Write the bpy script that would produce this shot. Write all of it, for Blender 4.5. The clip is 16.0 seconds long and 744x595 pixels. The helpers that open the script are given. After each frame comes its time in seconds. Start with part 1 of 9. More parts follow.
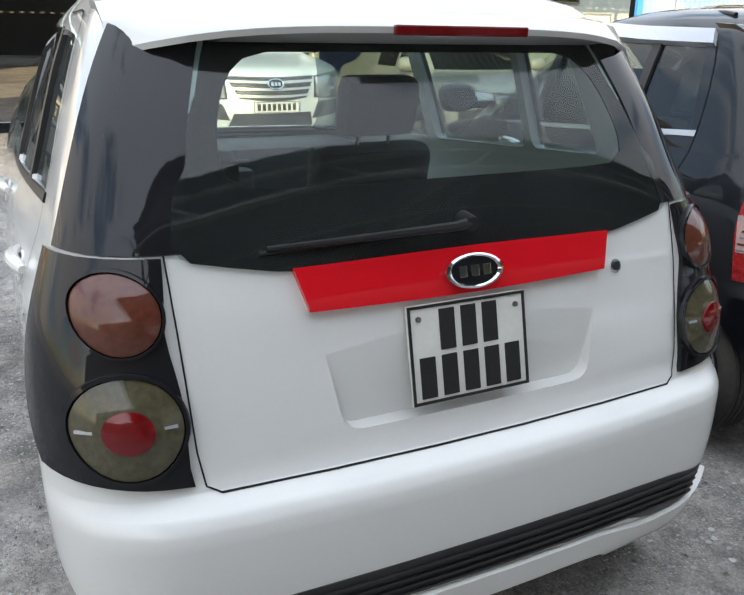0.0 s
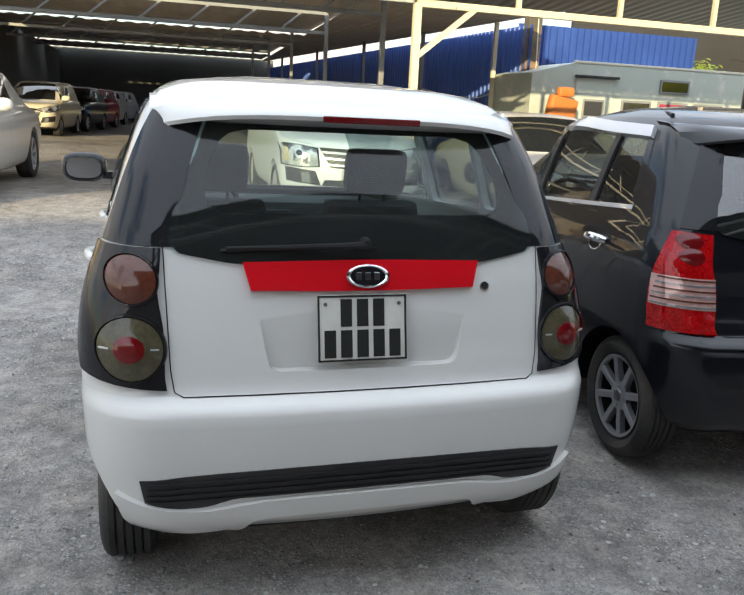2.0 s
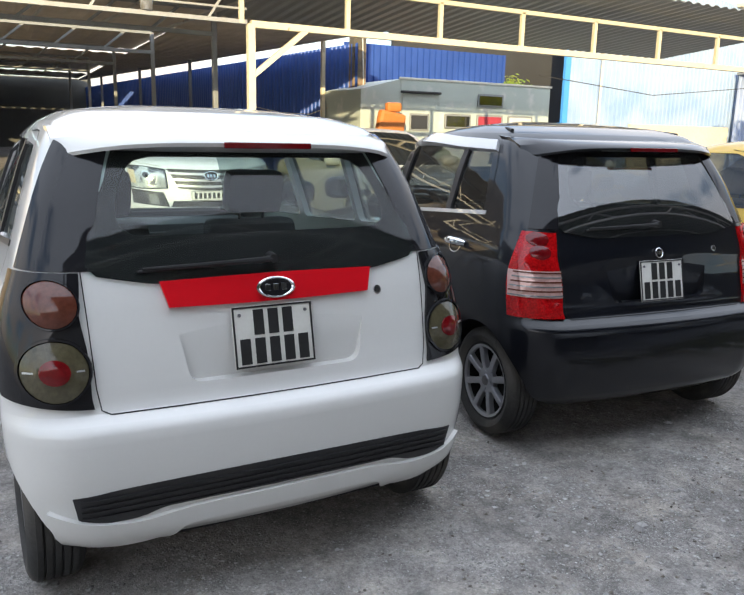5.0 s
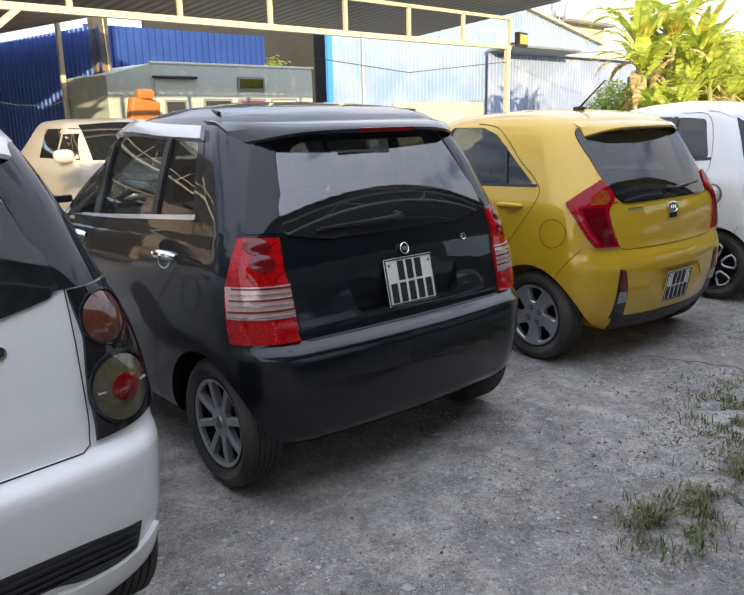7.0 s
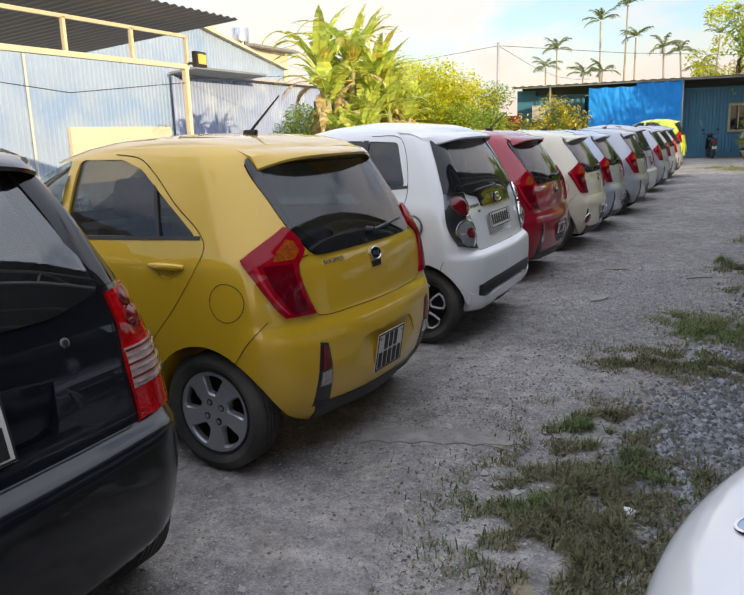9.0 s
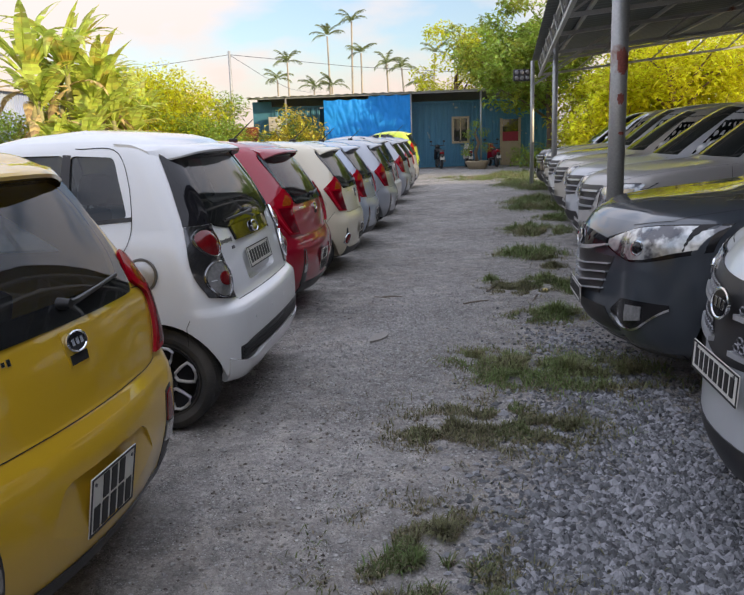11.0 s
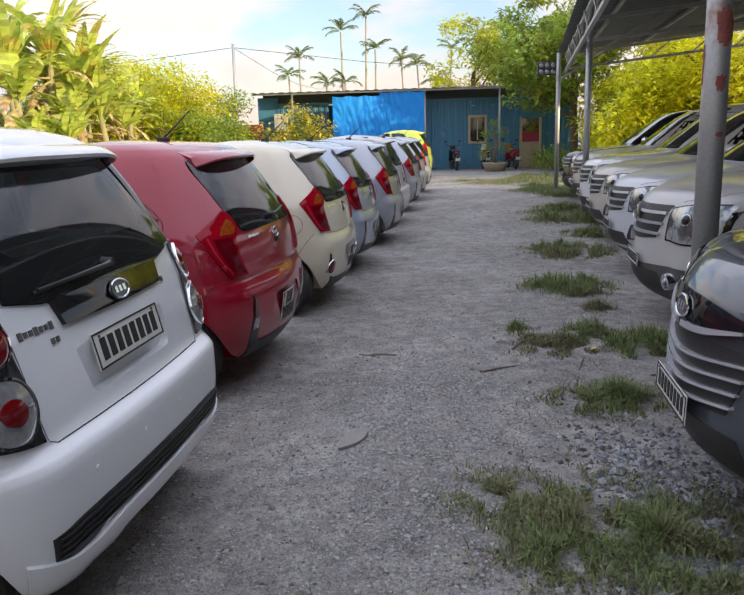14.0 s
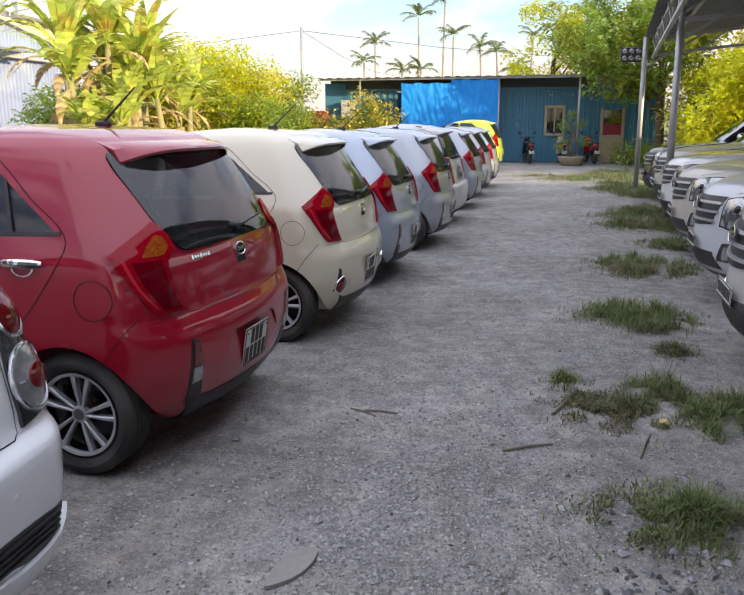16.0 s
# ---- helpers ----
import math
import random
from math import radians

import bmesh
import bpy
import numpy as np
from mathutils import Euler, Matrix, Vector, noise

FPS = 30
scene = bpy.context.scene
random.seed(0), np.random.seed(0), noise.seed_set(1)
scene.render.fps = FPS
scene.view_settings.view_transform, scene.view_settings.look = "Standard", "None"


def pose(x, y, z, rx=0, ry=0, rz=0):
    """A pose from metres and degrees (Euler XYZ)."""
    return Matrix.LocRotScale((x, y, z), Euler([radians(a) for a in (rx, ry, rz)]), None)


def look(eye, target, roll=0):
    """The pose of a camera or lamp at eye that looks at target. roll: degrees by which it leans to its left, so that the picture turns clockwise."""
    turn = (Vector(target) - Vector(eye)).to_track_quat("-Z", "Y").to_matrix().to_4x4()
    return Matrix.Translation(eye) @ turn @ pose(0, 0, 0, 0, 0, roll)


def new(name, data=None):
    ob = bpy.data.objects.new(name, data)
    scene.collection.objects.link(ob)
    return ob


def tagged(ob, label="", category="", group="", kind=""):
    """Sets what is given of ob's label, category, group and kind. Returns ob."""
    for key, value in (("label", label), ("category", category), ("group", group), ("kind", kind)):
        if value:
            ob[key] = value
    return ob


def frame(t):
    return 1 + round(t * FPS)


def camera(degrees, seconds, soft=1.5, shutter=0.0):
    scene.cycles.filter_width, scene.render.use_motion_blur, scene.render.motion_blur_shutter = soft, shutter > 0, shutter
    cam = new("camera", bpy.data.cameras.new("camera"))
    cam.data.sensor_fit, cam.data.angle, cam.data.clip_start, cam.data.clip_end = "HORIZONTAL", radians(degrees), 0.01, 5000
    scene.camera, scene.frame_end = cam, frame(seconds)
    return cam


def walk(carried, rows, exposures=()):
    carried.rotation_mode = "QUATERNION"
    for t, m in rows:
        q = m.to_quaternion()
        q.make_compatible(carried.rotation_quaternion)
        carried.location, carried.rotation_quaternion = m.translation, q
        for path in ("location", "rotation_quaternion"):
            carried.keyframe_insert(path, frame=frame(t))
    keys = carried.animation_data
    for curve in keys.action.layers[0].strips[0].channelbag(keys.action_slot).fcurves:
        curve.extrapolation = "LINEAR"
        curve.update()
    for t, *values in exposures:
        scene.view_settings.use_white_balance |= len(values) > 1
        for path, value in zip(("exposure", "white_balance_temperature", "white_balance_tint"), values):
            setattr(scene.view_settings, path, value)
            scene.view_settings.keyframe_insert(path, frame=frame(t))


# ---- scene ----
cam = camera(52.6, 16.0)
METRES, EYE, TILT, LEAN, TURN = 8.6, 1.46, -0.35, 0.75, -25.7
ROWS = [
    (0.0, 0.0, 0.0, 0.0, 0.5, -18.72, -1.47),
    (0.5, 0.0159, -0.038, 0.0028, 2.63, -17.28, -2.0),
    (1.0, 0.0317, -0.0629, 0.0053, 4.36, -16.19, -2.41),
    (1.5, 0.0525, -0.0707, 0.0031, 7.38, -14.3, -3.48),
    (2.0, 0.0681, -0.0868, 0.0053, 10.19, -13.64, -3.6),
    (2.5, 0.0772, -0.1073, 0.0069, 12.56, -12.95, -3.78),
    (3.0, 0.0712, -0.1149, 0.006, 12.53, -12.11, -3.36),
    (5.5, 0.0413, -0.1094, 0.0072, -6.67, -12.26, -1.02),
    (6.0, 0.0469, -0.0878, 0.0064, -9.56, -12.61, 0.42),
    (6.5, 0.0731, -0.0632, 0.0081, -13.25, -12.44, 1.11),
    (7.0, 0.0986, -0.039, 0.0081, -19.09, -12.8, 0.68),
    (7.5, 0.12, -0.0065, 0.0098, -25.55, -12.12, 1.09),
    (8.0, 0.1482, 0.0218, 0.0077, -28.39, -11.85, 1.81),
    (8.5, 0.1762, 0.0476, 0.0081, -33.23, -11.88, 1.21),
    (9.0, 0.1976, 0.083, 0.0107, -41.36, -11.51, 1.62),
    (9.5, 0.2224, 0.1125, 0.0106, -49.08, -11.15, 1.85),
    (10.0, 0.2497, 0.1431, 0.0122, -55.46, -11.22, 1.44),
    (12.5, 0.418, 0.2479, 0.0113, -62.41, -11.28, 2.01),
    (13.0, 0.4556, 0.2583, 0.0148, -61.64, -11.44, 1.4),
    (13.5, 0.4932, 0.2736, 0.0158, -60.58, -11.1, 1.37),
    (14.0, 0.5314, 0.285, 0.0151, -59.69, -11.28, 1.41),
    (14.5, 0.5714, 0.2909, 0.0176, -56.88, -11.27, 0.77),
    (15.0, 0.6082, 0.302, 0.0154, -55.62, -11.34, 0.31),
    (15.5, 0.6444, 0.3146, 0.0161, -54.87, -11.82, 0.33),
    (16.0, 0.6859, 0.3219, 0.0174, -53.85, -12.05, 0.1),
]
walk(cam, [(t, pose(0, 0, EYE, TILT, LEAN, TURN) @ pose(METRES * x, METRES * y, METRES * z, 90 + pitch, roll, yaw)) for t, x, y, z, yaw, pitch, roll in ROWS], [(0.0, 1.24, 6800, 4), (1.5, 1.12, 6800, 4), (3.0, 0.91, 6750, 5), (5.5, 1.16, 6600, 6), (7.0, 1.04, 6600, 8), (8.0, 0.88, 6700, 10), (9.5, 0.57, 6750, 10), (10.2, 0.52, 6700, 11), (12.5, 0.68, 6650, 13), (14.0, 0.69, 6650, 13), (15.0, 0.73, 6650, 13), (16.0, 0.86, 6650, 13)])
import mathutils.bvhtree
import mathutils.interpolate

# ---- light ----
SUN_AZ, SUN_EL = 238.0, 13.0      # direction that the light comes from: degrees from +x towards +y, and height
sun = new("sun", bpy.data.lights.new("sun", "SUN"))
sun.data.energy, sun.data.angle, sun.data.color = 3.9, radians(0.6), (1.0, 0.80, 0.50)
d_sun = Vector((math.cos(radians(SUN_AZ)) * math.cos(radians(SUN_EL)), math.sin(radians(SUN_AZ)) * math.cos(radians(SUN_EL)), math.sin(radians(SUN_EL))))
sun.matrix_world = look(d_sun * 60, (0, 0, 0))
world = bpy.data.worlds.new("world")
scene.world = world
world.use_nodes = True
wn, wl = world.node_tree.nodes, world.node_tree.links
wn.clear()
w_out = wn.new("ShaderNodeOutputWorld")
w_bg = wn.new("ShaderNodeBackground")
w_sky = wn.new("ShaderNodeTexSky")
w_sky.sky_type, w_sky.sun_disc = "NISHITA", False
w_sky.sun_elevation, w_sky.sun_rotation = radians(SUN_EL), radians(90 - SUN_AZ)
w_sky.air_density, w_sky.dust_density, w_sky.ozone_density = 1.0, 1.2, 1.5
# soft evening clouds over the whole sky
w_tc = wn.new("ShaderNodeTexCoord")
w_map = wn.new("ShaderNodeMapping")
w_map.inputs["Scale"].default_value = (1.6, 1.6, 4.2)
w_map.inputs["Rotation"].default_value = (0, 0, radians(-26))
w_map.inputs["Location"].default_value = (0.35, 0.1, 0.25)
w_noise = wn.new("ShaderNodeTexNoise")
w_noise.inputs["Scale"].default_value, w_noise.inputs["Detail"].default_value = 1.7, 7.0
w_noise.inputs["Roughness"].default_value = 0.52
w_ramp = wn.new("ShaderNodeValToRGB")
w_ramp.color_ramp.elements[0].position, w_ramp.color_ramp.elements[1].position = 0.45, 0.58
w_ramp.color_ramp.elements[0].color = (0.15, 0.15, 0.15, 1)      # thin haze between the clouds
# the cloud tops take the glow of the sky behind them
w_bw = wn.new("ShaderNodeRGBToBW")
w_glow = wn.new("ShaderNodeMath")
w_glow.operation = "MULTIPLY_ADD"
w_glow.inputs[1].default_value, w_glow.inputs[2].default_value = 0.10, 0.0
w_sep = wn.new("ShaderNodeSeparateXYZ")
w_lift = wn.new("ShaderNodeMath")          # the cloud deck is thicker and brighter overhead than along the horizon
w_lift.operation = "MULTIPLY_ADD"
w_lift.inputs[1].default_value, w_lift.inputs[2].default_value = 3.0, 2.0
w_cover = wn.new("ShaderNodeMath")
w_cover.operation = "MULTIPLY_ADD"
w_cover.inputs[1].default_value = 0.22
w_sum = wn.new("ShaderNodeMath")
w_dim = wn.new("ShaderNodeMixRGB")
w_dim.blend_type = "MULTIPLY"
w_dim.inputs[0].default_value = 1.0
w_dim.inputs[2].default_value = (0.60, 0.66, 0.74, 1)
w_cloud = wn.new("ShaderNodeMixRGB")
w_cloud.blend_type = "MULTIPLY"
w_cloud.inputs[0].default_value = 1.0
w_tint = wn.new("ShaderNodeMixRGB")      # warm cloud edges low down, cool grey-white overhead
w_tint.inputs[1].default_value, w_tint.inputs[2].default_value = (1.14, 0.97, 0.84, 1), (0.875, 0.950, 1.15, 1)
w_high = wn.new("ShaderNodeMath")
w_high.operation, w_high.use_clamp = "MULTIPLY", True
w_high.inputs[1].default_value = 2.0
w_mix = wn.new("ShaderNodeMixRGB")
wl.new(w_tc.outputs["Generated"], w_map.inputs["Vector"])
wl.new(w_map.outputs["Vector"], w_noise.inputs["Vector"])
wl.new(w_tc.outputs["Generated"], w_sep.inputs[0])
wl.new(w_sep.outputs["Z"], w_lift.inputs[0])
wl.new(w_sep.outputs["Z"], w_cover.inputs[0])
wl.new(w_noise.outputs["Fac"], w_cover.inputs[2])
wl.new(w_cover.outputs[0], w_ramp.inputs["Fac"])
wl.new(w_ramp.outputs["Color"], w_mix.inputs[0])
wl.new(w_sky.outputs["Color"], w_bw.inputs["Color"])
wl.new(w_bw.outputs["Val"], w_glow.inputs[0])
wl.new(w_lift.outputs[0], w_sum.inputs[0])
wl.new(w_glow.outputs[0], w_sum.inputs[1])
wl.new(w_sep.outputs["Z"], w_high.inputs[0])
wl.new(w_high.outputs[0], w_tint.inputs[0])
wl.new(w_tint.outputs["Color"], w_cloud.inputs[2])
wl.new(w_sum.outputs[0], w_cloud.inputs[1])
wl.new(w_sky.outputs["Color"], w_dim.inputs[1])
wl.new(w_dim.outputs["Color"], w_mix.inputs[1])
wl.new(w_cloud.outputs["Color"], w_mix.inputs[2])
wl.new(w_mix.outputs["Color"], w_bg.inputs["Color"])
wl.new(w_bg.outputs["Background"], w_out.inputs["Surface"])
w_bg.inputs["Strength"].default_value = 0.23


# ---- materials ----
MATS = {}


def mat(name, color, rough=0.5, metal=0.0, coat=0.0, vary=0.12, scale=6.0, fine=60.0, bump=0.0, bscale=None, spec=0.5, isl=0.0, second=None, dirt=0.0, transl=0.0):
    """A principled material with variation at two scales, an optional second tone in patches, fine relief and dust."""
    if name in MATS:
        return MATS[name]
    m = bpy.data.materials.new(name)
    m.use_nodes = True
    n, l = m.node_tree.nodes, m.node_tree.links
    b = n["Principled BSDF"]
    b.inputs["Roughness"].default_value, b.inputs["Metallic"].default_value = rough, metal
    b.inputs["Coat Weight"].default_value, b.inputs["Coat Roughness"].default_value = coat, 0.03
    b.inputs["Specular IOR Level"].default_value = spec
    tc = n.new("ShaderNodeTexCoord")
    big, small = n.new("ShaderNodeTexNoise"), n.new("ShaderNodeTexNoise")
    big.inputs["Scale"].default_value, big.inputs["Detail"].default_value = scale, 4
    small.inputs["Scale"].default_value, small.inputs["Detail"].default_value = fine, 3
    l.new(tc.outputs["Object"], big.inputs["Vector"])
    l.new(tc.outputs["Object"], small.inputs["Vector"])
    c0 = n.new("ShaderNodeMixRGB")
    c0.inputs[1].default_value = (*[max(0.0, c * (1 - vary)) for c in color], 1)
    c0.inputs[2].default_value = (*[min(1.0, c * (1 + vary)) for c in color], 1)
    l.new(big.outputs["Fac"], c0.inputs[0])
    c1 = n.new("ShaderNodeMixRGB")
    c1.blend_type = "OVERLAY"
    c1.inputs[0].default_value = min(1.0, vary * 1.5)
    l.new(c0.outputs[0], c1.inputs[1])
    l.new(small.outputs["Fac"], c1.inputs[2])
    col = c1.outputs[0]
    if second:
        tone, lo, hi, sc = second
        pn, rp, c2 = n.new("ShaderNodeTexNoise"), n.new("ShaderNodeValToRGB"), n.new("ShaderNodeMixRGB")
        pn.inputs["Scale"].default_value, pn.inputs["Detail"].default_value = sc, 6
        rp.color_ramp.elements[0].position, rp.color_ramp.elements[1].position = lo, hi
        l.new(tc.outputs["Object"], pn.inputs["Vector"])
        l.new(pn.outputs["Fac"], rp.inputs["Fac"])
        l.new(rp.outputs["Color"], c2.inputs[0])
        l.new(col, c2.inputs[1])
        c2.inputs[2].default_value = (*tone, 1)
        col = c2.outputs[0]
    if isl:
        g, c3 = n.new("ShaderNodeNewGeometry"), n.new("ShaderNodeHueSaturation")
        mr = n.new("ShaderNodeMapRange")
        mr.inputs["To Min"].default_value, mr.inputs["To Max"].default_value = 1 - isl, 1 + isl
        l.new(g.outputs["Random Per Island"], mr.inputs["Value"])
        l.new(mr.outputs["Result"], c3.inputs["Value"])
        mh = n.new("ShaderNodeMapRange")
        mh.inputs["To Min"].default_value, mh.inputs["To Max"].default_value = 0.5 - isl * 0.05, 0.5 + isl * 0.05
        l.new(g.outputs["Random Per Island"], mh.inputs["Value"])
        l.new(mh.outputs["Result"], c3.inputs["Hue"])
        l.new(col, c3.inputs["Color"])
        col = c3.outputs[0]
    if dirt:
        dn, dr, c4 = n.new("ShaderNodeTexNoise"), n.new("ShaderNodeMapRange"), n.new("ShaderNodeMixRGB")
        dn.inputs["Scale"].default_value, dn.inputs["Detail"].default_value = 3.5, 8
        dr.inputs["From Min"].default_value, dr.inputs["From Max"].default_value = 0.45, 0.8
        dr.inputs["To Max"].default_value = dirt
        l.new(tc.outputs["Object"], dn.inputs["Vector"])
        l.new(dn.outputs["Fac"], dr.inputs["Value"])
        l.new(dr.outputs["Result"], c4.inputs[0])
        l.new(col, c4.inputs[1])
        c4.inputs[2].default_value = (0.33, 0.29, 0.24, 1)
        col = c4.outputs[0]
        ra = n.new("ShaderNodeMath")
        ra.operation = "MULTIPLY_ADD"
        ra.inputs[1].default_value, ra.inputs[2].default_value = 0.35, rough
        l.new(dr.outputs["Result"], ra.inputs[0])
        l.new(ra.outputs[0], b.inputs["Roughness"])
    l.new(col, b.inputs["Base Color"])
    if bump:
        bn, bp = n.new("ShaderNodeTexNoise"), n.new("ShaderNodeBump")
        bn.inputs["Scale"].default_value, bn.inputs["Detail"].default_value = bscale or fine, 5
        bp.inputs["Strength"].default_value, bp.inputs["Distance"].default_value = bump, 0.01
        l.new(tc.outputs["Object"], bn.inputs["Vector"])
        l.new(bn.outputs["Fac"], bp.inputs["Height"])
        l.new(bp.outputs["Normal"], b.inputs["Normal"])
    if transl:
        t, ms = n.new("ShaderNodeBsdfTranslucent"), n.new("ShaderNodeMixShader")
        ms.inputs[0].default_value = transl
        l.new(col, t.inputs["Color"])
        l.new(b.outputs[0], ms.inputs[1])
        l.new(t.outputs[0], ms.inputs[2])
        l.new(ms.outputs[0], n["Material Output"].inputs["Surface"])
    MATS[name] = m
    return m


def glass(name, tint, gloss_ior=1.5, rough=0.0):
    """A thin pane: tinted see-through with gloss that grows towards the grazing view, alike from both sides."""
    if name in MATS:
        return MATS[name]
    m = bpy.data.materials.new(name)
    m.use_nodes = True
    n, l = m.node_tree.nodes, m.node_tree.links
    n.clear()
    o, mix, tr, gl, lw, pw, ma = (n.new("ShaderNode" + k) for k in ("OutputMaterial", "MixShader", "BsdfTransparent", "BsdfGlossy", "LayerWeight", "Math", "Math"))
    f0 = ((gloss_ior - 1) / (gloss_ior + 1)) ** 2
    tr.inputs["Color"].default_value = (*tint, 1)
    gl.inputs["Roughness"].default_value = rough
    lw.inputs["Blend"].default_value = 0.5
    pw.operation, ma.operation = "POWER", "MULTIPLY_ADD"
    pw.inputs[1].default_value = 5.0
    ma.inputs[1].default_value, ma.inputs[2].default_value = 1 - f0, f0
    l.new(lw.outputs["Facing"], pw.inputs[0])
    l.new(pw.outputs[0], ma.inputs[0])
    l.new(ma.outputs[0], mix.inputs[0])
    l.new(tr.outputs[0], mix.inputs[1])
    l.new(gl.outputs[0], mix.inputs[2])
    # a thin uneven grey veil mixed in to lift the pane's dark tones
    tc, nz, mr, df, film = (n.new("ShaderNode" + k) for k in ("TexCoord", "TexNoise", "MapRange", "BsdfDiffuse", "MixShader"))
    nz.inputs["Scale"].default_value, nz.inputs["Detail"].default_value = 3.0, 6
    mr.inputs["From Min"].default_value, mr.inputs["From Max"].default_value = 0.3, 0.7
    mr.inputs["To Min"].default_value, mr.inputs["To Max"].default_value = 0.012, 0.040
    df.inputs["Color"].default_value = (0.46, 0.47, 0.46, 1)
    l.new(tc.outputs["Object"], nz.inputs["Vector"])
    l.new(nz.outputs["Fac"], mr.inputs["Value"])
    l.new(mr.outputs["Result"], film.inputs[0])
    l.new(mix.outputs[0], film.inputs[1])
    l.new(df.outputs[0], film.inputs[2])
    l.new(film.outputs[0], o.inputs["Surface"])
    MATS[name] = m
    return m


def paint(name, color, metal=0.0, rough=0.32, dirt=0.12, ior=1.6, coat=1.0, haze=0.03):
    m = mat("paint_" + name, color, rough=rough, metal=metal, coat=coat, spec=0.15, vary=0.02, scale=2.0, fine=400.0 if metal else 90.0, dirt=dirt * 0.5)
    m.node_tree.nodes["Principled BSDF"].inputs["Coat IOR"].default_value = ior
    m.node_tree.nodes["Principled BSDF"].inputs["Coat Roughness"].default_value = haze
    return m


M_RUBBER = mat("rubber", (0.028, 0.0275, 0.027), rough=0.85, vary=0.25, scale=8, fine=90, bump=0.15, dirt=0.25)
M_PLASTIC = mat("black_plastic", (0.018, 0.018, 0.02), rough=0.45, vary=0.15, fine=200, bump=0.05, dirt=0.12)
M_GLOSSBLACK = mat("gloss_black", (0.012, 0.012, 0.014), rough=0.12, coat=1.0, vary=0.05, spec=0.0)
M_GLOSSBLACK.node_tree.nodes["Principled BSDF"].inputs["Coat IOR"].default_value = 1.42
M_FRIT = mat("black_glass_border", (0.010, 0.010, 0.011), rough=0.5, vary=0.05, spec=0.0)
M_RIB = mat("grille_rib", (0.016, 0.016, 0.018), rough=0.5, vary=0.1)
M_WIPER = mat("wiper_black", (0.010, 0.010, 0.011), rough=0.4, vary=0.1)
M_LINER = mat("arch_liner", (0.012, 0.012, 0.012), rough=0.9, vary=0.2)
M_CABIN = mat("cabin_trim", (0.045, 0.047, 0.050), rough=0.8, vary=0.15)
M_SEAT = mat("seat_fabric", (0.040, 0.040, 0.043), rough=0.85, vary=0.2, fine=150, bump=0.2)
M_CHROME = mat("chrome", (0.75, 0.76, 0.78), rough=0.08, metal=1.0, vary=0.03)
M_ALLOY = mat("alloy", (0.52, 0.53, 0.55), rough=0.34, metal=0.6, vary=0.06, dirt=0.25)
M_COVER = mat("wheel_cover_grey", (0.33, 0.34, 0.365), rough=0.30, metal=0.6, vary=0.06, dirt=0.25)
M_GUNMETAL = mat("gunmetal", (0.17, 0.17, 0.18), rough=0.35, metal=0.8, vary=0.08, dirt=0.3)
M_VISOR = mat("bright_visor", (0.58, 0.59, 0.61), rough=0.22, metal=0.35, coat=1.0, vary=0.03)
M_HOUSING = mat("lamp_housing", (0.07, 0.07, 0.075), rough=0.18, metal=0.7, coat=1.0, vary=0.15, scale=9)
M_PINKLENS = mat("lens_pale_red", (0.58, 0.36, 0.33), rough=0.12, metal=0.2, coat=0.8, vary=0.2, scale=16, fine=60)
M_DISC = mat("brake_metal", (0.06, 0.055, 0.05), rough=0.6, metal=0.5, vary=0.3)
M_SEAM = mat("seam_shadow", (0.006, 0.006, 0.006), rough=0.9, vary=0.05)
M_RED = mat("lens_red", (0.27, 0.002, 0.005), rough=0.12, coat=0.35, spec=0.1, vary=0.18, scale=10, fine=70, bump=0.25, bscale=60)
M_RED2 = mat("lens_dark_red", (0.14, 0.004, 0.006), rough=0.12, coat=1.0, spec=0.1, vary=0.25, scale=14, fine=70)
M_RUBY = mat("lens_ruby", (0.28, 0.002, 0.010), rough=0.3, coat=0.55, spec=0.0, vary=0.15, scale=9, fine=120)
M_RUBYDARK = mat("lens_ruby_dark", (0.115, 0.001, 0.006), rough=0.3, coat=0.55, spec=0.0, vary=0.35, scale=11, fine=160)
M_GUIDE = mat("lens_light_guide", (0.50, 0.02, 0.04), rough=0.3, coat=1.0, spec=0.0, vary=0.1)
M_FACET = mat("lens_red_faceted", (0.40, 0.004, 0.006), rough=0.2, coat=1.0, spec=0.0, vary=0.6, scale=16, fine=110, bump=0.7, bscale=85)
M_REDTRIM = mat("red_gloss_trim", (0.62, 0.008, 0.016), rough=0.2, coat=1.0, spec=0.1, vary=0.03)
M_AMBER = mat("lens_amber", (0.27, 0.055, 0.006), rough=0.2, coat=1.0, spec=0.0, vary=0.5, scale=18, fine=90, bump=0.3, bscale=70)
M_SMOKE = mat("lens_smoke", (0.075, 0.066, 0.038), rough=0.12, coat=1.0, spec=0.1, vary=0.3, scale=12, fine=80, bump=0.2, bscale=70)
M_SMOKERED = mat("lens_smoked_red", (0.10, 0.030, 0.018), rough=0.15, coat=1.0, spec=0.1, vary=0.25, scale=12, fine=80)
M_LENSCLEAR = mat("lens_clear", (0.30, 0.30, 0.30), rough=0.1, metal=0.45, coat=1.0, vary=0.3, scale=16, fine=60, bump=0.3, bscale=50)
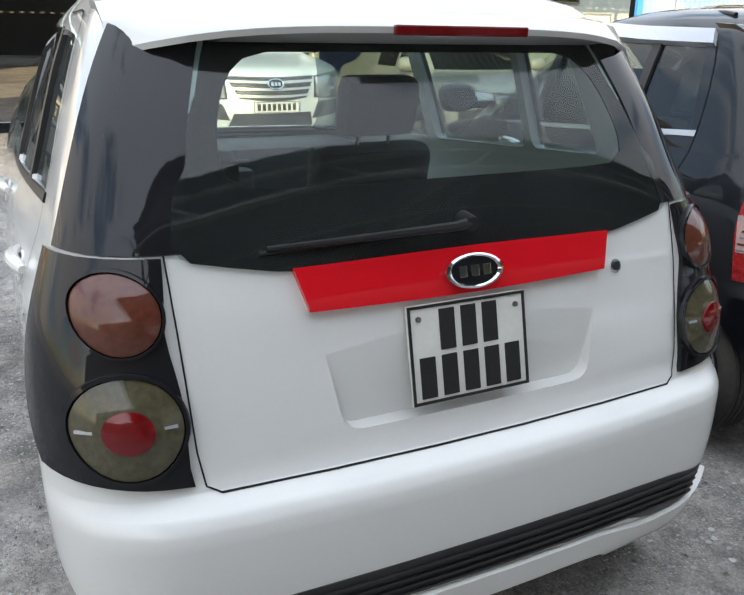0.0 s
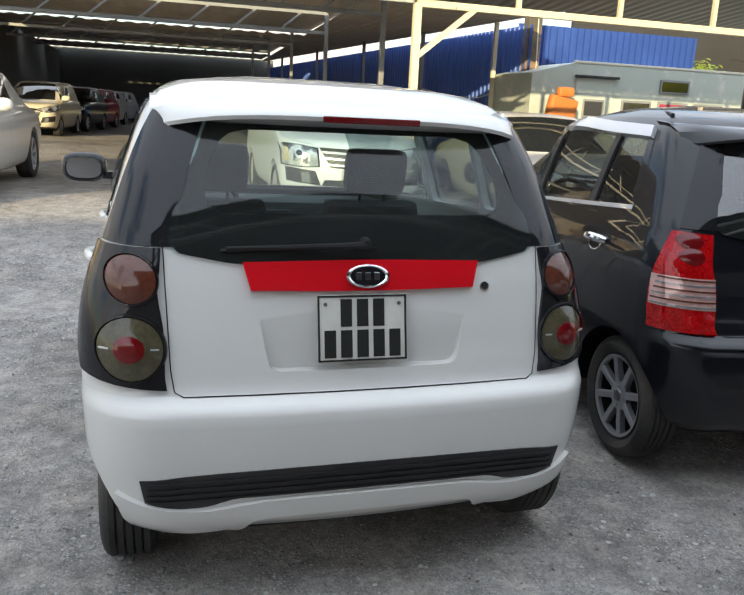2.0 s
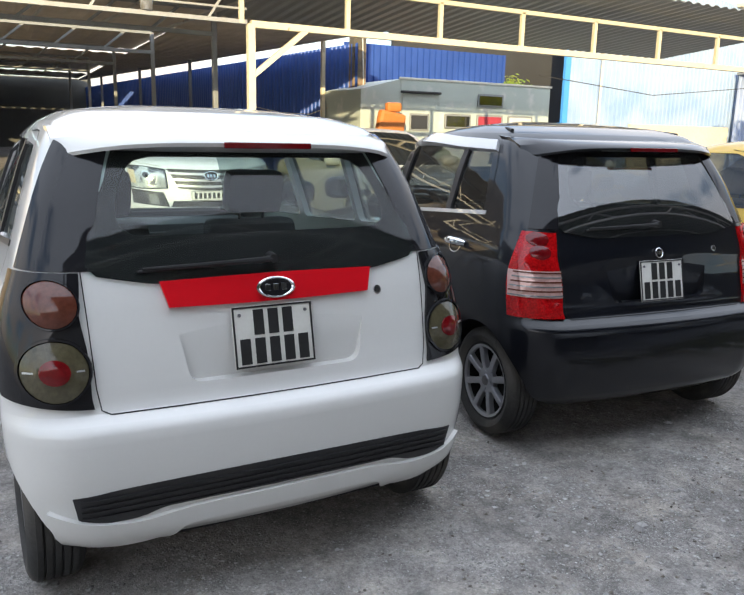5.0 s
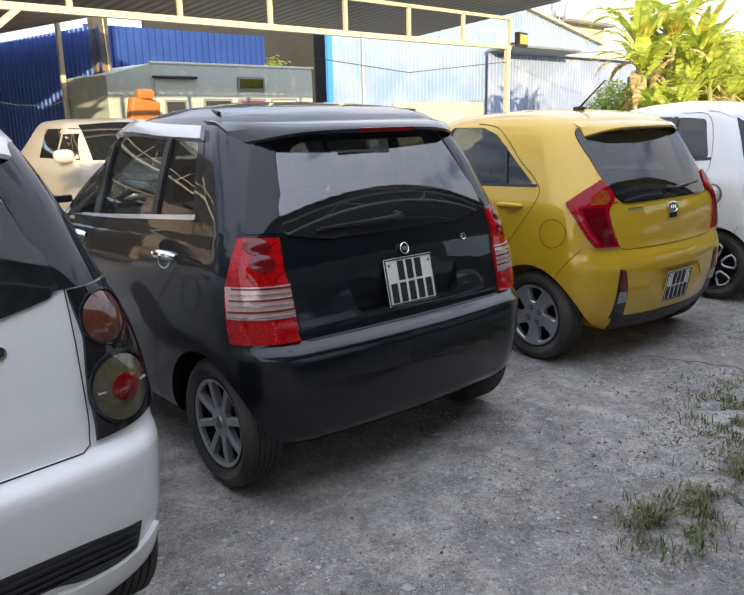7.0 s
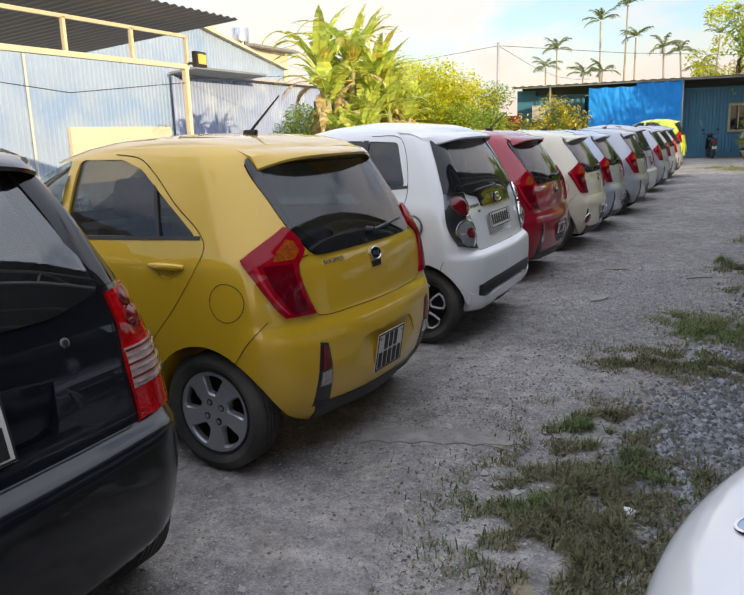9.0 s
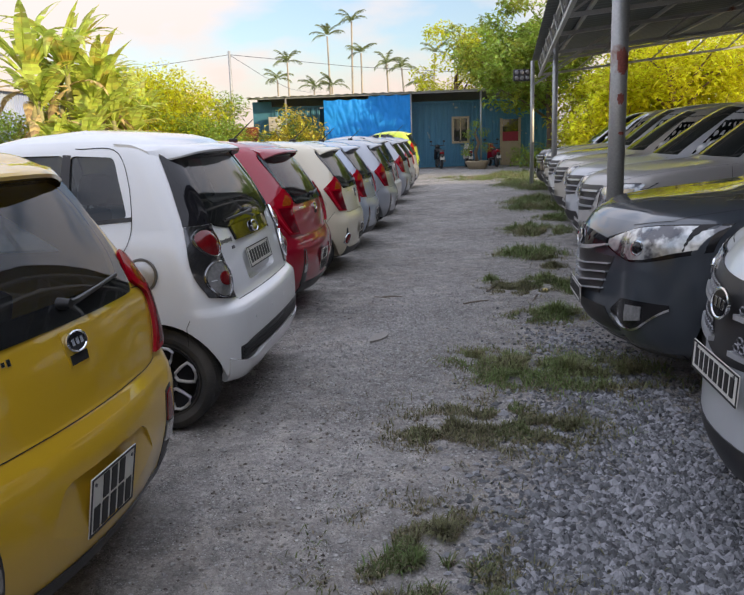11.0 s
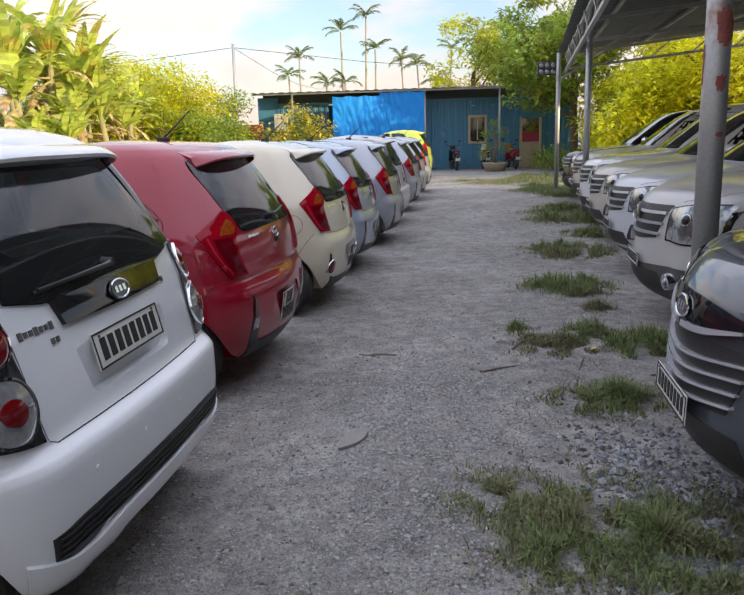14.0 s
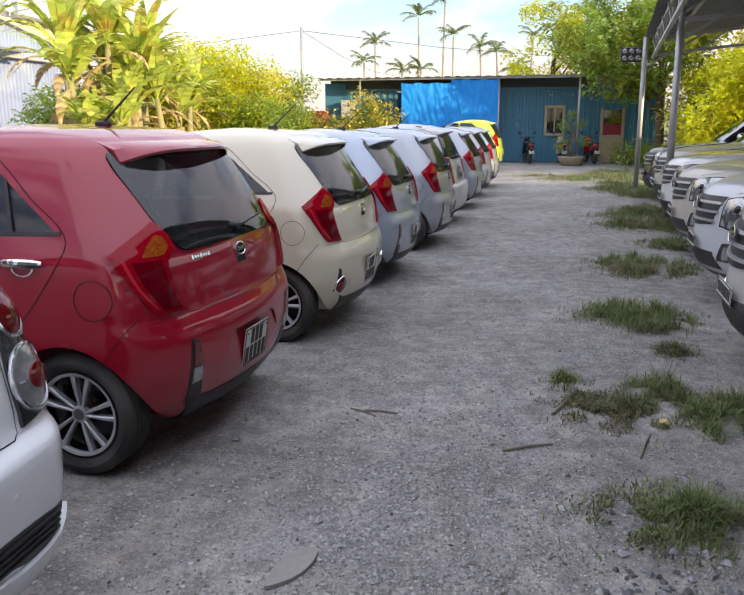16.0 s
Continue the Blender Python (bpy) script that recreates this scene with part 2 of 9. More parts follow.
M_HEAD = mat("headlamp_inner", (0.54, 0.55, 0.54), rough=0.2, metal=0.55, coat=1.0, vary=0.5, scale=11, fine=34, bump=0.6, bscale=16, second=((0.10, 0.10, 0.11), 0.50, 0.58, 7.0))
M_PLATE = mat("plate_white", (0.66, 0.65, 0.60), rough=0.4, vary=0.08, scale=20, dirt=0.35)
M_PLATEY = mat("plate_yellow", (0.62, 0.55, 0.10), rough=0.4, vary=0.08, scale=20, dirt=0.2)
M_INK = mat("plate_black", (0.012, 0.012, 0.012), rough=0.5, vary=0.1)
G_CLEAR = glass("glass_clear", (0.90, 0.95, 0.94))
G_TINT = glass("glass_tint", (0.42, 0.48, 0.49), 1.8)
G_REAR = glass("glass_rear", (0.60, 0.72, 0.70), 1.55)
G_SIDE = glass("glass_side", (0.16, 0.18, 0.18), 1.7)
G_DARK = glass("glass_dark", (0.34, 0.38, 0.39), 1.75)
G_MIRRORED = glass("glass_mirrored", (0.26, 0.29, 0.32), 2.4)


# ---- mesh helpers ----
def mesh_of(name, verts, faces, smooth=False):
    me = bpy.data.meshes.new(name)
    me.from_pydata([tuple(v) for v in verts], [], faces)
    me.update()
    if smooth:
        me.shade_smooth()
    return me


def obj(name, me, material, parent=None, label="", smooth=None):
    """One mesh object with its own material slot; the mesh may be shared."""
    ob = new(name, me)
    if isinstance(material, (list, tuple)):
        mats = material
    else:
        mats = [material]
    if not me.materials:
        for m in mats:
            me.materials.append(m)
    for slot, m in zip(ob.material_slots, mats):
        slot.link = "OBJECT"
        slot.material = m
    if parent:
        ob.parent = parent
    if label:
        tagged(ob, label)
    return ob


def part(name, bm, material, parent=None, label="", smooth=False):
    me = bpy.data.meshes.new(name)
    bmesh.ops.recalc_face_normals(bm, faces=bm.faces)
    bm.to_mesh(me)
    bm.free()
    if smooth:
        me.shade_smooth()
    return obj(name, me, material, parent, label)


def thing(name, label, category, group="", at=None, kind=""):
    ob = new(name)
    ob.empty_display_size = 0.2
    if at is not None:
        ob.matrix_basis = at
    return tagged(ob, label, category, group, kind)


def bm_box(bm, c, s, bevel=0.0, rot=None):
    r = bmesh.ops.create_cube(bm, size=1.0)
    m = Matrix.Translation(c) @ (rot or Matrix.Identity(4)) @ Matrix.Diagonal((*s, 1))
    bmesh.ops.transform(bm, matrix=m, verts=r["verts"])
    if bevel:
        es = list({e for v in r["verts"] for e in v.link_edges})
        bmesh.ops.bevel(bm, geom=es, offset=bevel, segments=2, affect="EDGES", profile=0.6)
    return bm


def box(c, s, bevel=0.0, rot=None):
    return bm_box(bmesh.new(), c, s, bevel, rot)


def bm_tube(bm, pts, r, seg=8, cap=True):
    """A round bar along a polyline; r: one radius or one for each point."""
    pts = [Vector(p) for p in pts]
    rr = r if isinstance(r, (list, tuple)) else [r] * len(pts)
    rings = []
    for i, p in enumerate(pts):
        t = (pts[min(i + 1, len(pts) - 1)] - pts[max(i - 1, 0)]).normalized()
        a = t.orthogonal().normalized() if abs(t.z) > 0.99 else t.cross(Vector((0, 0, 1))).normalized()
        b = t.cross(a)
        rings.append([bm.verts.new(p + (a * math.cos(k * 2 * math.pi / seg) + b * math.sin(k * 2 * math.pi / seg)) * rr[i]) for k in range(seg)])
    for q0, q1 in zip(rings, rings[1:]):
        for k in range(seg):
            bm.faces.new((q0[k], q0[(k + 1) % seg], q1[(k + 1) % seg], q1[k]))
    if cap:
        bm.faces.new(rings[0][::-1])
        bm.faces.new(rings[-1])
    return bm


def tube(pts, r, seg=8):
    return bm_tube(bmesh.new(), pts, r, seg)


def lathe(profile, seg=40, axis="x"):
    """A body turned round the x axis from (x, radius) points."""
    bm = bmesh.new()
    rings = [[bm.verts.new((x, r * math.cos(k * 2 * math.pi / seg), r * math.sin(k * 2 * math.pi / seg))) for k in range(seg)] for x, r in profile]
    for q0, q1 in zip(rings, rings[1:]):
        for k in range(seg):
            bm.faces.new((q0[k], q0[(k + 1) % seg], q1[(k + 1) % seg], q1[k]))
    return bm


def corrugated(name, p0, p1, z0, z1, material, pitch=0.2, depth=0.03, parent=None, thick=0.01, z1b=None):
    """A sheet of trapezoid profile upright between two points of the plan; z1b: its height at the far end."""
    p0, p1 = Vector((*p0, 0)), Vector((*p1, 0))
    d = p1 - p0
    length = d.length
    d.normalize()
    nrm = Vector((d.y, -d.x, 0))
    n = max(2, int(length / pitch))
    pts = []
    for i in range(n):
        for f, o in ((0.0, 0), (0.45, 0), (0.55, 1), (0.9, 1)):
            pts.append(((i + f) * length / n, o))
    pts.append((length, 0))
    vs, fs = [], []
    for s, o in pts:
        top = z1 if z1b is None else z1 + (z1b - z1) * s / length
        q = p0 + d * s + nrm * o * depth
        for off in (0, thick):
            a = q - nrm * off
            vs += [(a.x, a.y, z0), (a.x, a.y, top)]
    for i in range(len(pts) - 1):
        a, b = 4 * i, 4 * (i + 1)
        fs += [(a, b, b + 1, a + 1), (a + 2, a + 3, b + 3, b + 2), (a + 1, b + 1, b + 3, a + 3)]
    return obj(name, mesh_of(name, vs, fs), material, parent)


def pchip(xs, ys):
    """A monotone cubic through the points, as a function."""
    xs, ys = np.array(xs, float), np.array(ys, float)
    h, dl = np.diff(xs), np.diff(ys) / np.diff(xs)
    m = np.zeros(len(xs))
    m[0], m[-1] = dl[0], dl[-1]
    for i in range(1, len(xs) - 1):
        if dl[i - 1] * dl[i] > 0:
            w1, w2 = 2 * h[i] + h[i - 1], h[i] + 2 * h[i - 1]
            m[i] = (w1 + w2) / (w1 / dl[i - 1] + w2 / dl[i])

    def f(x):
        x = min(max(x, xs[0]), xs[-1])
        i = min(int(np.searchsorted(xs, x, side="right")) - 1, len(xs) - 2)
        t = (x - xs[i]) / h[i]
        return float((2 * t**3 - 3 * t * t + 1) * ys[i] + (t**3 - 2 * t * t + t) * h[i] * m[i] + (3 * t * t - 2 * t**3) * ys[i + 1] + (t**3 - t * t) * h[i] * m[i + 1])
    return f


def curve_through(c, n=7):
    """A smooth line through the points (centripetal spline)."""
    if len(c) < 3:
        return c
    c = [np.array(p, float) for p in c]
    c = [2 * c[0] - c[1]] + c + [2 * c[-1] - c[-2]]
    out = []
    for p0, p1, p2, p3 in zip(c, c[1:], c[2:], c[3:]):
        t0 = 0.0
        t1 = t0 + max(1e-4, np.linalg.norm(p1 - p0)) ** 0.5
        t2 = t1 + max(1e-4, np.linalg.norm(p2 - p1)) ** 0.5
        t3 = t2 + max(1e-4, np.linalg.norm(p3 - p2)) ** 0.5
        for k in range(n):
            t = t1 + (t2 - t1) * k / n
            a1 = p0 * (t1 - t) / (t1 - t0) + p1 * (t - t0) / (t1 - t0)
            a2 = p1 * (t2 - t) / (t2 - t1) + p2 * (t - t1) / (t2 - t1)
            a3 = p2 * (t3 - t) / (t3 - t2) + p3 * (t - t2) / (t3 - t2)
            b1 = a1 * (t2 - t) / (t2 - t0) + a2 * (t - t0) / (t2 - t0)
            b2 = a2 * (t3 - t) / (t3 - t1) + a3 * (t - t1) / (t3 - t1)
            q = b1 * (t2 - t) / (t2 - t1) + b2 * (t - t1) / (t2 - t1)
            out.append((float(q[0]), float(q[1])))
    out.append((float(c[-2][0]), float(c[-2][1])))
    return out


# ---- car bodies: level slices, each a rounded plan outline ----
class Shell:
    """The skin of a car. Rows of z, rear y, front y, half width, rear corner, front corner, rear bow, front bow.
    Places on the skin: u 0..1 rear face, 1..2 rear corner, 2..3 flank, 3..4 front corner, 4..5 front face; side +1 right, -1 left."""

    def __init__(self, rows, belt=9.0, lift=1.0, wide=1.0):
        rows = [(r[0], r[1], r[2], r[3] * wide, r[4] * wide, r[5], r[6], r[7]) for r in rows]
        self.belt, self.lift = belt, lift      # above the belt line heights are drawn out by lift
        z = [r[0] for r in rows]
        self.z0, self.z1 = z[0], z[-1]
        self.zs = z
        # fine tables of the rows, softened so that no reflection breaks at a slice
        self.step = 0.002
        pad, sig = 40, 0.011
        grid = np.arange(self.z0, self.z1 + self.step * 0.5, self.step)
        kern = np.exp(-0.5 * (np.arange(-pad, pad + 1) * self.step / sig) ** 2)
        kern /= kern.sum()
        self.tab = []
        for k in range(1, 8):
            g = pchip(z, [r[k] for r in rows])
            v = np.array([g(q) for q in grid])
            v = np.concatenate([2 * v[0] - v[pad:0:-1], v, 2 * v[-1] - v[-2:-pad - 2:-1]])
            self.tab.append(np.convolve(v, kern, "valid").tolist())

    def up(self, z):
        return z if z < self.belt else self.belt + (z - self.belt) * self.lift

    def row(self, z):
        t = min(max((z - self.z0) / self.step, 0.0), len(self.tab[0]) - 1.001)
        i = int(t)
        t -= i
        return [g[i] + (g[i + 1] - g[i]) * t for g in self.tab]

    def at(self, u, z, side=1, off=0.0):
        p = self.raw(u, z)
        if off:
            e = 1e-3
            a = self.raw(min(u + e, 5), z) - self.raw(max(u - e, 0), z)
            zz0, zz1 = z - 2e-3, min(z + 2e-3, max(self.z1, z))
            b = self.raw(u, zz1) - self.raw(u, zz0)
            n = a.cross(b)
            if n.length > 1e-12:
                p = p + n.normalized() * off
        return Vector((p.x * side, p.y, self.up(p.z) if p.z <= self.z1 else self.up(self.z1) + p.z - self.z1))

    def raw(self, u, z):
        yr, yf, w, rr, rf, br, bf = self.row(z)
        rr, rf = min(rr, w * 0.95), min(rf, w * 0.95)
        ya, yb = yr + br + rr, yf - bf - rf
        if yb < ya:
            ya = yb = (ya + yb) / 2
        if u <= 1:
            return Vector(((w - rr) * u, yr + br * u * u, z))
        if u <= 2:
            a = (u - 1) * math.pi / 2
            return Vector((w - rr + rr * math.sin(a), ya - (ya - yr - br) * math.cos(a), z))
        if u <= 3:
            t = u - 2
            return Vector((w + 0.012 * math.sin(math.pi * t), ya + (yb - ya) * t, z))
        if u <= 4:
            a = (u - 3) * math.pi / 2
            return Vector((w - rf + rf * math.cos(a), yb + (yf - bf - yb) * math.sin(a), z))
        t = 5 - u
        return Vector(((w - rf) * t, yf - bf * t * t, z))

    def ux(self, x, z, front=False):
        """u of the place x across the rear (or front) face, corners included."""
        yr, yf, w, rr, rf, br, bf = self.row(z)
        r = min(rf if front else rr, w * 0.95)
        x = min(abs(x), w)
        if x <= w - r:
            u = x / (w - r)
        else:
            u = 1 + math.asin(min(1, (x - w + r) / r)) / (math.pi / 2)
        return 5 - u if front else u

    def uy(self, y, z):
        """u of the place y along the flank, corners included."""
        yr, yf, w, rr, rf, br, bf = self.row(z)
        rr, rf = min(rr, w * 0.95), min(rf, w * 0.95)
        ya, yb = yr + br + rr, yf - bf - rf
        if y < ya:
            return 1 + math.acos(max(-1, min(1, (ya - y) / max(1e-6, ya - yr - br)))) / (math.pi / 2)
        if y > yb:
            return 3 + math.asin(max(-1, min(1, (y - yb) / max(1e-6, yf - bf - yb)))) / (math.pi / 2)
        return 2 + (y - ya) / max(1e-6, yb - ya)

    def solid(self, name, inset=0.0, zlo=None, zhi=None, nz=46, matidx=0):
        """The closed body, or the hollow inside it."""
        zlo, zhi = self.z0 if zlo is None else zlo, self.z1 if zhi is None else zhi
        us = [i / 6 for i in range(6)] + [1 + i / 13 for i in range(13)] + [2 + i / 18 for i in range(18)] + [3 + i / 9 for i in range(9)] + [4 + i / 6 for i in range(7)]
        zs = sorted({round(zlo + (zhi - zlo) * i / nz, 5) for i in range(nz + 1)} | {z for z in self.zs if zlo <= z <= zhi})
        ring = [(u, 1) for u in us] + [(u, -1) for u in us[::-1][1:-1]]
        vs, fs, n = [], [], len(ring)
        for z in zs:
            vs += [self.at(u, z, s, -inset if inset else 0.0) for u, s in ring]
            if inset:
                for k in range(n):
                    vs[-n + k].z = self.up(z)
        for i in range(len(zs) - 1):
            for k in range(n):
                fs.append((i * n + k, i * n + (k + 1) % n, (i + 1) * n + (k + 1) % n, (i + 1) * n + k))
        fs.append(tuple(range(n))[::-1])
        top = (len(zs) - 1) * n
        fs.append(tuple(top + k for k in range(n)))
        me = mesh_of(name, vs, fs)
        for p in me.polygons:
            p.material_index = matidx
        return me

    def patch(self, a, b, side=1, off=0.004, nx=10, ny=5, rim=0.012, chart="u", sharp=False):
        """A raised piece of skin between two curves of (chart place, z); chart u, x (rear), f (front) or y (flank)."""
        bm = bmesh.new()
        if not sharp:
            a, b = curve_through(a), curve_through(b)

        def walk_curve(c, t):
            ln = [0.0]
            for p, q in zip(c, c[1:]):
                ln.append(ln[-1] + math.hypot(q[0] - p[0], q[1] - p[1]))
            s = t * ln[-1]
            for i in range(len(c) - 1):
                if s <= ln[i + 1] + 1e-9:
                    f = (s - ln[i]) / max(1e-9, ln[i + 1] - ln[i])
                    return (c[i][0] + (c[i + 1][0] - c[i][0]) * f, c[i][1] + (c[i + 1][1] - c[i][1]) * f)
            return c[-1]

        def place(h, z, o):
            if chart == "u":
                return self.at(h, z, side, o)
            if chart == "x":
                return self.at(self.ux(h, z), z, (1 if h >= 0 else -1), o)
            if chart == "f":
                return self.at(self.ux(h, z, True), z, (1 if h >= 0 else -1), o)
            return self.at(self.uy(h, z), z, side, o)
        grid, low = [], []
        for j in range(ny + 1):
            r0, r1 = [], []
            for i in range(nx + 1):
                p, q = walk_curve(a, i / nx), walk_curve(b, i / nx)
                h, z = p[0] + (q[0] - p[0]) * j / ny, p[1] + (q[1] - p[1]) * j / ny
                r0.append(bm.verts.new(place(h, z, off)))
                r1.append((h, z))
            grid.append(r0)
            low.append(r1)
        for j in range(ny):
            for i in range(nx):
                bm.faces.new((grid[j][i], grid[j][i + 1], grid[j + 1][i + 1], grid[j + 1][i]))
        loop = [(0, i) for i in range(nx)] + [(j, nx) for j in range(ny)] + [(ny, i) for i in range(nx, 0, -1)] + [(j, 0) for j in range(ny, 0, -1)]
        base = [bm.verts.new(place(*low[j][i], off - rim)) for j, i in loop]
        for k in range(len(loop)):
            j0, i0 = loop[k]
            j1, i1 = loop[(k + 1) % len(loop)]
            try:
                bm.faces.new((grid[j0][i0], base[k], base[(k + 1) % len(loop)], grid[j1][i1]))
            except ValueError:
                pass
        bmesh.ops.remove_doubles(bm, verts=bm.verts, dist=1e-5)
        return bm

    def disc(self, h, z, r, side=1, off=0.006, chart="y", seg=28, dome=0.0, rz=None, r0=0.0, rim=0.012):
        """A round piece on the skin, or a ring when r0 is given."""
        rz = rz or r
        bm = bmesh.new()

        def place(a, q, o):
            hh, zz = h + r * q * math.cos(a), z + rz * q * math.sin(a)
            if chart == "x":
                return self.at(self.ux(hh, zz), zz, 1 if hh >= 0 else -1, o)
            if chart == "f":
                return self.at(self.ux(hh, zz, True), zz, 1 if hh >= 0 else -1, o)
            if chart == "u":
                return self.at(hh, zz, side, o)
            return self.at(self.uy(hh, zz), zz, side, o)
        rings = [[bm.verts.new(place(k * 2 * math.pi / seg, q, o)) for k in range(seg)] for q, o in
                 ((1.0, off - rim), (1.0, off * 0.6), (0.97, off), (max(r0, 0.66), off + dome * 0.55), (max(r0, 0.33), off + dome * 0.9))]
        if r0:
            rings = rings[:3] + [[bm.verts.new(place(k * 2 * math.pi / seg, r0, off)) for k in range(seg)], [bm.verts.new(place(k * 2 * math.pi / seg, r0, off - rim)) for k in range(seg)]]
        for q0, q1 in zip(rings, rings[1:]):
            for k in range(seg):
                bm.faces.new((q0[k], q0[(k + 1) % seg], q1[(k + 1) % seg], q1[k]))
        if not r0:
            bm.faces.new(rings[-1])
        return bm

    def seam(self, pts, side=1, chart="y", width=None, off=0.0022, sub=5):
        """A narrow dark joint along a line on the skin."""
        bm = bmesh.new()
        width = width or 0.0034
        if len(pts) > (4 if chart == "y" else 8):
            pts, sub = curve_through(pts), 2
        fine = []
        for p, q in zip(pts, pts[1:]):
            fine += [(p[0] + (q[0] - p[0]) * i / sub, p[1] + (q[1] - p[1]) * i / sub) for i in range(sub)]
        fine.append(pts[-1])
        left = right = None
        for i, (h, z) in enumerate(fine):
            p, q = fine[max(0, i - 1)], fine[min(len(fine) - 1, i + 1)]
            dx, dz = q[0] - p[0], q[1] - p[1]
            ln = math.hypot(dx, dz) or 1
            nx_, nz_ = -dz / ln * width / 2, dx / ln * width / 2
            row = []
            for s in (1, -1):
                hh, zz = h + nx_ * s, z + nz_ * s
                if chart == "x":
                    row.append(bm.verts.new(self.at(self.ux(hh, zz), zz, 1 if hh >= 0 else -1, off)))
                elif chart == "f":
                    row.append(bm.verts.new(self.at(self.ux(hh, zz, True), zz, 1 if hh >= 0 else -1, off)))
                else:
                    row.append(bm.verts.new(self.at(self.uy(hh, zz), zz, side, off)))
            if left:
                bm.faces.new((left, right, row[1], row[0]))
            left, right = row
        return bm


def prism(poly, axis, lo, hi):
    """A bar with the outline poly (two coordinates) along an axis, closed."""
    n = len(poly)
    if axis == "y":
        vs = [(p[0], lo, p[1]) for p in poly] + [(p[0], hi, p[1]) for p in poly]
    else:
        vs = [(lo, p[0], p[1]) for p in poly] + [(hi, p[0], p[1]) for p in poly]
    fs = [tuple(range(n)), tuple(range(2 * n - 1, n - 1, -1))] + [(i, n + i, n + (i + 1) % n, (i + 1) % n) for i in range(n)]
    me = mesh_of("cutter", vs, fs)
    bm = bmesh.new()
    bm.from_mesh(me)
    bmesh.ops.recalc_face_normals(bm, faces=bm.faces)
    bm.to_mesh(me)
    bm.free()
    return me


def cut(me, cutters, painted=()):
    """The mesh with the cutters taken out of it; cut faces take the second material, but for the painted ones."""
    base = new("cut_base", me)
    for m in (M_SEAM, M_LINER):
        me.materials.append(m)
    tools = []
    for c in [*cutters, *painted]:
        for p in c.polygons:
            p.material_index = 0 if c in painted else 1
        c.materials.append(M_SEAM)
        c.materials.append(M_LINER)
        t = new("cut_tool", c)
        tools.append(t)
        md = base.modifiers.new("cut", "BOOLEAN")
        md.operation, md.object, md.solver = "DIFFERENCE", t, "EXACT"
    dg = bpy.context.evaluated_depsgraph_get()
    dg.update()
    out = bpy.data.meshes.new_from_object(base.evaluated_get(dg))
    for o in (base, *tools):
        bpy.data.objects.remove(o)
    out.materials.clear()
    tree_bm = bmesh.new()
    tree_bm.from_mesh(me)
    bmesh.ops.triangulate(tree_bm, faces=tree_bm.faces)
    tree_bm.normal_update()
    tree_bm.faces.ensure_lookup_table()
    skin = mathutils.bvhtree.BVHTree.FromBMesh(tree_bm)
    bm = bmesh.new()
    bm.from_mesh(out)
    for e in bm.edges:
        e.smooth = len(e.link_faces) == 2 and e.calc_face_angle(0) < radians(32)
    for f in bm.faces:
        f.smooth = True
    bm.to_mesh(out)
    bm.free()
    # the smooth run of the uncut skin is kept on the faces that still lie on it
    normals = [Vector(c.vector) for c in out.corner_normals]
    for p in out.polygons:
        if p.material_index:
            continue
        hit = skin.find_nearest(p.center)
        if hit[0] is None or hit[3] > 0.003 or hit[1].dot(p.normal) < 0.85:
            continue
        for li in p.loop_indices:
            co = out.vertices[out.loops[li].vertex_index].co
            q, fn, fi, d = skin.find_nearest(co)
            a, b, c = tree_bm.faces[fi].verts
            w = mathutils.interpolate.poly_3d_calc([a.co, b.co, c.co], q)
            nn = a.normal * w[0] + b.normal * w[1] + c.normal * w[2]
            if d < 0.003 and nn.length > 0.1 and nn.normalized().dot(p.normal) > 0.75:
                normals[li] = nn.normalized()
    tree_bm.free()
    out.normals_split_custom_set(normals)
    return out


# ---- wheels ----
CACHE = {}


def shared(key, maker, smooth=False):
    """A mesh made once and used again by each car of its type."""
    if key not in CACHE:
        made = maker()
        if isinstance(made, bmesh.types.BMesh):
            me = bpy.data.meshes.new(str(key[-1]) if isinstance(key, tuple) else key)
            bmesh.ops.recalc_face_normals(made, faces=made.faces)
            made.to_mesh(me)
            made.free()
            if smooth:
                bm = bmesh.new()
                bm.from_mesh(me)
                for e in bm.edges:
                    e.smooth = len(e.link_faces) == 2 and e.calc_face_angle(0) < radians(35)
                for f in bm.faces:
                    f.smooth = True
                bm.to_mesh(me)
                bm.free()
            made = me
        CACHE[key] = made
    return CACHE[key]


def tyre_bm(R, W):
    r1 = R * 0.71
    p = [(-W * 0.40, r1), (-W * 0.50, r1 + 0.02), (-W * 0.54, (r1 + R) / 2), (-W * 0.50, R - 0.022), (-W * 0.44, R - 0.008)]
    for k in range(5):
        a = -W * 0.40 + W * 0.8 * k / 5
        b = -W * 0.40 + W * 0.8 * (k + 1) / 5
        p += [(a + 0.003, R - 0.009 if k else R - 0.003), (a + 0.004, R), (b - 0.004, R), (b - 0.003, R - 0.009 if k < 4 else R - 0.003)]
    p += [(W * 0.44, R - 0.008), (W * 0.50, R - 0.022), (W * 0.54, (r1 + R) / 2), (W * 0.50, r1 + 0.02), (W * 0.40, r1)]
    return lathe(p, 56)


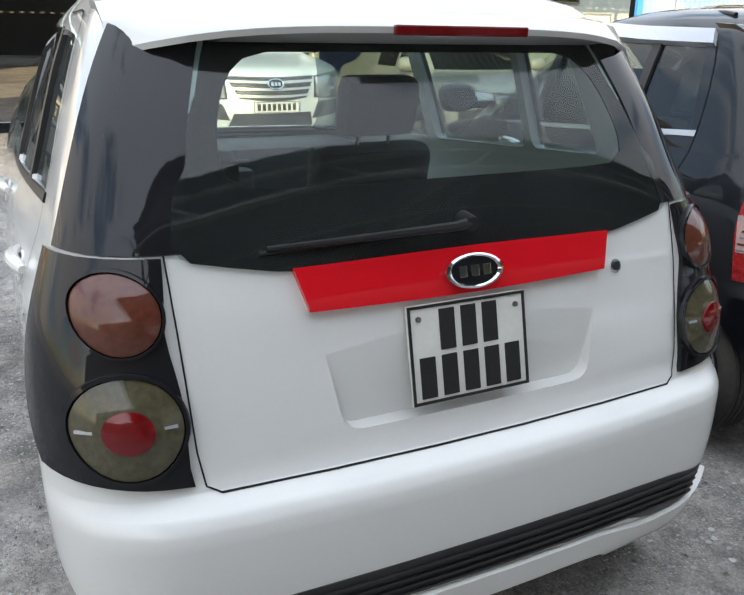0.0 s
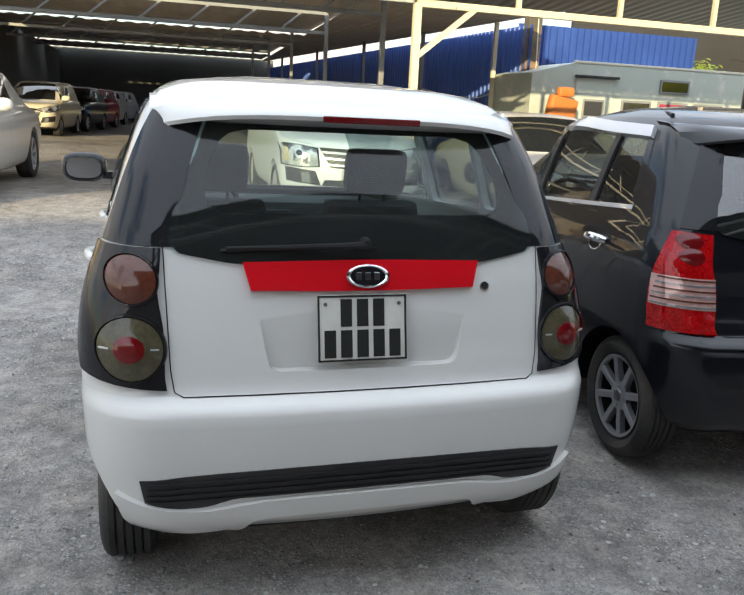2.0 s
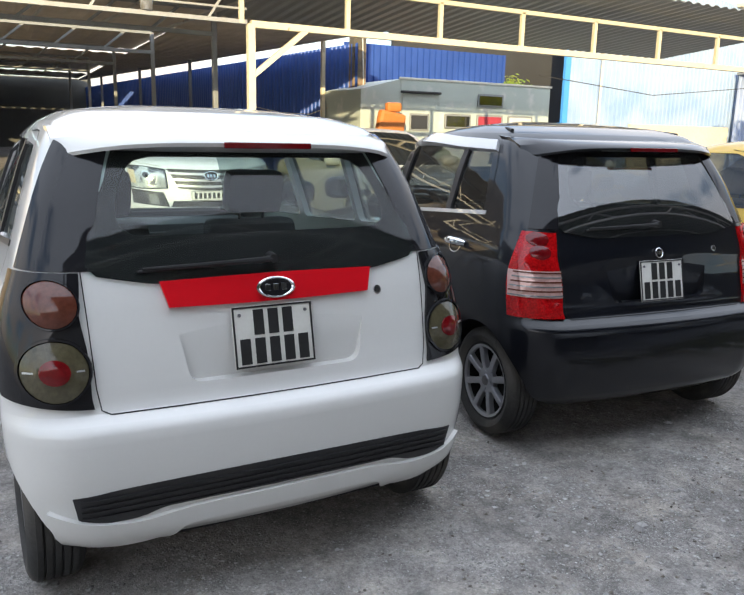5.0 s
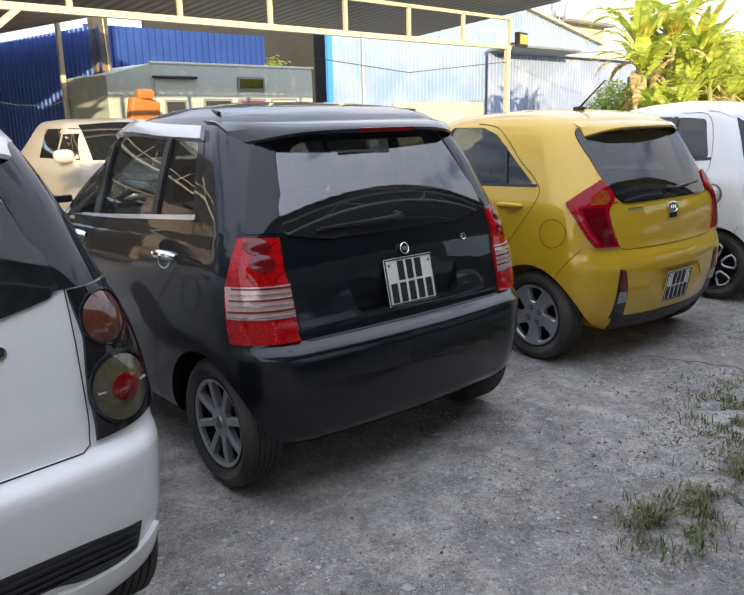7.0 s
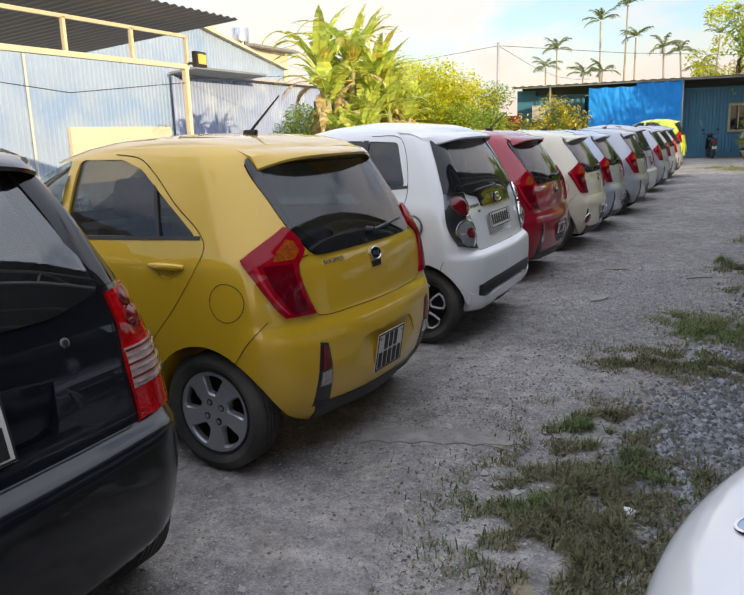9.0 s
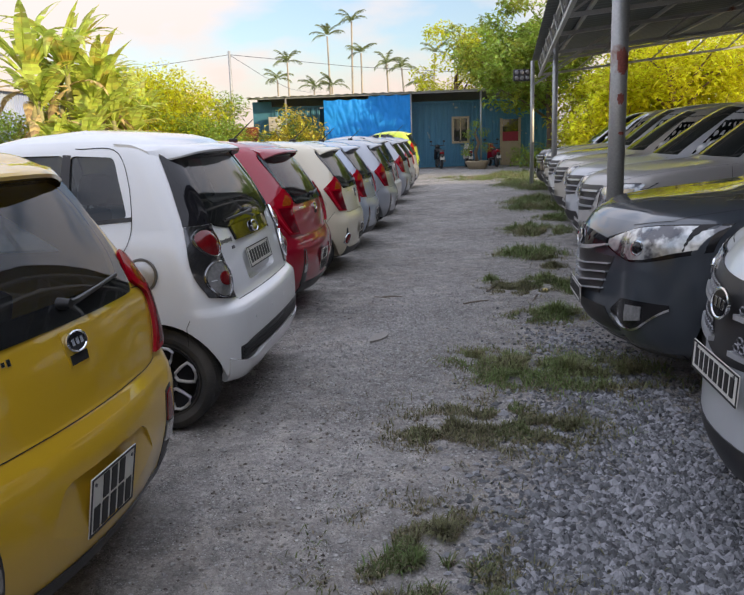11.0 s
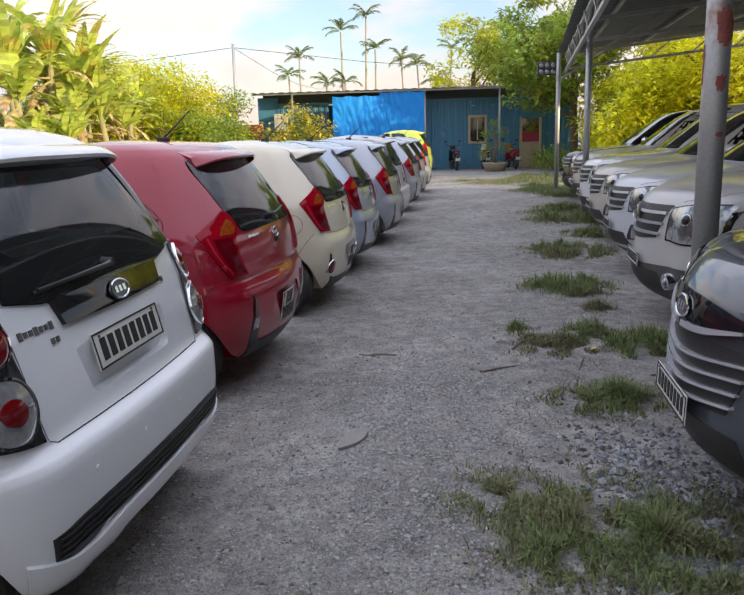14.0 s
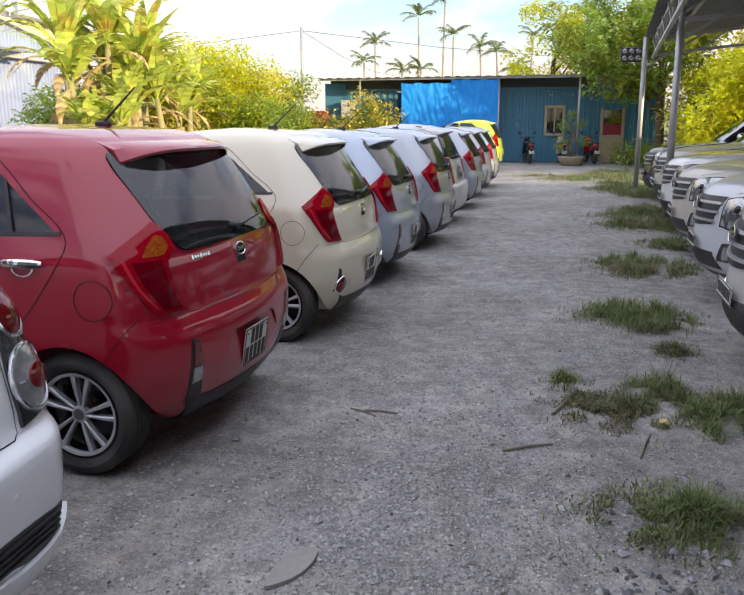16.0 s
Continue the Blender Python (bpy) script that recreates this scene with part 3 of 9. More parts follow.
def wheel_bm(R, W):
    r1 = R * 0.715
    return lathe([(-W * 0.3, 0.02), (-W * 0.3, r1 * 0.75), (-W * 0.1, r1 * 0.93), (W * 0.30, r1 * 0.94), (W * 0.44, r1 * 0.955), (W * 0.46, r1), (W * 0.40, r1 * 1.02)], 48)


def spoke_bm(bm, ang, r0, r1, w0, w1, x0, x1, th, twist=0.0):
    c, s = math.cos(ang), math.sin(ang)

    def P(r, w, x):
        a = w
        return Vector((x, c * r - s * a, s * r + c * a))
    m = (r0 + r1) / 2
    rows = []
    for r, w, x, tw in ((r0, w0, x0, 0), (m, (w0 + w1) / 2 * 0.94, (x0 + x1) / 2 + 0.004, twist * 0.5), (r1, w1, x1, twist)):
        rows.append([bm.verts.new(P(r, tw - w / 2, x - th)), bm.verts.new(P(r, tw - w / 2, x - 0.004)), bm.verts.new(P(r, tw - w / 2 + 0.005, x)),
                     bm.verts.new(P(r, tw + w / 2 - 0.005, x)), bm.verts.new(P(r, tw + w / 2, x - 0.004)), bm.verts.new(P(r, tw + w / 2, x - th))])
    for a, b in zip(rows, rows[1:]):
        for k in range(5):
            bm.faces.new((a[k], a[k + 1], b[k + 1], b[k]))
    bm.faces.new(rows[0][::-1])
    bm.faces.new(rows[-1])


STYLES = {  # spokes, root width, tip width, twist, pairs apart
    "cover5": (5, 0.075, 0.070, 0.0, 0.0), "eight": (8, 0.034, 0.036, 0.0, 0.0), "twist": (10, 0.011, 0.027, 0.040, 0.0),
    "ring5": (5, 0.050, 0.120, 0.0, 0.0), "ten": (10, 0.022, 0.03, 0.0, 0.0), "six": (6, 0.05, 0.07, 0.0, 0.0)}


def cover_bm(R, W):
    """A wheel cover: a dished disc with five rounded windows, a raised lip and four bolts."""
    r1, r0 = R * 0.70, 0.028
    bm = bmesh.new()

    def dish(r):
        return W * (0.40 + 0.055 * (r / r1) - 0.03 * (r / r1) ** 3)
    n = 48
    for k in range(5):
        a0 = 2 * math.pi * k / 5 + 0.3
        half = math.pi / 5
        cr = r1 * 0.655
        # window: wider outside, rounded
        win = rounded([(r1 * 0.41, -0.17 * cr), (r1 * 0.86, -0.38 * cr), (r1 * 0.88, 0.30 * cr), (r1 * 0.45, 0.28 * cr)], 0.020, 5)
        win = [(r, a / cr) for r, a in win]
        outline = [(r0, -half), (r1, -half), (r1, half), (r0, half)]
        rings = [[], [], [], []]
        for i in range(n):
            t = 2 * math.pi * i / n
            dx, dy = math.cos(t), math.sin(t)

            def reach(poly, scale):
                best = 0.0
                for (p0, q0), (p1, q1) in zip(poly, poly[1:] + poly[:1]):
                    x0, y0, x1, y1 = p0 - cr, q0 * scale, p1 - cr, q1 * scale
                    ex, ey = x1 - x0, y1 - y0
                    det = ex * dy - ey * dx
                    if abs(det) < 1e-12:
                        continue
                    u = (ex * y0 - ey * x0) / det
                    v = (dx * y0 - dy * x0) / det
                    if u > 0 and -1e-6 <= v <= 1 + 1e-6:
                        best = max(best, u)
                return best
            so, si = reach(outline, cr), reach(win, cr)
            for j, (q, dep) in enumerate(((so, 0.0), (si * 1.16, 0.0), (si, 0.008), (si * 0.97, 0.034))):
                r, a = cr + dx * q, a0 + dy * q / cr
                rings[j].append(bm.verts.new((dish(r) - dep, r * math.cos(a), r * math.sin(a))))
        for p, q in zip(rings, rings[1:]):
            for i in range(n):
                bm.faces.new((p[i], p[(i + 1) % n], q[(i + 1) % n], q[i]))
    extra = [lathe([(W * 0.30, r1 * 0.97), (W * 0.425, r1 * 0.975), (W * 0.448, r1 * 0.995), (W * 0.44, r1 * 1.02)], 48), lathe([(W * 0.38, 0.034), (W * 0.405, 0.030), (W * 0.412, 0.020), (W * 0.412, 0.001)], 24)]
    for e in extra:
        me = bpy.data.meshes.new("t")
        e.to_mesh(me)
        e.free()
        bm.from_mesh(me)
    bmesh.ops.remove_doubles(bm, verts=bm.verts, dist=1e-5)
    return bm


def rim_bm(R, W, style):
    if style == "cover5":
        return cover_bm(R, W)
    n, w0, w1, tw, _ = STYLES[style]
    q = 0.58 if style == "twist" else 1.0
    r1 = R * 0.70
    lip = lathe([(W * 0.30, r1 * 0.90), (W * 0.40, r1 * 0.90), (W * 0.435, r1 * 0.94), (W * 0.445, r1 * 1.0), (W * 0.40, r1 * 1.02)], 48)
    ml = bpy.data.meshes.new("t")
    lip.to_mesh(ml)
    lip.free()
    bm = bmesh.new()
    bm.from_mesh(ml)
    for k in range(n):
        lead = (0.10 if k % 2 else -0.10) if style == "twist" else 0.0      # twin spokes lean apart
        spoke_bm(bm, 2 * math.pi * k / n + 0.3 + lead, 0.045 * q, r1, w0, w1, W * 0.36, W * 0.42, 0.03, tw)
    hub = lathe([(W * 0.2, 0.070 * q), (W * 0.35, 0.068 * q), (W * 0.375, 0.056 * q), (W * 0.375, 0.032 * q), (W * 0.39, 0.030 * q), (W * 0.395, 0.001)], 24)
    me = bpy.data.meshes.new("t")
    hub.to_mesh(me)
    hub.free()
    bm.from_mesh(me)
    for k in range(4 if n != 5 else 5):
        a = 2 * math.pi * k / (4 if n != 5 else 5)
        bm_tube(bm, [(W * 0.34, 0.046 * q * math.cos(a), 0.046 * q * math.sin(a)), (W * 0.40, 0.046 * q * math.cos(a), 0.046 * q * math.sin(a))], 0.008 * q, 6)
    if style == "ring5":   # bright loops round the windows of the dark wheel
        return bm
    if n == 5:   # outer web that turns the gaps into windows
        for k in range(5):
            a0 = 2 * math.pi * k / 5 + 0.3
            for s in (-1, 1):
                spoke_bm(bm, a0 + s * 0.30, r1 * 0.80, r1 * 0.97, 0.05, 0.085, W * 0.395, W * 0.42, 0.02)
    return bm


def add_wheel(car, R, W, style, x, y, rim_mat, barrel_mat, z=None, turn=0.0):
    at = pose(x, y, z or R, turn * 17, 0, 0 if x > 0 else 180)
    wh = obj("wheel", shared(("wheel", R, W), lambda: wheel_bm(R, W), True), M_GLOSSBLACK if style == "twist" else M_LINER if style in ("cover5", "eight") else barrel_mat, car)
    wh.matrix_basis = at
    obj("tyre", shared(("tyre", R, W), lambda: tyre_bm(R, W), True), M_RUBBER, wh)
    obj("rim", shared(("rim", R, W, style), lambda: rim_bm(R, W, style), True), rim_mat, wh)
    if style in ("eight", "twist"):
        obj("centre_cap", shared(("centre_cap", W, style), lambda: lathe([(W * 0.39, 0.027), (W * 0.415, 0.025), (W * 0.422, 0.015), (W * 0.424, 0.001)], 20), True), M_GUNMETAL, wh)
    if style == "cover5":
        for k in range(4):
            a = math.pi / 2 * k + 0.5
            c, d = 0.050 * math.cos(a), 0.050 * math.sin(a)
            hole = obj("bolt_hole", shared(("bolt_hole", W, k), lambda: tube([(W * 0.38, c, d), (W * 0.422, c, d)], 0.0165, 14)), M_SEAM, wh)
            obj("wheel_bolt", shared(("wheel_bolt", W, k), lambda: tube([(W * 0.38, c, d), (W * 0.44, c, d), (W * 0.446, c, d)], [0.0105, 0.0105, 0.006], 6)), M_COVER, hole)
    if style == "ring5":
        for k in range(5):
            def loop():
                bm = bmesh.new()
                a0 = 2 * math.pi * k / 5 + 0.3
                pts = []
                for rr, da in ((0.075, -0.28), (0.12, -0.36), (0.165, -0.34), (0.178, -0.18), (0.180, 0.0), (0.178, 0.18), (0.165, 0.34), (0.12, 0.36), (0.075, 0.28), (0.066, 0.0), (0.075, -0.28)):
                    pts.append((W * 0.43, rr * math.cos(a0 + da), rr * math.sin(a0 + da)))
                bm_tube(bm, pts, 0.009, 6, False)
                return bm
            obj("rim_loop", shared(("rim_loop", R, k), loop, True), M_ALLOY, wh)
    return wh


# ---- hatchbacks ----
# z, rear y, front y, half width, rear corner, front corner, rear bow, front bow
OLD_HATCH = Shell([
    (0.245, 0.075, 3.40, 0.745, 0.28, 0.40, 0.03, 0.05), (0.29, 0.038, 3.46, 0.770, 0.26, 0.38, 0.03, 0.06), (0.36, 0.026, 3.49, 0.785, 0.25, 0.36, 0.03, 0.06),
    (0.50, 0.014, 3.51, 0.797, 0.24, 0.35, 0.03, 0.06), (0.60, 0.016, 3.50, 0.802, 0.24, 0.35, 0.03, 0.06), (0.634, 0.022, 3.49, 0.803, 0.235, 0.35, 0.03, 0.06), (0.652, 0.038, 3.48, 0.803, 0.23, 0.35, 0.03, 0.06), (0.662, 0.068, 3.465, 0.803, 0.21, 0.35, 0.027, 0.06),
    (0.675, 0.086, 3.46, 0.803, 0.20, 0.35, 0.025, 0.06), (0.75, 0.103, 3.41, 0.802, 0.19, 0.35, 0.025, 0.06), (0.84, 0.122, 3.30, 0.797, 0.19, 0.35, 0.025, 0.06),
    (0.92, 0.141, 3.08, 0.787, 0.19, 0.36, 0.025, 0.06), (0.99, 0.158, 2.72, 0.770, 0.19, 0.40, 0.025, 0.05), (1.03, 0.172, 2.50, 0.757, 0.19, 0.40, 0.025, 0.04),
    (1.08, 0.188, 2.38, 0.740, 0.185, 0.35, 0.025, 0.05), (1.16, 0.235, 2.25, 0.710, 0.18, 0.32, 0.025, 0.06), (1.26, 0.300, 2.06, 0.672, 0.17, 0.30, 0.025, 0.06),
    (1.35, 0.365, 1.86, 0.634, 0.17, 0.28, 0.03, 0.06), (1.40, 0.410, 1.72, 0.606, 0.17, 0.28, 0.03, 0.06), (1.44, 0.48, 1.56, 0.565, 0.18, 0.28, 0.03, 0.05),
    (1.47, 0.62, 1.38, 0.50, 0.20, 0.28, 0.03, 0.04), (1.485, 0.78, 1.22, 0.40, 0.22, 0.26, 0.02, 0.03), (1.49, 0.92, 1.10, 0.24, 0.2, 0.2, 0.01, 0.01)], 1.08, 1.29, 1.05)
NEW_HATCH = Shell([
    (0.20, 0.12, 3.44, 0.68, 0.36, 0.42, 0.04, 0.06), (0.28, 0.055, 3.50, 0.745, 0.34, 0.40, 0.05, 0.07), (0.38, 0.020, 3.54, 0.782, 0.32, 0.38, 0.055, 0.08),
    (0.50, 0.000, 3.57, 0.797, 0.31, 0.37, 0.055, 0.08), (0.60, 0.002, 3.57, 0.801, 0.30, 0.37, 0.055, 0.08), (0.67, 0.020, 3.55, 0.802, 0.29, 0.37, 0.055, 0.08),
    (0.72, 0.050, 3.52, 0.802, 0.28, 0.37, 0.05, 0.08), (0.80, 0.062, 3.44, 0.801, 0.27, 0.37, 0.05, 0.08), (0.90, 0.078, 3.25, 0.797, 0.27, 0.38, 0.05, 0.08),
    (0.97, 0.094, 3.00, 0.790, 0.27, 0.40, 0.05, 0.07), (1.02, 0.112, 2.70, 0.775, 0.27, 0.42, 0.05, 0.06), (1.06, 0.135, 2.52, 0.760, 0.265, 0.42, 0.05, 0.06),
    (1.14, 0.195, 2.36, 0.727, 0.25, 0.36, 0.045, 0.07), (1.24, 0.272, 2.16, 0.686, 0.23, 0.33, 0.04, 0.07), (1.33, 0.342, 1.95, 0.644, 0.21, 0.30, 0.04, 0.07),
    (1.39, 0.395, 1.78, 0.606, 0.20, 0.29, 0.04, 0.06), (1.43, 0.46, 1.62, 0.565, 0.20, 0.29, 0.04, 0.05), (1.46, 0.60, 1.44, 0.50, 0.21, 0.28, 0.03, 0.04),
    (1.475, 0.78, 1.26, 0.40, 0.22, 0.26, 0.02, 0.03), (1.48, 0.95, 1.12, 0.24, 0.2, 0.2, 0.01, 0.01)], 1.03, 1.167, 1.045)


def arch_cutters(axles, R, half, flank=0.8):
    out = []
    for y in axles:
        for s in (-1, 1):
            pts = [(y + (R + 0.045) * math.cos(a), R + (R + 0.045) * math.sin(a)) for a in [k * math.pi / 20 for k in range(21)]]
            pts = [(y + R + 0.045, 0.0)] + pts + [(y - R - 0.045, 0.0)]
            out.append(prism(pts, "x", *sorted((s * 0.50, s * 1.2))))
    return out


def rounded(poly, r=0.03, n=4):
    """The polygon with its corners rounded."""
    out = []
    m = len(poly)
    for i in range(m):
        p, a, b = Vector(poly[i]), Vector(poly[i - 1]), Vector(poly[(i + 1) % m])
        da, db = (a - p), (b - p)
        k = min(r, da.length * 0.45, db.length * 0.45)
        p0, p1 = p + da.normalized() * k, p + db.normalized() * k
        for t in range(n + 1):
            t /= n
            q = p0 * (1 - t) ** 2 + p * 2 * t * (1 - t) + p1 * t * t
            out.append((q.x, q.y))
    return out


SA_AX, TA_AX = (0.47, 2.84), (0.53, 2.915)
# openings: tailgate glass (x, z), windscreen (x, z), flank glass (y, z)
HATCHES = {
    "old": dict(shell=OLD_HATCH, proud=0.008, border=[(-0.594, 1.085), (-0.38, 1.046), (0.38, 1.046), (0.594, 1.085), (0.542, 1.25), (0.478, 1.40), (-0.478, 1.40), (-0.542, 1.25)], clear=[(-0.50, 1.165), (0.50, 1.165), (0.43, 1.352), (-0.43, 1.352)], axles=SA_AX, R=0.28, rear=[(-0.565, 1.098), (-0.37, 1.054), (0.37, 1.054), (0.565, 1.10), (0.518, 1.25), (0.455, 1.385), (-0.455, 1.385), (-0.518, 1.25)], screen=[(-0.66, 1.06), (0.66, 1.06), (0.53, 1.39), (-0.53, 1.39)],
                flank=[[(1.62, 1.080), (2.36, 1.05), (2.10, 1.20), (1.80, 1.375), (1.62, 1.39)], [(0.96, 1.112), (1.56, 1.082), (1.56, 1.39), (0.96, 1.386)], [(0.60, 1.132), (0.925, 1.115), (0.925, 1.384), (0.685, 1.372)]]),
    "new": dict(shell=NEW_HATCH, proud=0.008, border=[(-0.475, 0.992), (0.475, 0.992), (0.553, 1.115), (0.575, 1.31), (0.555, 1.375), (-0.555, 1.375), (-0.575, 1.31), (-0.553, 1.115)],
                clear=[(-0.44, 1.05), (0.44, 1.05), (0.50, 1.125), (0.515, 1.29), (0.48, 1.345), (-0.48, 1.345), (-0.515, 1.29), (-0.50, 1.125)], axles=TA_AX, R=0.285, rear=[(-0.46, 1.012), (0.46, 1.012), (0.535, 1.115), (0.555, 1.305), (0.53, 1.362), (-0.53, 1.362), (-0.555, 1.305), (-0.535, 1.115)], screen=[(-0.66, 1.09), (0.66, 1.09), (0.53, 1.38), (-0.53, 1.38)],
                flank=[[(1.46, 1.07), (2.50, 1.075), (2.20, 1.21), (1.86, 1.365), (1.46, 1.385)], [(0.555, 1.092), (1.40, 1.075), (1.40, 1.385), (1.10, 1.385), (0.95, 1.345), (0.78, 1.235)]]),
}


def hatch_body(kind):
    h = HATCHES[kind]
    sh = h["shell"]
    inner = sh.solid("inner", inset=0.045, zlo=0.62, zhi=1.43, nz=24)
    cutters = [inner] + arch_cutters(h["axles"], h["R"], 0.8)
    lifted = lambda pts: [(a, sh.up(b)) for a, b in pts]
    cutters.append(prism(lifted(rounded(h["rear"], 0.04)), "y", -0.4, 0.8))
    cutters.append(prism(lifted(rounded(h["screen"], 0.05)), "y", 1.45, 3.2))
    for poly in h["flank"]:
        cutters.append(prism(lifted(rounded(poly, 0.03)), "x", -1.2, 1.2))
    scoop = []
    if kind == "old":      # the scoop of the tailgate round the plate
        scoop.append(prism(rounded([(-0.30, 0.735), (0.30, 0.735), (0.345, 0.985), (-0.345, 0.985)], 0.04), "y", -0.4, 0.140))
    else:                  # the scoop of the bumper round the plate
        scoop.append(prism(rounded([(-0.40, 0.29), (0.40, 0.29), (0.25, 0.575), (-0.25, 0.575)], 0.05), "y", -0.4, 0.026))
    return cut(sh.solid("body"), cutters, scoop)


class Sweep:
    """A smooth surface laid over one region of a skin: rear (x), front (f) or flank (y)."""

    def __init__(self, sh, poly, chart, side=1):
        self.sh, self.chart, self.side = sh, chart, side
        h0, h1 = min(p[0] for p in poly), max(p[0] for p in poly)
        z0, z1 = min(p[1] for p in poly), max(p[1] for p in poly)
        self.m = ((h0 + h1) / 2, sh.up((z0 + z1) / 2))
        self.even = chart != "y"
        rows, vals = [], []
        for i in range(13):
            for j in range(9):
                h, z = h0 + (h1 - h0) * i / 12, z0 + (z1 - z0) * j / 8
                p = self.skin(h, z)
                rows.append(self.terms(p.y if chart == "y" else p.x, p.z))
                vals.append(p.x if chart == "y" else p.y)
        rows, vals = np.array(rows), np.array(vals)
        self.c = np.linalg.lstsq(rows, vals, rcond=None)[0]

    def skin(self, h, z):
        if self.chart == "y":
            return self.sh.at(self.sh.uy(h, z), z, self.side)
        return self.sh.at(self.sh.ux(h, z, self.chart == "f"), z, 1 if h >= 0 else -1)

    def terms(self, h, z):
        h, z = h - self.m[0], z - self.m[1]
        if self.even:
            return [1, h * h, h ** 4, z, z * z, h * h * z]
        return [1, h, z, h * h, h * z, z * z]

    def at(self, h, z, off=0.0):
        z = self.sh.up(z)

        def f(a, b):
            return float(np.dot(self.c, self.terms(a, b)))
        e = 0.004
        v, dh, dz = f(h, z), (f(h + e, z) - f(h - e, z)) / (2 * e), (f(h, z + e) - f(h, z - e)) / (2 * e)
        if self.chart == "y":
            p, n = Vector((v, h, z)), Vector((1, -dh, -dz)) * self.side
        else:
            p, n = Vector((h, v, z)), Vector((dh, -1, dz)) * (-1 if self.chart == "f" else 1)
        return p + n.normalized() * off


def fine_ring(ring, most=0.04):
    """The closed outline with its long edges divided."""
    out = []
    for (x0, z0), (x1, z1) in zip(ring, ring[1:] + ring[:1]):
        k = max(1, int(math.hypot(x1 - x0, z1 - z0) / most))
        out += [(x0 + (x1 - x0) * i / k, z0 + (z1 - z0) * i / k) for i in range(k)]
    return out


def pane_bm(sw, ring, off, n=12):
    """A pane on a smooth surface inside an outline."""
    ring = fine_ring(ring)
    cx, cz = sum(p[0] for p in ring) / len(ring), sum(p[1] for p in ring) / len(ring)
    bm = bmesh.new()
    rows = [[bm.verts.new(sw.at(cx + (h - cx) * k / n, cz + (z - cz) * k / n, off)) for h, z in ring] for k in range(1, n + 1)]
    c = bm.verts.new(sw.at(cx, cz, off))
    m = len(ring)
    for i in range(m):
        bm.faces.new((c, rows[0][i], rows[0][(i + 1) % m]))
    for a, b in zip(rows, rows[1:]):
        for i in range(m):
            bm.faces.new((a[i], b[i], b[(i + 1) % m], a[(i + 1) % m]))
    return bm


def glass_fill(sh, poly, chart, side=1, inset=0.010):
    """A pane just inside its opening, a little larger than it."""
    cx, cz = sum(p[0] for p in poly) / len(poly), sum(p[1] for p in poly) / len(poly)
    ring = [(cx + (p[0] - cx) * 1.03 + (0.006 if p[0] > cx else -0.006), cz + (p[1] - cz) * 1.04) for p in rounded(poly, 0.05, 3)]
    return pane_bm(Sweep(sh, poly, chart, side), ring, -inset)


def ring_patch(sw, outer, inner, off=0.003, n=120, rows=3):
    """A band on the tailgate between two outlines of (x, z)."""
    cx, cz = sum(p[0] for p in inner) / len(inner), sum(p[1] for p in inner) / len(inner)

    def reach(poly, a):
        dx, dz = math.cos(a), math.sin(a)
        best = 0.0
        for (x0, z0), (x1, z1) in zip(poly, poly[1:] + poly[:1]):
            ex, ez = x1 - x0, z1 - z0
            det = dx * -ez + ex * dz
            if abs(det) < 1e-9:
                continue
            t = ((x0 - cx) * -ez + ex * (z0 - cz)) / det
            q = (dx * (z0 - cz) - dz * (x0 - cx)) / det
            if t > 0 and -1e-6 <= q <= 1 + 1e-6:
                best = max(best, t)
        return best
    outer, inner = rounded(outer, 0.04), rounded(inner, 0.11, 6)
    bm = bmesh.new()
    rings = []
    for k in range(rows + 3):
        ring = []
        for i in range(n):
            a = 2 * math.pi * i / n
            f = min(max((k - 1) / rows, 0), 1)
            r = reach(outer, a) * (1 - f) + reach(inner, a) * f
            x, z = cx + r * math.cos(a), cz + r * math.sin(a)
            ring.append(bm.verts.new(sw.at(x, z, off - (0.022 if k == 0 else 0.004 if k == rows + 2 else 0))))
        rings.append(ring)
    for p, q in zip(rings, rings[1:]):
        for i in range(n):
            bm.faces.new((p[i], p[(i + 1) % n], q[(i + 1) % n], q[i]))
    return bm


def headrest_seat(car, x, y, tilt=14):
    """A front seat seen from behind: back, cushion and headrest."""
    def back():
        bm = box((0, 0, 0.30), (0.46, 0.12, 0.60), 0.05)
        bm_box(bm, (0, 0.24, 0.04), (0.46, 0.48, 0.14), 0.05)
        return bm
    s = obj("seat", shared("seat_back", back, True), M_SEAT, car)
    s.matrix_basis = pose(x, y, 0.52, tilt, 0, 0)

    def rest():
        bm = box((0, 0, 0.74), (0.29, 0.11, 0.21), 0.05)
        for sx in (-0.06, 0.06):
            bm_tube(bm, [(sx, 0, 0.58), (sx, 0, 0.68)], 0.007, 6)
        return bm
    obj("headrest", shared("headrest", rest, True), M_SEAT, s)


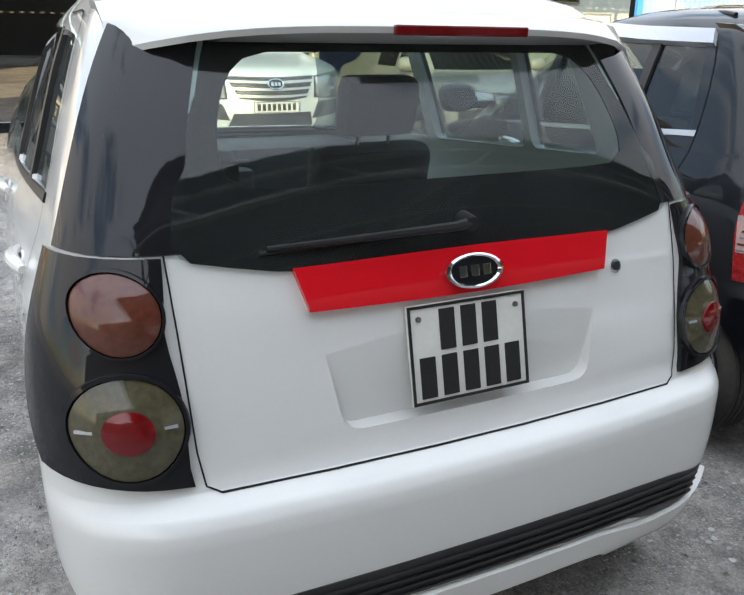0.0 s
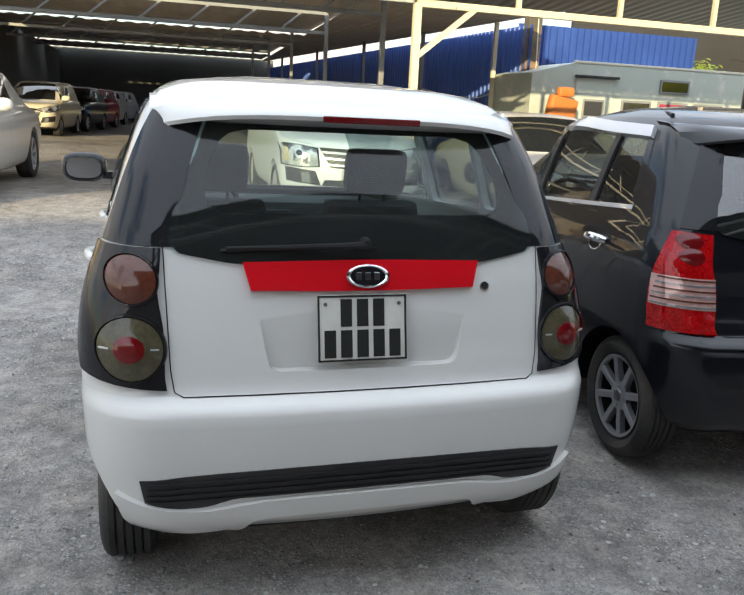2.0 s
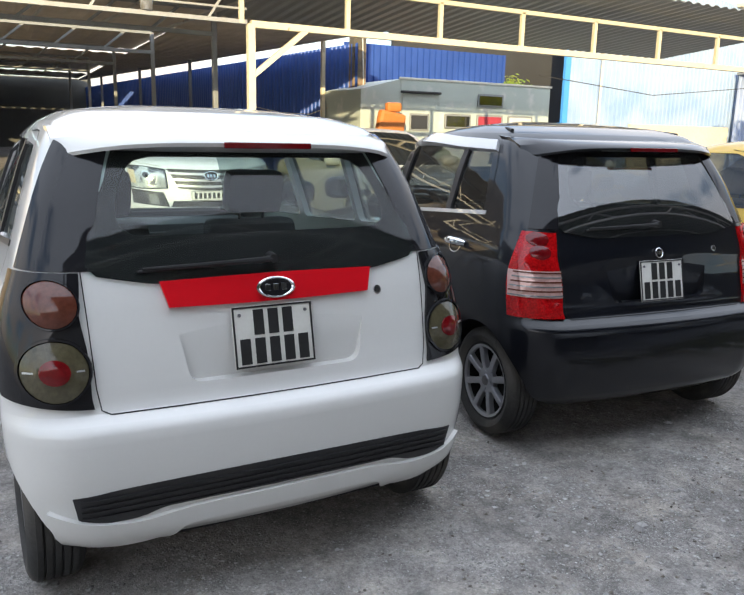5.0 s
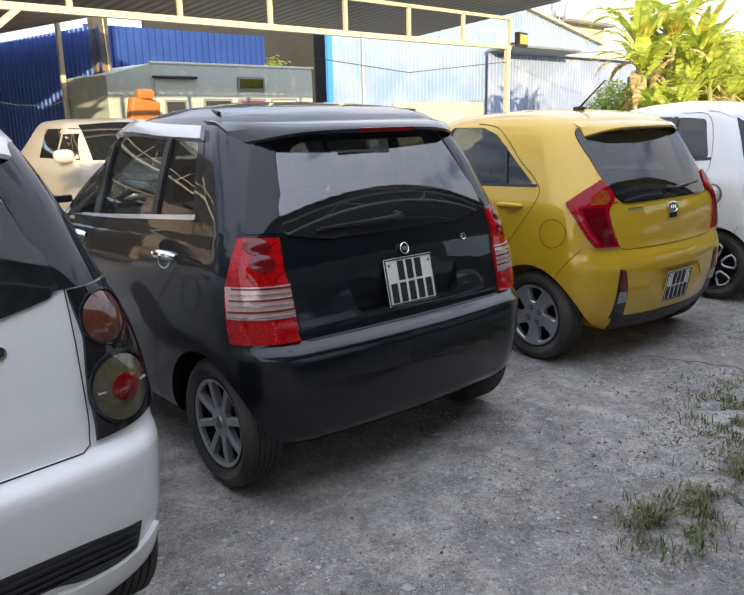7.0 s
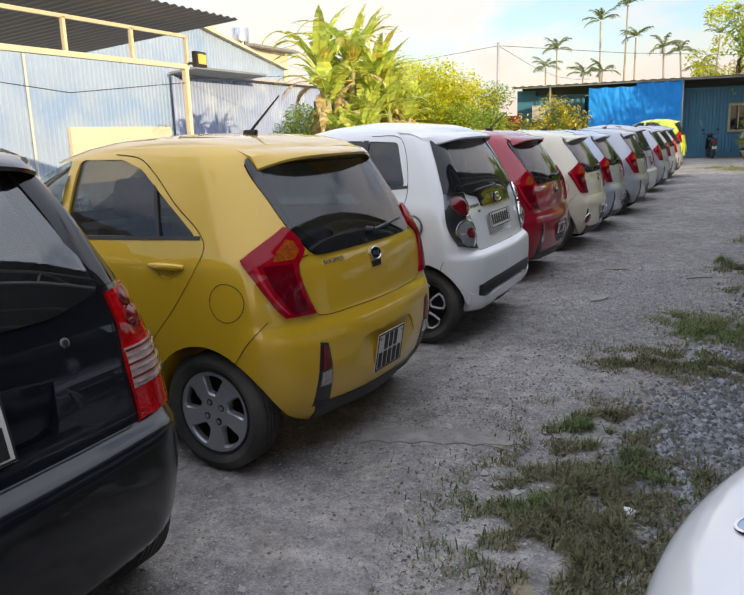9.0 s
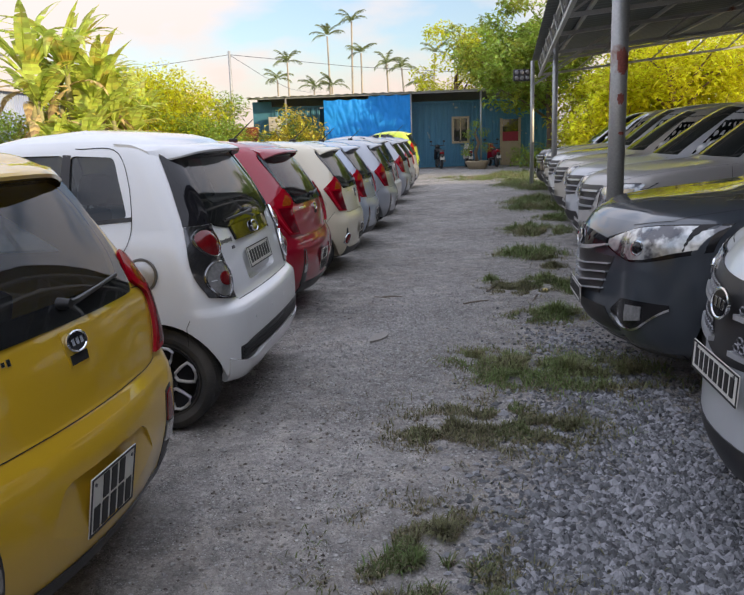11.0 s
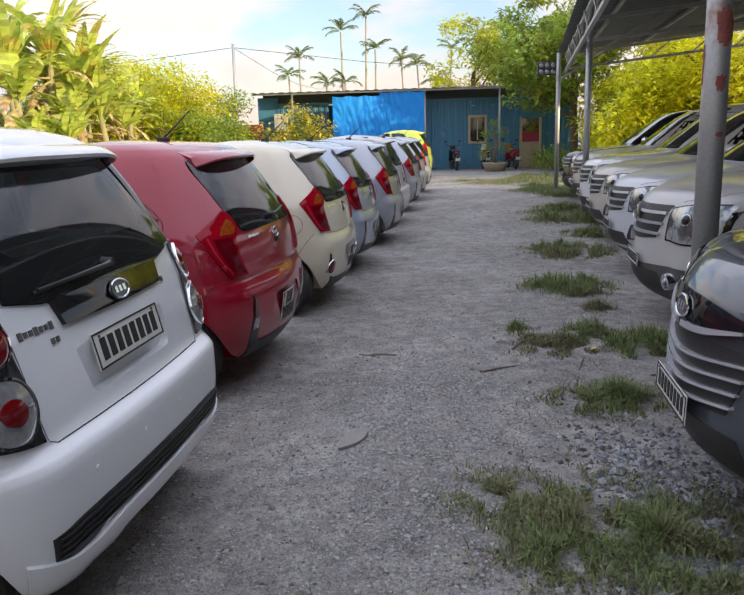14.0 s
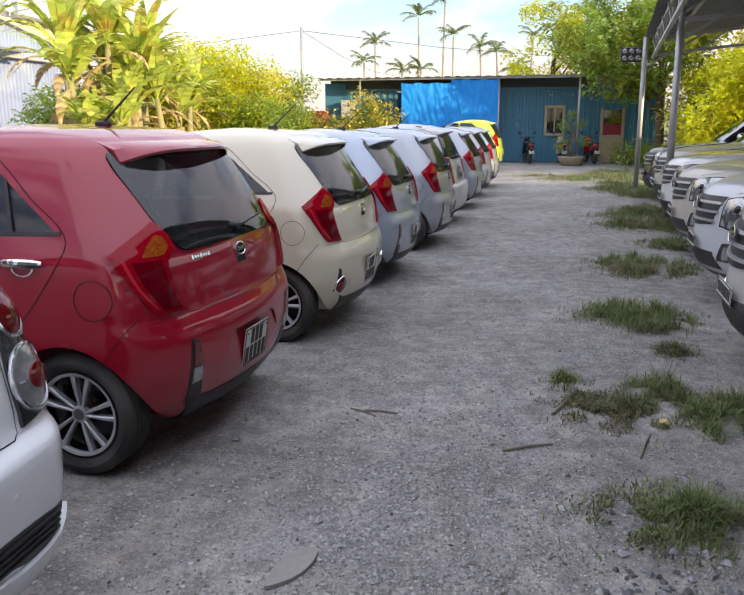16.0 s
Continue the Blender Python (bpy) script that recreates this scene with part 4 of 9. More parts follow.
def cabin(car, kind, wheel_left=True):
    """Seats, dashboard and steering wheel."""
    for x in (-0.36, 0.36):
        headrest_seat(car, x, 1.50)

    def bench():
        bm = box((0, 0.80, 0.74), (1.20, 0.13, 0.50), 0.05, Matrix.Rotation(radians(14), 4, "X"))
        bm_box(bm, (0, 1.05, 0.60), (1.20, 0.5, 0.14), 0.05)
        return bm
    obj("rear_bench", shared("bench", bench, True), M_SEAT, car)

    def dash():
        bm = box((0, 2.26, 0.90), (1.36, 0.36, 0.22), 0.06)
        bm_box(bm, (0, 2.06, 0.78), (0.24, 0.16, 0.30), 0.03)
        bm_box(bm, (0.02, 2.07, 0.93), (0.20, 0.02, 0.06), 0.008)
        return bm
    obj("dashboard", shared("dash", dash, True), M_CABIN, car)

    def steer():
        bm = bmesh.new()
        ring = [(0.185 * math.cos(k * math.pi / 12), 0, 0.185 * math.sin(k * math.pi / 12)) for k in range(25)]
        bm_tube(bm, ring, 0.015, 8, False)
        bm_box(bm, (0, 0, 0), (0.12, 0.03, 0.1), 0.012)
        bm_box(bm, (0, 0.005, 0), (0.34, 0.02, 0.03), 0.006)
        return bm
    st = obj("steering_wheel", shared("steer", steer, True), M_CABIN, car)
    st.matrix_basis = pose(-0.36, 1.98, 0.97, -25, 0, 0)


def plate(car, at, w=0.28, h=0.20, rows=2, yellow=False, name="number_plate", counts=(3, 5)):
    """A number plate with a black edge, bolts and plain bars."""
    def board():
        bm = box((0, 0, 0), (w, 0.004, h), 0.0015)
        return bm
    p = obj(name, shared(("plate", w, h), board), M_PLATEY if yellow else M_PLATE, car)
    p.matrix_basis = at

    def ink():
        bm = bmesh.new()
        e = 0.006
        for sx in (-1, 1):
            bm_box(bm, (sx * (w / 2 - e / 2 - 0.002), -0.003, 0), (e, 0.003, h - 0.004))
        for sz in (-1, 1):
            bm_box(bm, (0, -0.0031, sz * (h / 2 - e / 2 - 0.002)), (w - 0.004, 0.003, e))
        return bm
    obj("plate_border", shared(("plate_ink", w, h), ink), M_INK, p)

    if rows == 2:
        step = w * 0.90 / 5
        spots = [((k - (n - 1) / 2) * step, z) for z, n in ((h * 0.23, counts[0]), (-h * 0.23, counts[1])) for k in range(n)]
        size = (step * 0.70, h * 0.41)
    else:
        step = w * 0.88 / 8
        spots, size = [((k - 3.5) * step, 0) for k in range(8)], (step * 0.66, h * 0.6)
    for x, z in spots:
        b = obj("plate_bar", shared(("plate_bar", *size), lambda: box((0, -0.0032, 0), (size[0], 0.003, size[1]), 0.001)), M_INK, p)
        b.matrix_basis = pose(x, 0, z)

    for sx in (-1, 1):
        b = obj("plate_bolt", shared(("plate_bolt",), lambda: tube([(0, 0, 0), (0, -0.006, 0)], 0.006, 8)), M_GUNMETAL, p)
        b.matrix_basis = pose(sx * w * 0.41, 0, h * 0.36)
    return p


def skin_frame(sh, x, z, off=0.004, front=False):
    """A pose on the rear (or front) face whose -y looks out of the car."""
    u = sh.ux(x, z, front)
    s = 1 if x >= 0 else -1
    p = sh.at(u, z, s, off)
    a = sh.at(u, z + 0.03, s) - sh.at(u, z - 0.03, s)
    tilt = math.degrees(math.atan2(a.y, a.z))
    q = sh.at(sh.ux(abs(x) + 0.02, z, front), z, s) - sh.at(sh.ux(max(0, abs(x) - 0.02), z, front), z, s)
    yaw = math.degrees(math.atan2(q.y, q.x)) if abs(x) > 0.02 else 0
    if s < 0 and abs(x) > 0.02:
        yaw = math.degrees(math.atan2(-q.y, -q.x))
    m = pose(p.x, p.y, p.z, 0, 0, yaw) @ pose(0, 0, 0, -tilt if not front else -tilt, 0, 0)
    if front:
        m = m @ pose(0, 0, 0, 0, 0, 180)
    return m


def badge_bm(rx=0.055, rz=0.032):
    """A raised oval with a rim and a plain bar."""
    bm = bmesh.new()
    n = 28
    rings = []
    for k, (q, o) in enumerate(((1.0, 0.0), (1.0, -0.007), (0.90, -0.009), (0.82, -0.006))):
        rings.append([bm.verts.new((rx * q * math.cos(a), o, rz * q * math.sin(a))) for a in [2 * math.pi * i / n for i in range(n)]])
    for a, b in zip(rings, rings[1:]):
        for i in range(n):
            bm.faces.new((a[i], a[(i + 1) % n], b[(i + 1) % n], b[i]))
    return bm


def badge(car, at, rx=0.055, rz=0.032, field=None):
    b = obj("badge", shared(("badge", rx, rz), lambda: badge_bm(rx, rz), True), M_CHROME, car, "oval chrome badge")
    b.matrix_basis = at

    def fld():
        bm = bmesh.new()
        n = 24
        bm.faces.new([bm.verts.new((rx * 0.84 * math.cos(2 * math.pi * i / n), -0.0055, rz * 0.84 * math.sin(2 * math.pi * i / n))) for i in range(n)])
        return bm
    obj("badge_field", shared(("badge_field", rx, rz), fld), field or M_GLOSSBLACK, b)

    def mark():
        bm = bmesh.new()
        for k in (-1, 0, 1):
            bm_box(bm, (k * rx * 0.42, -0.0068, 0), (rx * 0.26, 0.002, rz * 0.62), 0.0006)
        return bm
    obj("badge_mark", shared(("badge_mark", rx, rz), mark), M_CHROME, b)
    return b


def wiper(car, sh, x0, z0, x1, z1):
    """A rear wiper: arm, blade and pivot cap."""
    def arm():
        bm = bmesh.new()
        p, q = sh.at(sh.ux(x0, z0), z0, 1 if x0 >= 0 else -1, 0.03), sh.at(sh.ux(x1, z1), z1, 1 if x1 >= 0 else -1, 0.02)
        bm_tube(bm, [p, p.lerp(q, 0.1) + Vector((0, -0.012, 0)), p.lerp(q, 0.6) + Vector((0, -0.008, 0)), q], [0.012, 0.010, 0.007, 0.005], 8)
        bm_tube(bm, [p + Vector((0, 0.03, 0)), p + Vector((0, -0.012, 0))], [0.020, 0.015], 12)
        a = p.lerp(q, 0.30)
        bm_tube(bm, [a + Vector((0, 0.008, -0.008)), q + (q - a) * 0.05 + Vector((0, 0.006, -0.008))], 0.005, 6)
        return bm
    obj("wiper", shared((id(sh), x0, "wiper"), arm, True), M_WIPER, car, "black rear wiper arm and blade")


def spoiler_bm(sh, half, z0, back, drop=0.045, fwd=0.16):
    """A roof spoiler: a wing that carries the roof backwards over the glass."""
    bm = bmesh.new()
    rows = []
    n = 20
    for i in range(n + 1):
        t = -1 + 2 * i / n
        x = half * t
        curve = (1 - abs(t) ** 3.0)
        u = sh.ux(x, z0)
        s = 1 if x >= 0 else -1
        p = sh.at(u, z0, s, 0.0)
        bk = back * (0.45 + 0.55 * curve)
        side_drop = 0.05 * abs(t) ** 4
        rows.append([bm.verts.new(v) for v in (
            p + Vector((0, fwd, 0.042)), p + Vector((0, 0.06, 0.034)), p + Vector((0, -bk * 0.5, 0.022 - side_drop * 0.5)), p + Vector((0, -bk + 0.008, 0.004 - side_drop)), p + Vector((0, -bk, -0.006 - side_drop)),
            p + Vector((0, -bk + 0.006, -0.018 - side_drop)), p + Vector((0, -bk * 0.4, -drop * 0.8)), p + Vector((0, 0.02, -drop)))])
    for a, b in zip(rows, rows[1:]):
        for k in range(7):
            bm.faces.new((a[k], b[k], b[k + 1], a[k + 1]))
    bm.faces.new(rows[0])
    bm.faces.new(rows[-1][::-1])
    return bm


def mirror_bm():
    """A rounded mirror case on a short arm."""
    bm = bmesh.new()
    r = bmesh.ops.create_uvsphere(bm, u_segments=20, v_segments=12, radius=1.0)
    for v in r["verts"]:
        x, y, z = v.co
        q = (abs(x) ** 3 + abs(z) ** 3) ** (1 / 3) / max(1e-6, math.hypot(x, z))      # a squarish oval from behind
        v.co = Vector((0.11 + x / max(q, 0.6) * 0.108, max(-0.045, y * 0.075), z / max(q, 0.6) * 0.068))
    bm_box(bm, (-0.04, 0.01, -0.035), (0.16, 0.05, 0.04), 0.015)
    return bm


def mirror_glass_bm():
    bm = bmesh.new()
    n = 28
    ring = []
    for i in range(n):
        c, s_ = math.cos(2 * math.pi * i / n), math.sin(2 * math.pi * i / n)
        q = (abs(c) ** 3 + abs(s_) ** 3) ** (1 / 3)
        ring.append((0.11 + 0.082 * c / q, 0.047 * s_ / q))
    lo, hi = [bm.verts.new((x, -0.044, z)) for x, z in ring], [bm.verts.new((x, -0.048, z)) for x, z in ring]
    bm.faces.new(hi)
    for i in range(n):
        bm.faces.new((lo[i], lo[(i + 1) % n], hi[(i + 1) % n], hi[i]))
    return bm


def car_base(kind, name, label, group, at, p_body, rim, rim_mat, glass_m, side_glass=None, mirror_mat=None, R=None):
    h = HATCHES[kind]
    sh = h["shell"]
    car = thing(name, label, "car", group, at)
    obj("body", shared((kind, "body"), lambda: hatch_body(kind)), [p_body, M_LINER], car)
    R = R or h["R"]
    for k, y in enumerate(h["axles"]):
        for s in (-1, 1):
            add_wheel(car, R, 0.165, rim, s * 0.715, y, rim_mat, M_DISC, turn=k + (s > 0) * 2)
    sw = shared((kind, "rear_sweep"), lambda: Sweep(sh, h["border"], "x"))
    obj("rear_window", shared((kind, "rear_window"), lambda: pane_bm(sw, rounded(h["border"], 0.04), h["proud"]), True), glass_m, car)
    obj("window_border", shared((kind, "bord"), lambda: ring_patch(sw, h["border"], h["clear"], h["proud"] - 0.003), True), M_FRIT, car, "black border of the rear glass")
    obj("windscreen", shared((kind, "windscreen"), lambda: glass_fill(sh, h["screen"], "f"), True), G_CLEAR, car)
    for s in (-1, 1):
        for i, poly in enumerate(h["flank"]):
            obj("side_window", shared((kind, "flank", i, s), lambda: glass_fill(sh, poly, "y", s), True), side_glass or G_SIDE, car)
    cabin(car, kind)
    for s in (-1, 1):
        m = obj("wing_mirror", shared("mirror", mirror_bm, True), mirror_mat or p_body, car)
        y = h["axles"][1] - 0.62
        y -= 0.10 if kind == "old" else 0.0
        m.matrix_basis = pose(s * (sh.at(sh.uy(y, 1.05), 1.05).x + (0.06 if kind == "old" else -0.01)), y, 1.16, 0, 0, 0) @ Matrix.Diagonal((s, 1, 1.1, 1))
        obj("mirror_glass", shared("mirror_glass", mirror_glass_bm), M_CHROME, m)
    return car, sh, h


def lines(car, sh, kind, seams):
    """Joints of doors, tailgate and bumper, one mesh each."""
    for i, (name, chart, pts, both) in enumerate(seams):
        for s in ((-1, 1) if both else (1,)):
            obj(name, shared((kind, "seam", i, s), lambda: sh.seam(pts, s, chart)), M_SEAM, car)


def arc(cx, cz, r, a0, a1, n=10, rz=None):
    return [(cx + r * math.cos(radians(a0 + (a1 - a0) * k / n)), cz + (rz or r) * math.sin(radians(a0 + (a1 - a0) * k / n))) for k in range(n + 1)]


OLD_SEAMS = [
    ("tailgate_joint", "x", [(-0.60, 1.09), (-0.585, 0.75), (-0.575, 0.685), (-0.55, 0.672), (0.55, 0.672), (0.575, 0.685), (0.585, 0.75), (0.60, 1.09)], False),
    ("door_joint", "y", [(0.90, 1.41), (0.66, 1.385), (0.575, 1.14), (0.60, 1.0), (0.82, 0.74), (0.92, 0.40), (0.94, 0.28), (1.55, 0.27), (1.58, 1.05)], True),
    ("door_joint", "y", [(1.58, 1.05), (1.57, 0.27), (2.38, 0.28), (2.46, 0.60), (2.44, 1.00)], True),
    ("bumper_joint", "y", [(0.28, 0.62), (0.30, 0.58), (0.30, 0.48)], True)]
NEW_SEAMS = [
    ("tailgate_joint", "x", [(-0.50, 1.0), (-0.575, 0.985), (-0.59, 0.90), (-0.562, 0.815), (-0.525, 0.735), (-0.49, 0.722), (-0.25, 0.716), (0, 0.715), (0.25, 0.716), (0.49, 0.722), (0.525, 0.735), (0.562, 0.815), (0.59, 0.90), (0.575, 0.985), (0.50, 1.0)], False),
    ("door_joint", "y", [(1.16, 1.405), (0.98, 1.385), (0.86, 1.325), (0.70, 1.208), (0.545, 1.112), (0.50, 1.06), (0.525, 0.98), (0.66, 0.79), (0.84, 0.58), (0.90, 0.40), (0.92, 0.28), (1.42, 0.27), (1.43, 1.06)], True),
    ("door_joint", "y", [(1.43, 1.06), (1.42, 0.27), (2.36, 0.28), (2.50, 0.60), (2.48, 1.04)], True),
    ("bumper_joint", "y", [(0.20, 0.74), (0.28, 0.64), (0.35, 0.54)], True),
    ("flap_joint", "y", arc(0.37, 0.825, 0.085, 0, 360, 24), True)]


def handle_set(car, sh, kind, p_body, ys, z, chrome=False):
    """Door handles, each a bowed bar over a rounded scoop."""
    for y in ys:
        for s in (-1, 1):
            obj("door_handle_cup", shared((kind, "cup", y, s), lambda: sh.disc(y, z - 0.012, 0.056, s, 0.004, "y", 26, 0, 0.038, 0.86), True), M_CHROME if chrome else p_body, car)

            def bar():
                bm = bmesh.new()
                q = 1.35 if chrome else 1.0
                pts = [sh.at(sh.uy(y - 0.10 + 0.20 * k / 6, z + 0.006), z + 0.006, s, 0.004 + 0.018 * math.sin(math.pi * k / 6)) for k in range(7)]
                bm_tube(bm, pts, [0.010 * q, 0.015 * q, 0.016 * q, 0.016 * q, 0.016 * q, 0.015 * q, 0.010 * q], 10)
                return bm
            obj("door_handle", shared((kind, "handle", y, s, chrome), bar, True), M_CHROME if chrome else p_body, car)


def new_hatch(name, label, group, at, p_body, rim="cover5", rim_mat=None, glass_m=G_DARK, chrome=False, round_fog=False):
    """A small rounded five-door hatchback with boomerang tail lamps."""
    car, sh, h = car_base("new", name, label, group, at, p_body, rim, rim_mat or M_ALLOY, glass_m)
    k = "new"
    lines(car, sh, k, NEW_SEAMS)
    obj("spoiler", shared((k, "spoiler"), lambda: spoiler_bm(sh, 0.52, 1.385, 0.14), True), p_body, car)
    for s in (-1, 1):
        lamp = obj("tail_lamp", shared((k, "lamp", s), lambda: sh.patch([(0.98, 0.742), (1.05, 0.80), (1.105, 0.87), (1.135, 0.935), (1.125, 0.965), (0.985, 1.022), (1.02, 1.058), (1.12, 1.106)], [(1.36, 0.750), (1.45, 0.80), (1.55, 0.875), (1.64, 0.95), (1.71, 1.005), (1.60, 1.034), (1.44, 1.068), (1.19, 1.112)], s, chart="u", off=0.014, nx=44, ny=12, rim=0.022, sharp=True), True), M_RUBY, car, "glossy red wrap-round tail lamp")
        obj("indicator_lens", shared((k, "amber", s), lambda: sh.patch([(1.17, 0.992), (1.085, 1.022), (1.13, 1.058)], [(1.40, 0.990), (1.35, 1.026), (1.215, 1.066)], s, chart="u", off=0.0165, nx=8, ny=6, rim=0.006, sharp=True), True), M_AMBER, lamp)
        obj("lamp_band", shared((k, "lampband", s), lambda: sh.patch([(1.06, 0.764), (1.13, 0.83), (1.18, 0.90), (1.20, 0.975)], [(1.27, 0.764), (1.37, 0.83), (1.45, 0.90), (1.50, 0.975)], s, chart="u", off=0.0165, nx=10, ny=6, rim=0.006), True), M_RUBYDARK, lamp)
        obj("light_guide", shared((k, "guide", s), lambda: sh.patch([(1.31, 0.766), (1.42, 0.83), (1.50, 0.90), (1.56, 0.982)], [(1.335, 0.768), (1.445, 0.83), (1.53, 0.90), (1.595, 0.984)], s, chart="u", off=0.0165, nx=10, ny=2, rim=0.006), True), M_GUIDE, lamp)
        if round_fog:
            f = obj("fog_lamp", shared((k, "rfog", s), lambda: sh.disc(s * 0.60, 0.42, 0.055, s, 0.006, "x", 24, 0.012), True), M_RED2, car)
            obj("fog_ring", shared((k, "rfogring", s), lambda: sh.disc(s * 0.60, 0.42, 0.066, s, 0.008, "x", 24, 0, None, 0.84), True), M_CHROME, f)
            obj("fog_recess", shared((k, "rfogslot", s), lambda: sh.patch([(s * 0.60, 0.36), (s * 0.62, 0.54)], [(s * 0.665, 0.38), (s * 0.645, 0.55)], chart="x", off=0.002, nx=4, ny=3), True), M_PLASTIC, car)
        else:
            rec = obj("fog_recess", shared((k, "fogrec", s), lambda: sh.patch([(s * 0.465, 0.30), (s * 0.49, 0.48), (s * 0.515, 0.60)], [(s * 0.575, 0.30), (s * 0.585, 0.48), (s * 0.57, 0.615)], chart="x", off=0.002, nx=6, ny=4), True), M_PLASTIC, car)
            f = obj("fog_lamp", shared((k, "fog", s), lambda: sh.patch([(s * 0.502, 0.482), (s * 0.522, 0.583)], [(s * 0.566, 0.482), (s * 0.558, 0.598)], chart="x", off=0.007, nx=4, ny=4), True), M_RED2, rec)
            obj("reverse_lens", shared((k, "revl", s), lambda: sh.patch([(s * 0.488, 0.402), (s * 0.501, 0.474)], [(s * 0.566, 0.402), (s * 0.568, 0.474)], chart="x", off=0.007, nx=4, ny=3), True), M_LENSCLEAR, rec)
        obj("window_sill_trim", shared((k, "sill", s), lambda: sh.patch([(0.53, 1.082), (1.43, 1.062), (2.50, 1.058)], [(0.53, 1.096), (1.43, 1.076), (2.50, 1.072)], s, chart="y", off=0.004, nx=14, ny=1), True), M_PLASTIC, car)
        obj("window_divider", shared((k, "div", s), lambda: sh.patch([(0.765, 1.088), (0.835, 1.275)], [(0.785, 1.088), (0.855, 1.287)], s, chart="y", off=0.003, nx=4, ny=1), True), M_PLASTIC, car)
        obj("centre_pillar", shared((k, "bp", s), lambda: sh.patch([(1.398, 1.075), (1.40, 1.38)], [(1.462, 1.075), (1.462, 1.382)], s, chart="y", off=0.002, nx=6, ny=1), True), p_body, car)
    obj("valance", shared((k, "valance"), lambda: sh.patch([(-0.50, 0.205), (0, 0.205), (0.50, 0.205)], [(-0.575, 0.335), (-0.47, 0.305), (0, 0.30), (0.47, 0.305), (0.575, 0.335)], chart="x", off=0.006, nx=24, ny=3), True), M_PLASTIC, car, "matt black lower valance")
    pm = skin_frame(sh, 0.0, 0.445, -0.008)
    plate(car, pm, 0.28, 0.20)
    badge(car, skin_frame(sh, 0.0, 0.935, 0.004), 0.056, 0.034)
    obj("tailgate_handle", shared((k, "tgh"), lambda: sh.patch([(-0.055, 0.865), (0.055, 0.865)], [(-0.065, 0.975), (0.065, 0.975)], chart="x", off=0.0025, nx=4, ny=4), True), p_body, car)
    obj("tailgate_recess", shared((k, "tgr"), lambda: sh.patch([(-0.045, 0.870), (0.045, 0.870)], [(-0.048, 0.900), (0.048, 0.900)], chart="x", off=0.004, nx=4, ny=2), True), M_SEAM, car)

    for i in range(7):
        ms = obj("script_bar", shared((k, "script", i % 3 == 0), lambda: box((0, 0, 0), (0.014, 0.004, 0.020 if i % 3 == 0 else 0.014), 0.001)), M_CHROME, car)
        ms.matrix_basis = skin_frame(sh, -0.42 + i * 0.021, 0.955, 0.002)
    handle_set(car, sh, k, p_body, (0.70, 1.66), 0.965, chrome)

    def aerial():
        bm = box((0, 0.82, 1.556), (0.032, 0.085, 0.028), 0.012)
        bm_tube(bm, [(0, 0.82, 1.56), (0, 0.62, 1.735)], [0.008, 0.004], 6)
        return bm
    obj("aerial", shared((k, "aerial"), aerial, True), M_PLASTIC, car)
    wiper(car, sh, 0.0, 1.035, 0.40, 1.055)
    return car


CORNERS = {"smoked": [(1.84, 1.09), (1.74, 1.26), (1.62, 1.385)], "clear": [(1.66, 1.09), (1.58, 1.26), (1.48, 1.385)], "striped": [(1.50, 1.09), (1.40, 1.26), (1.30, 1.385)]}


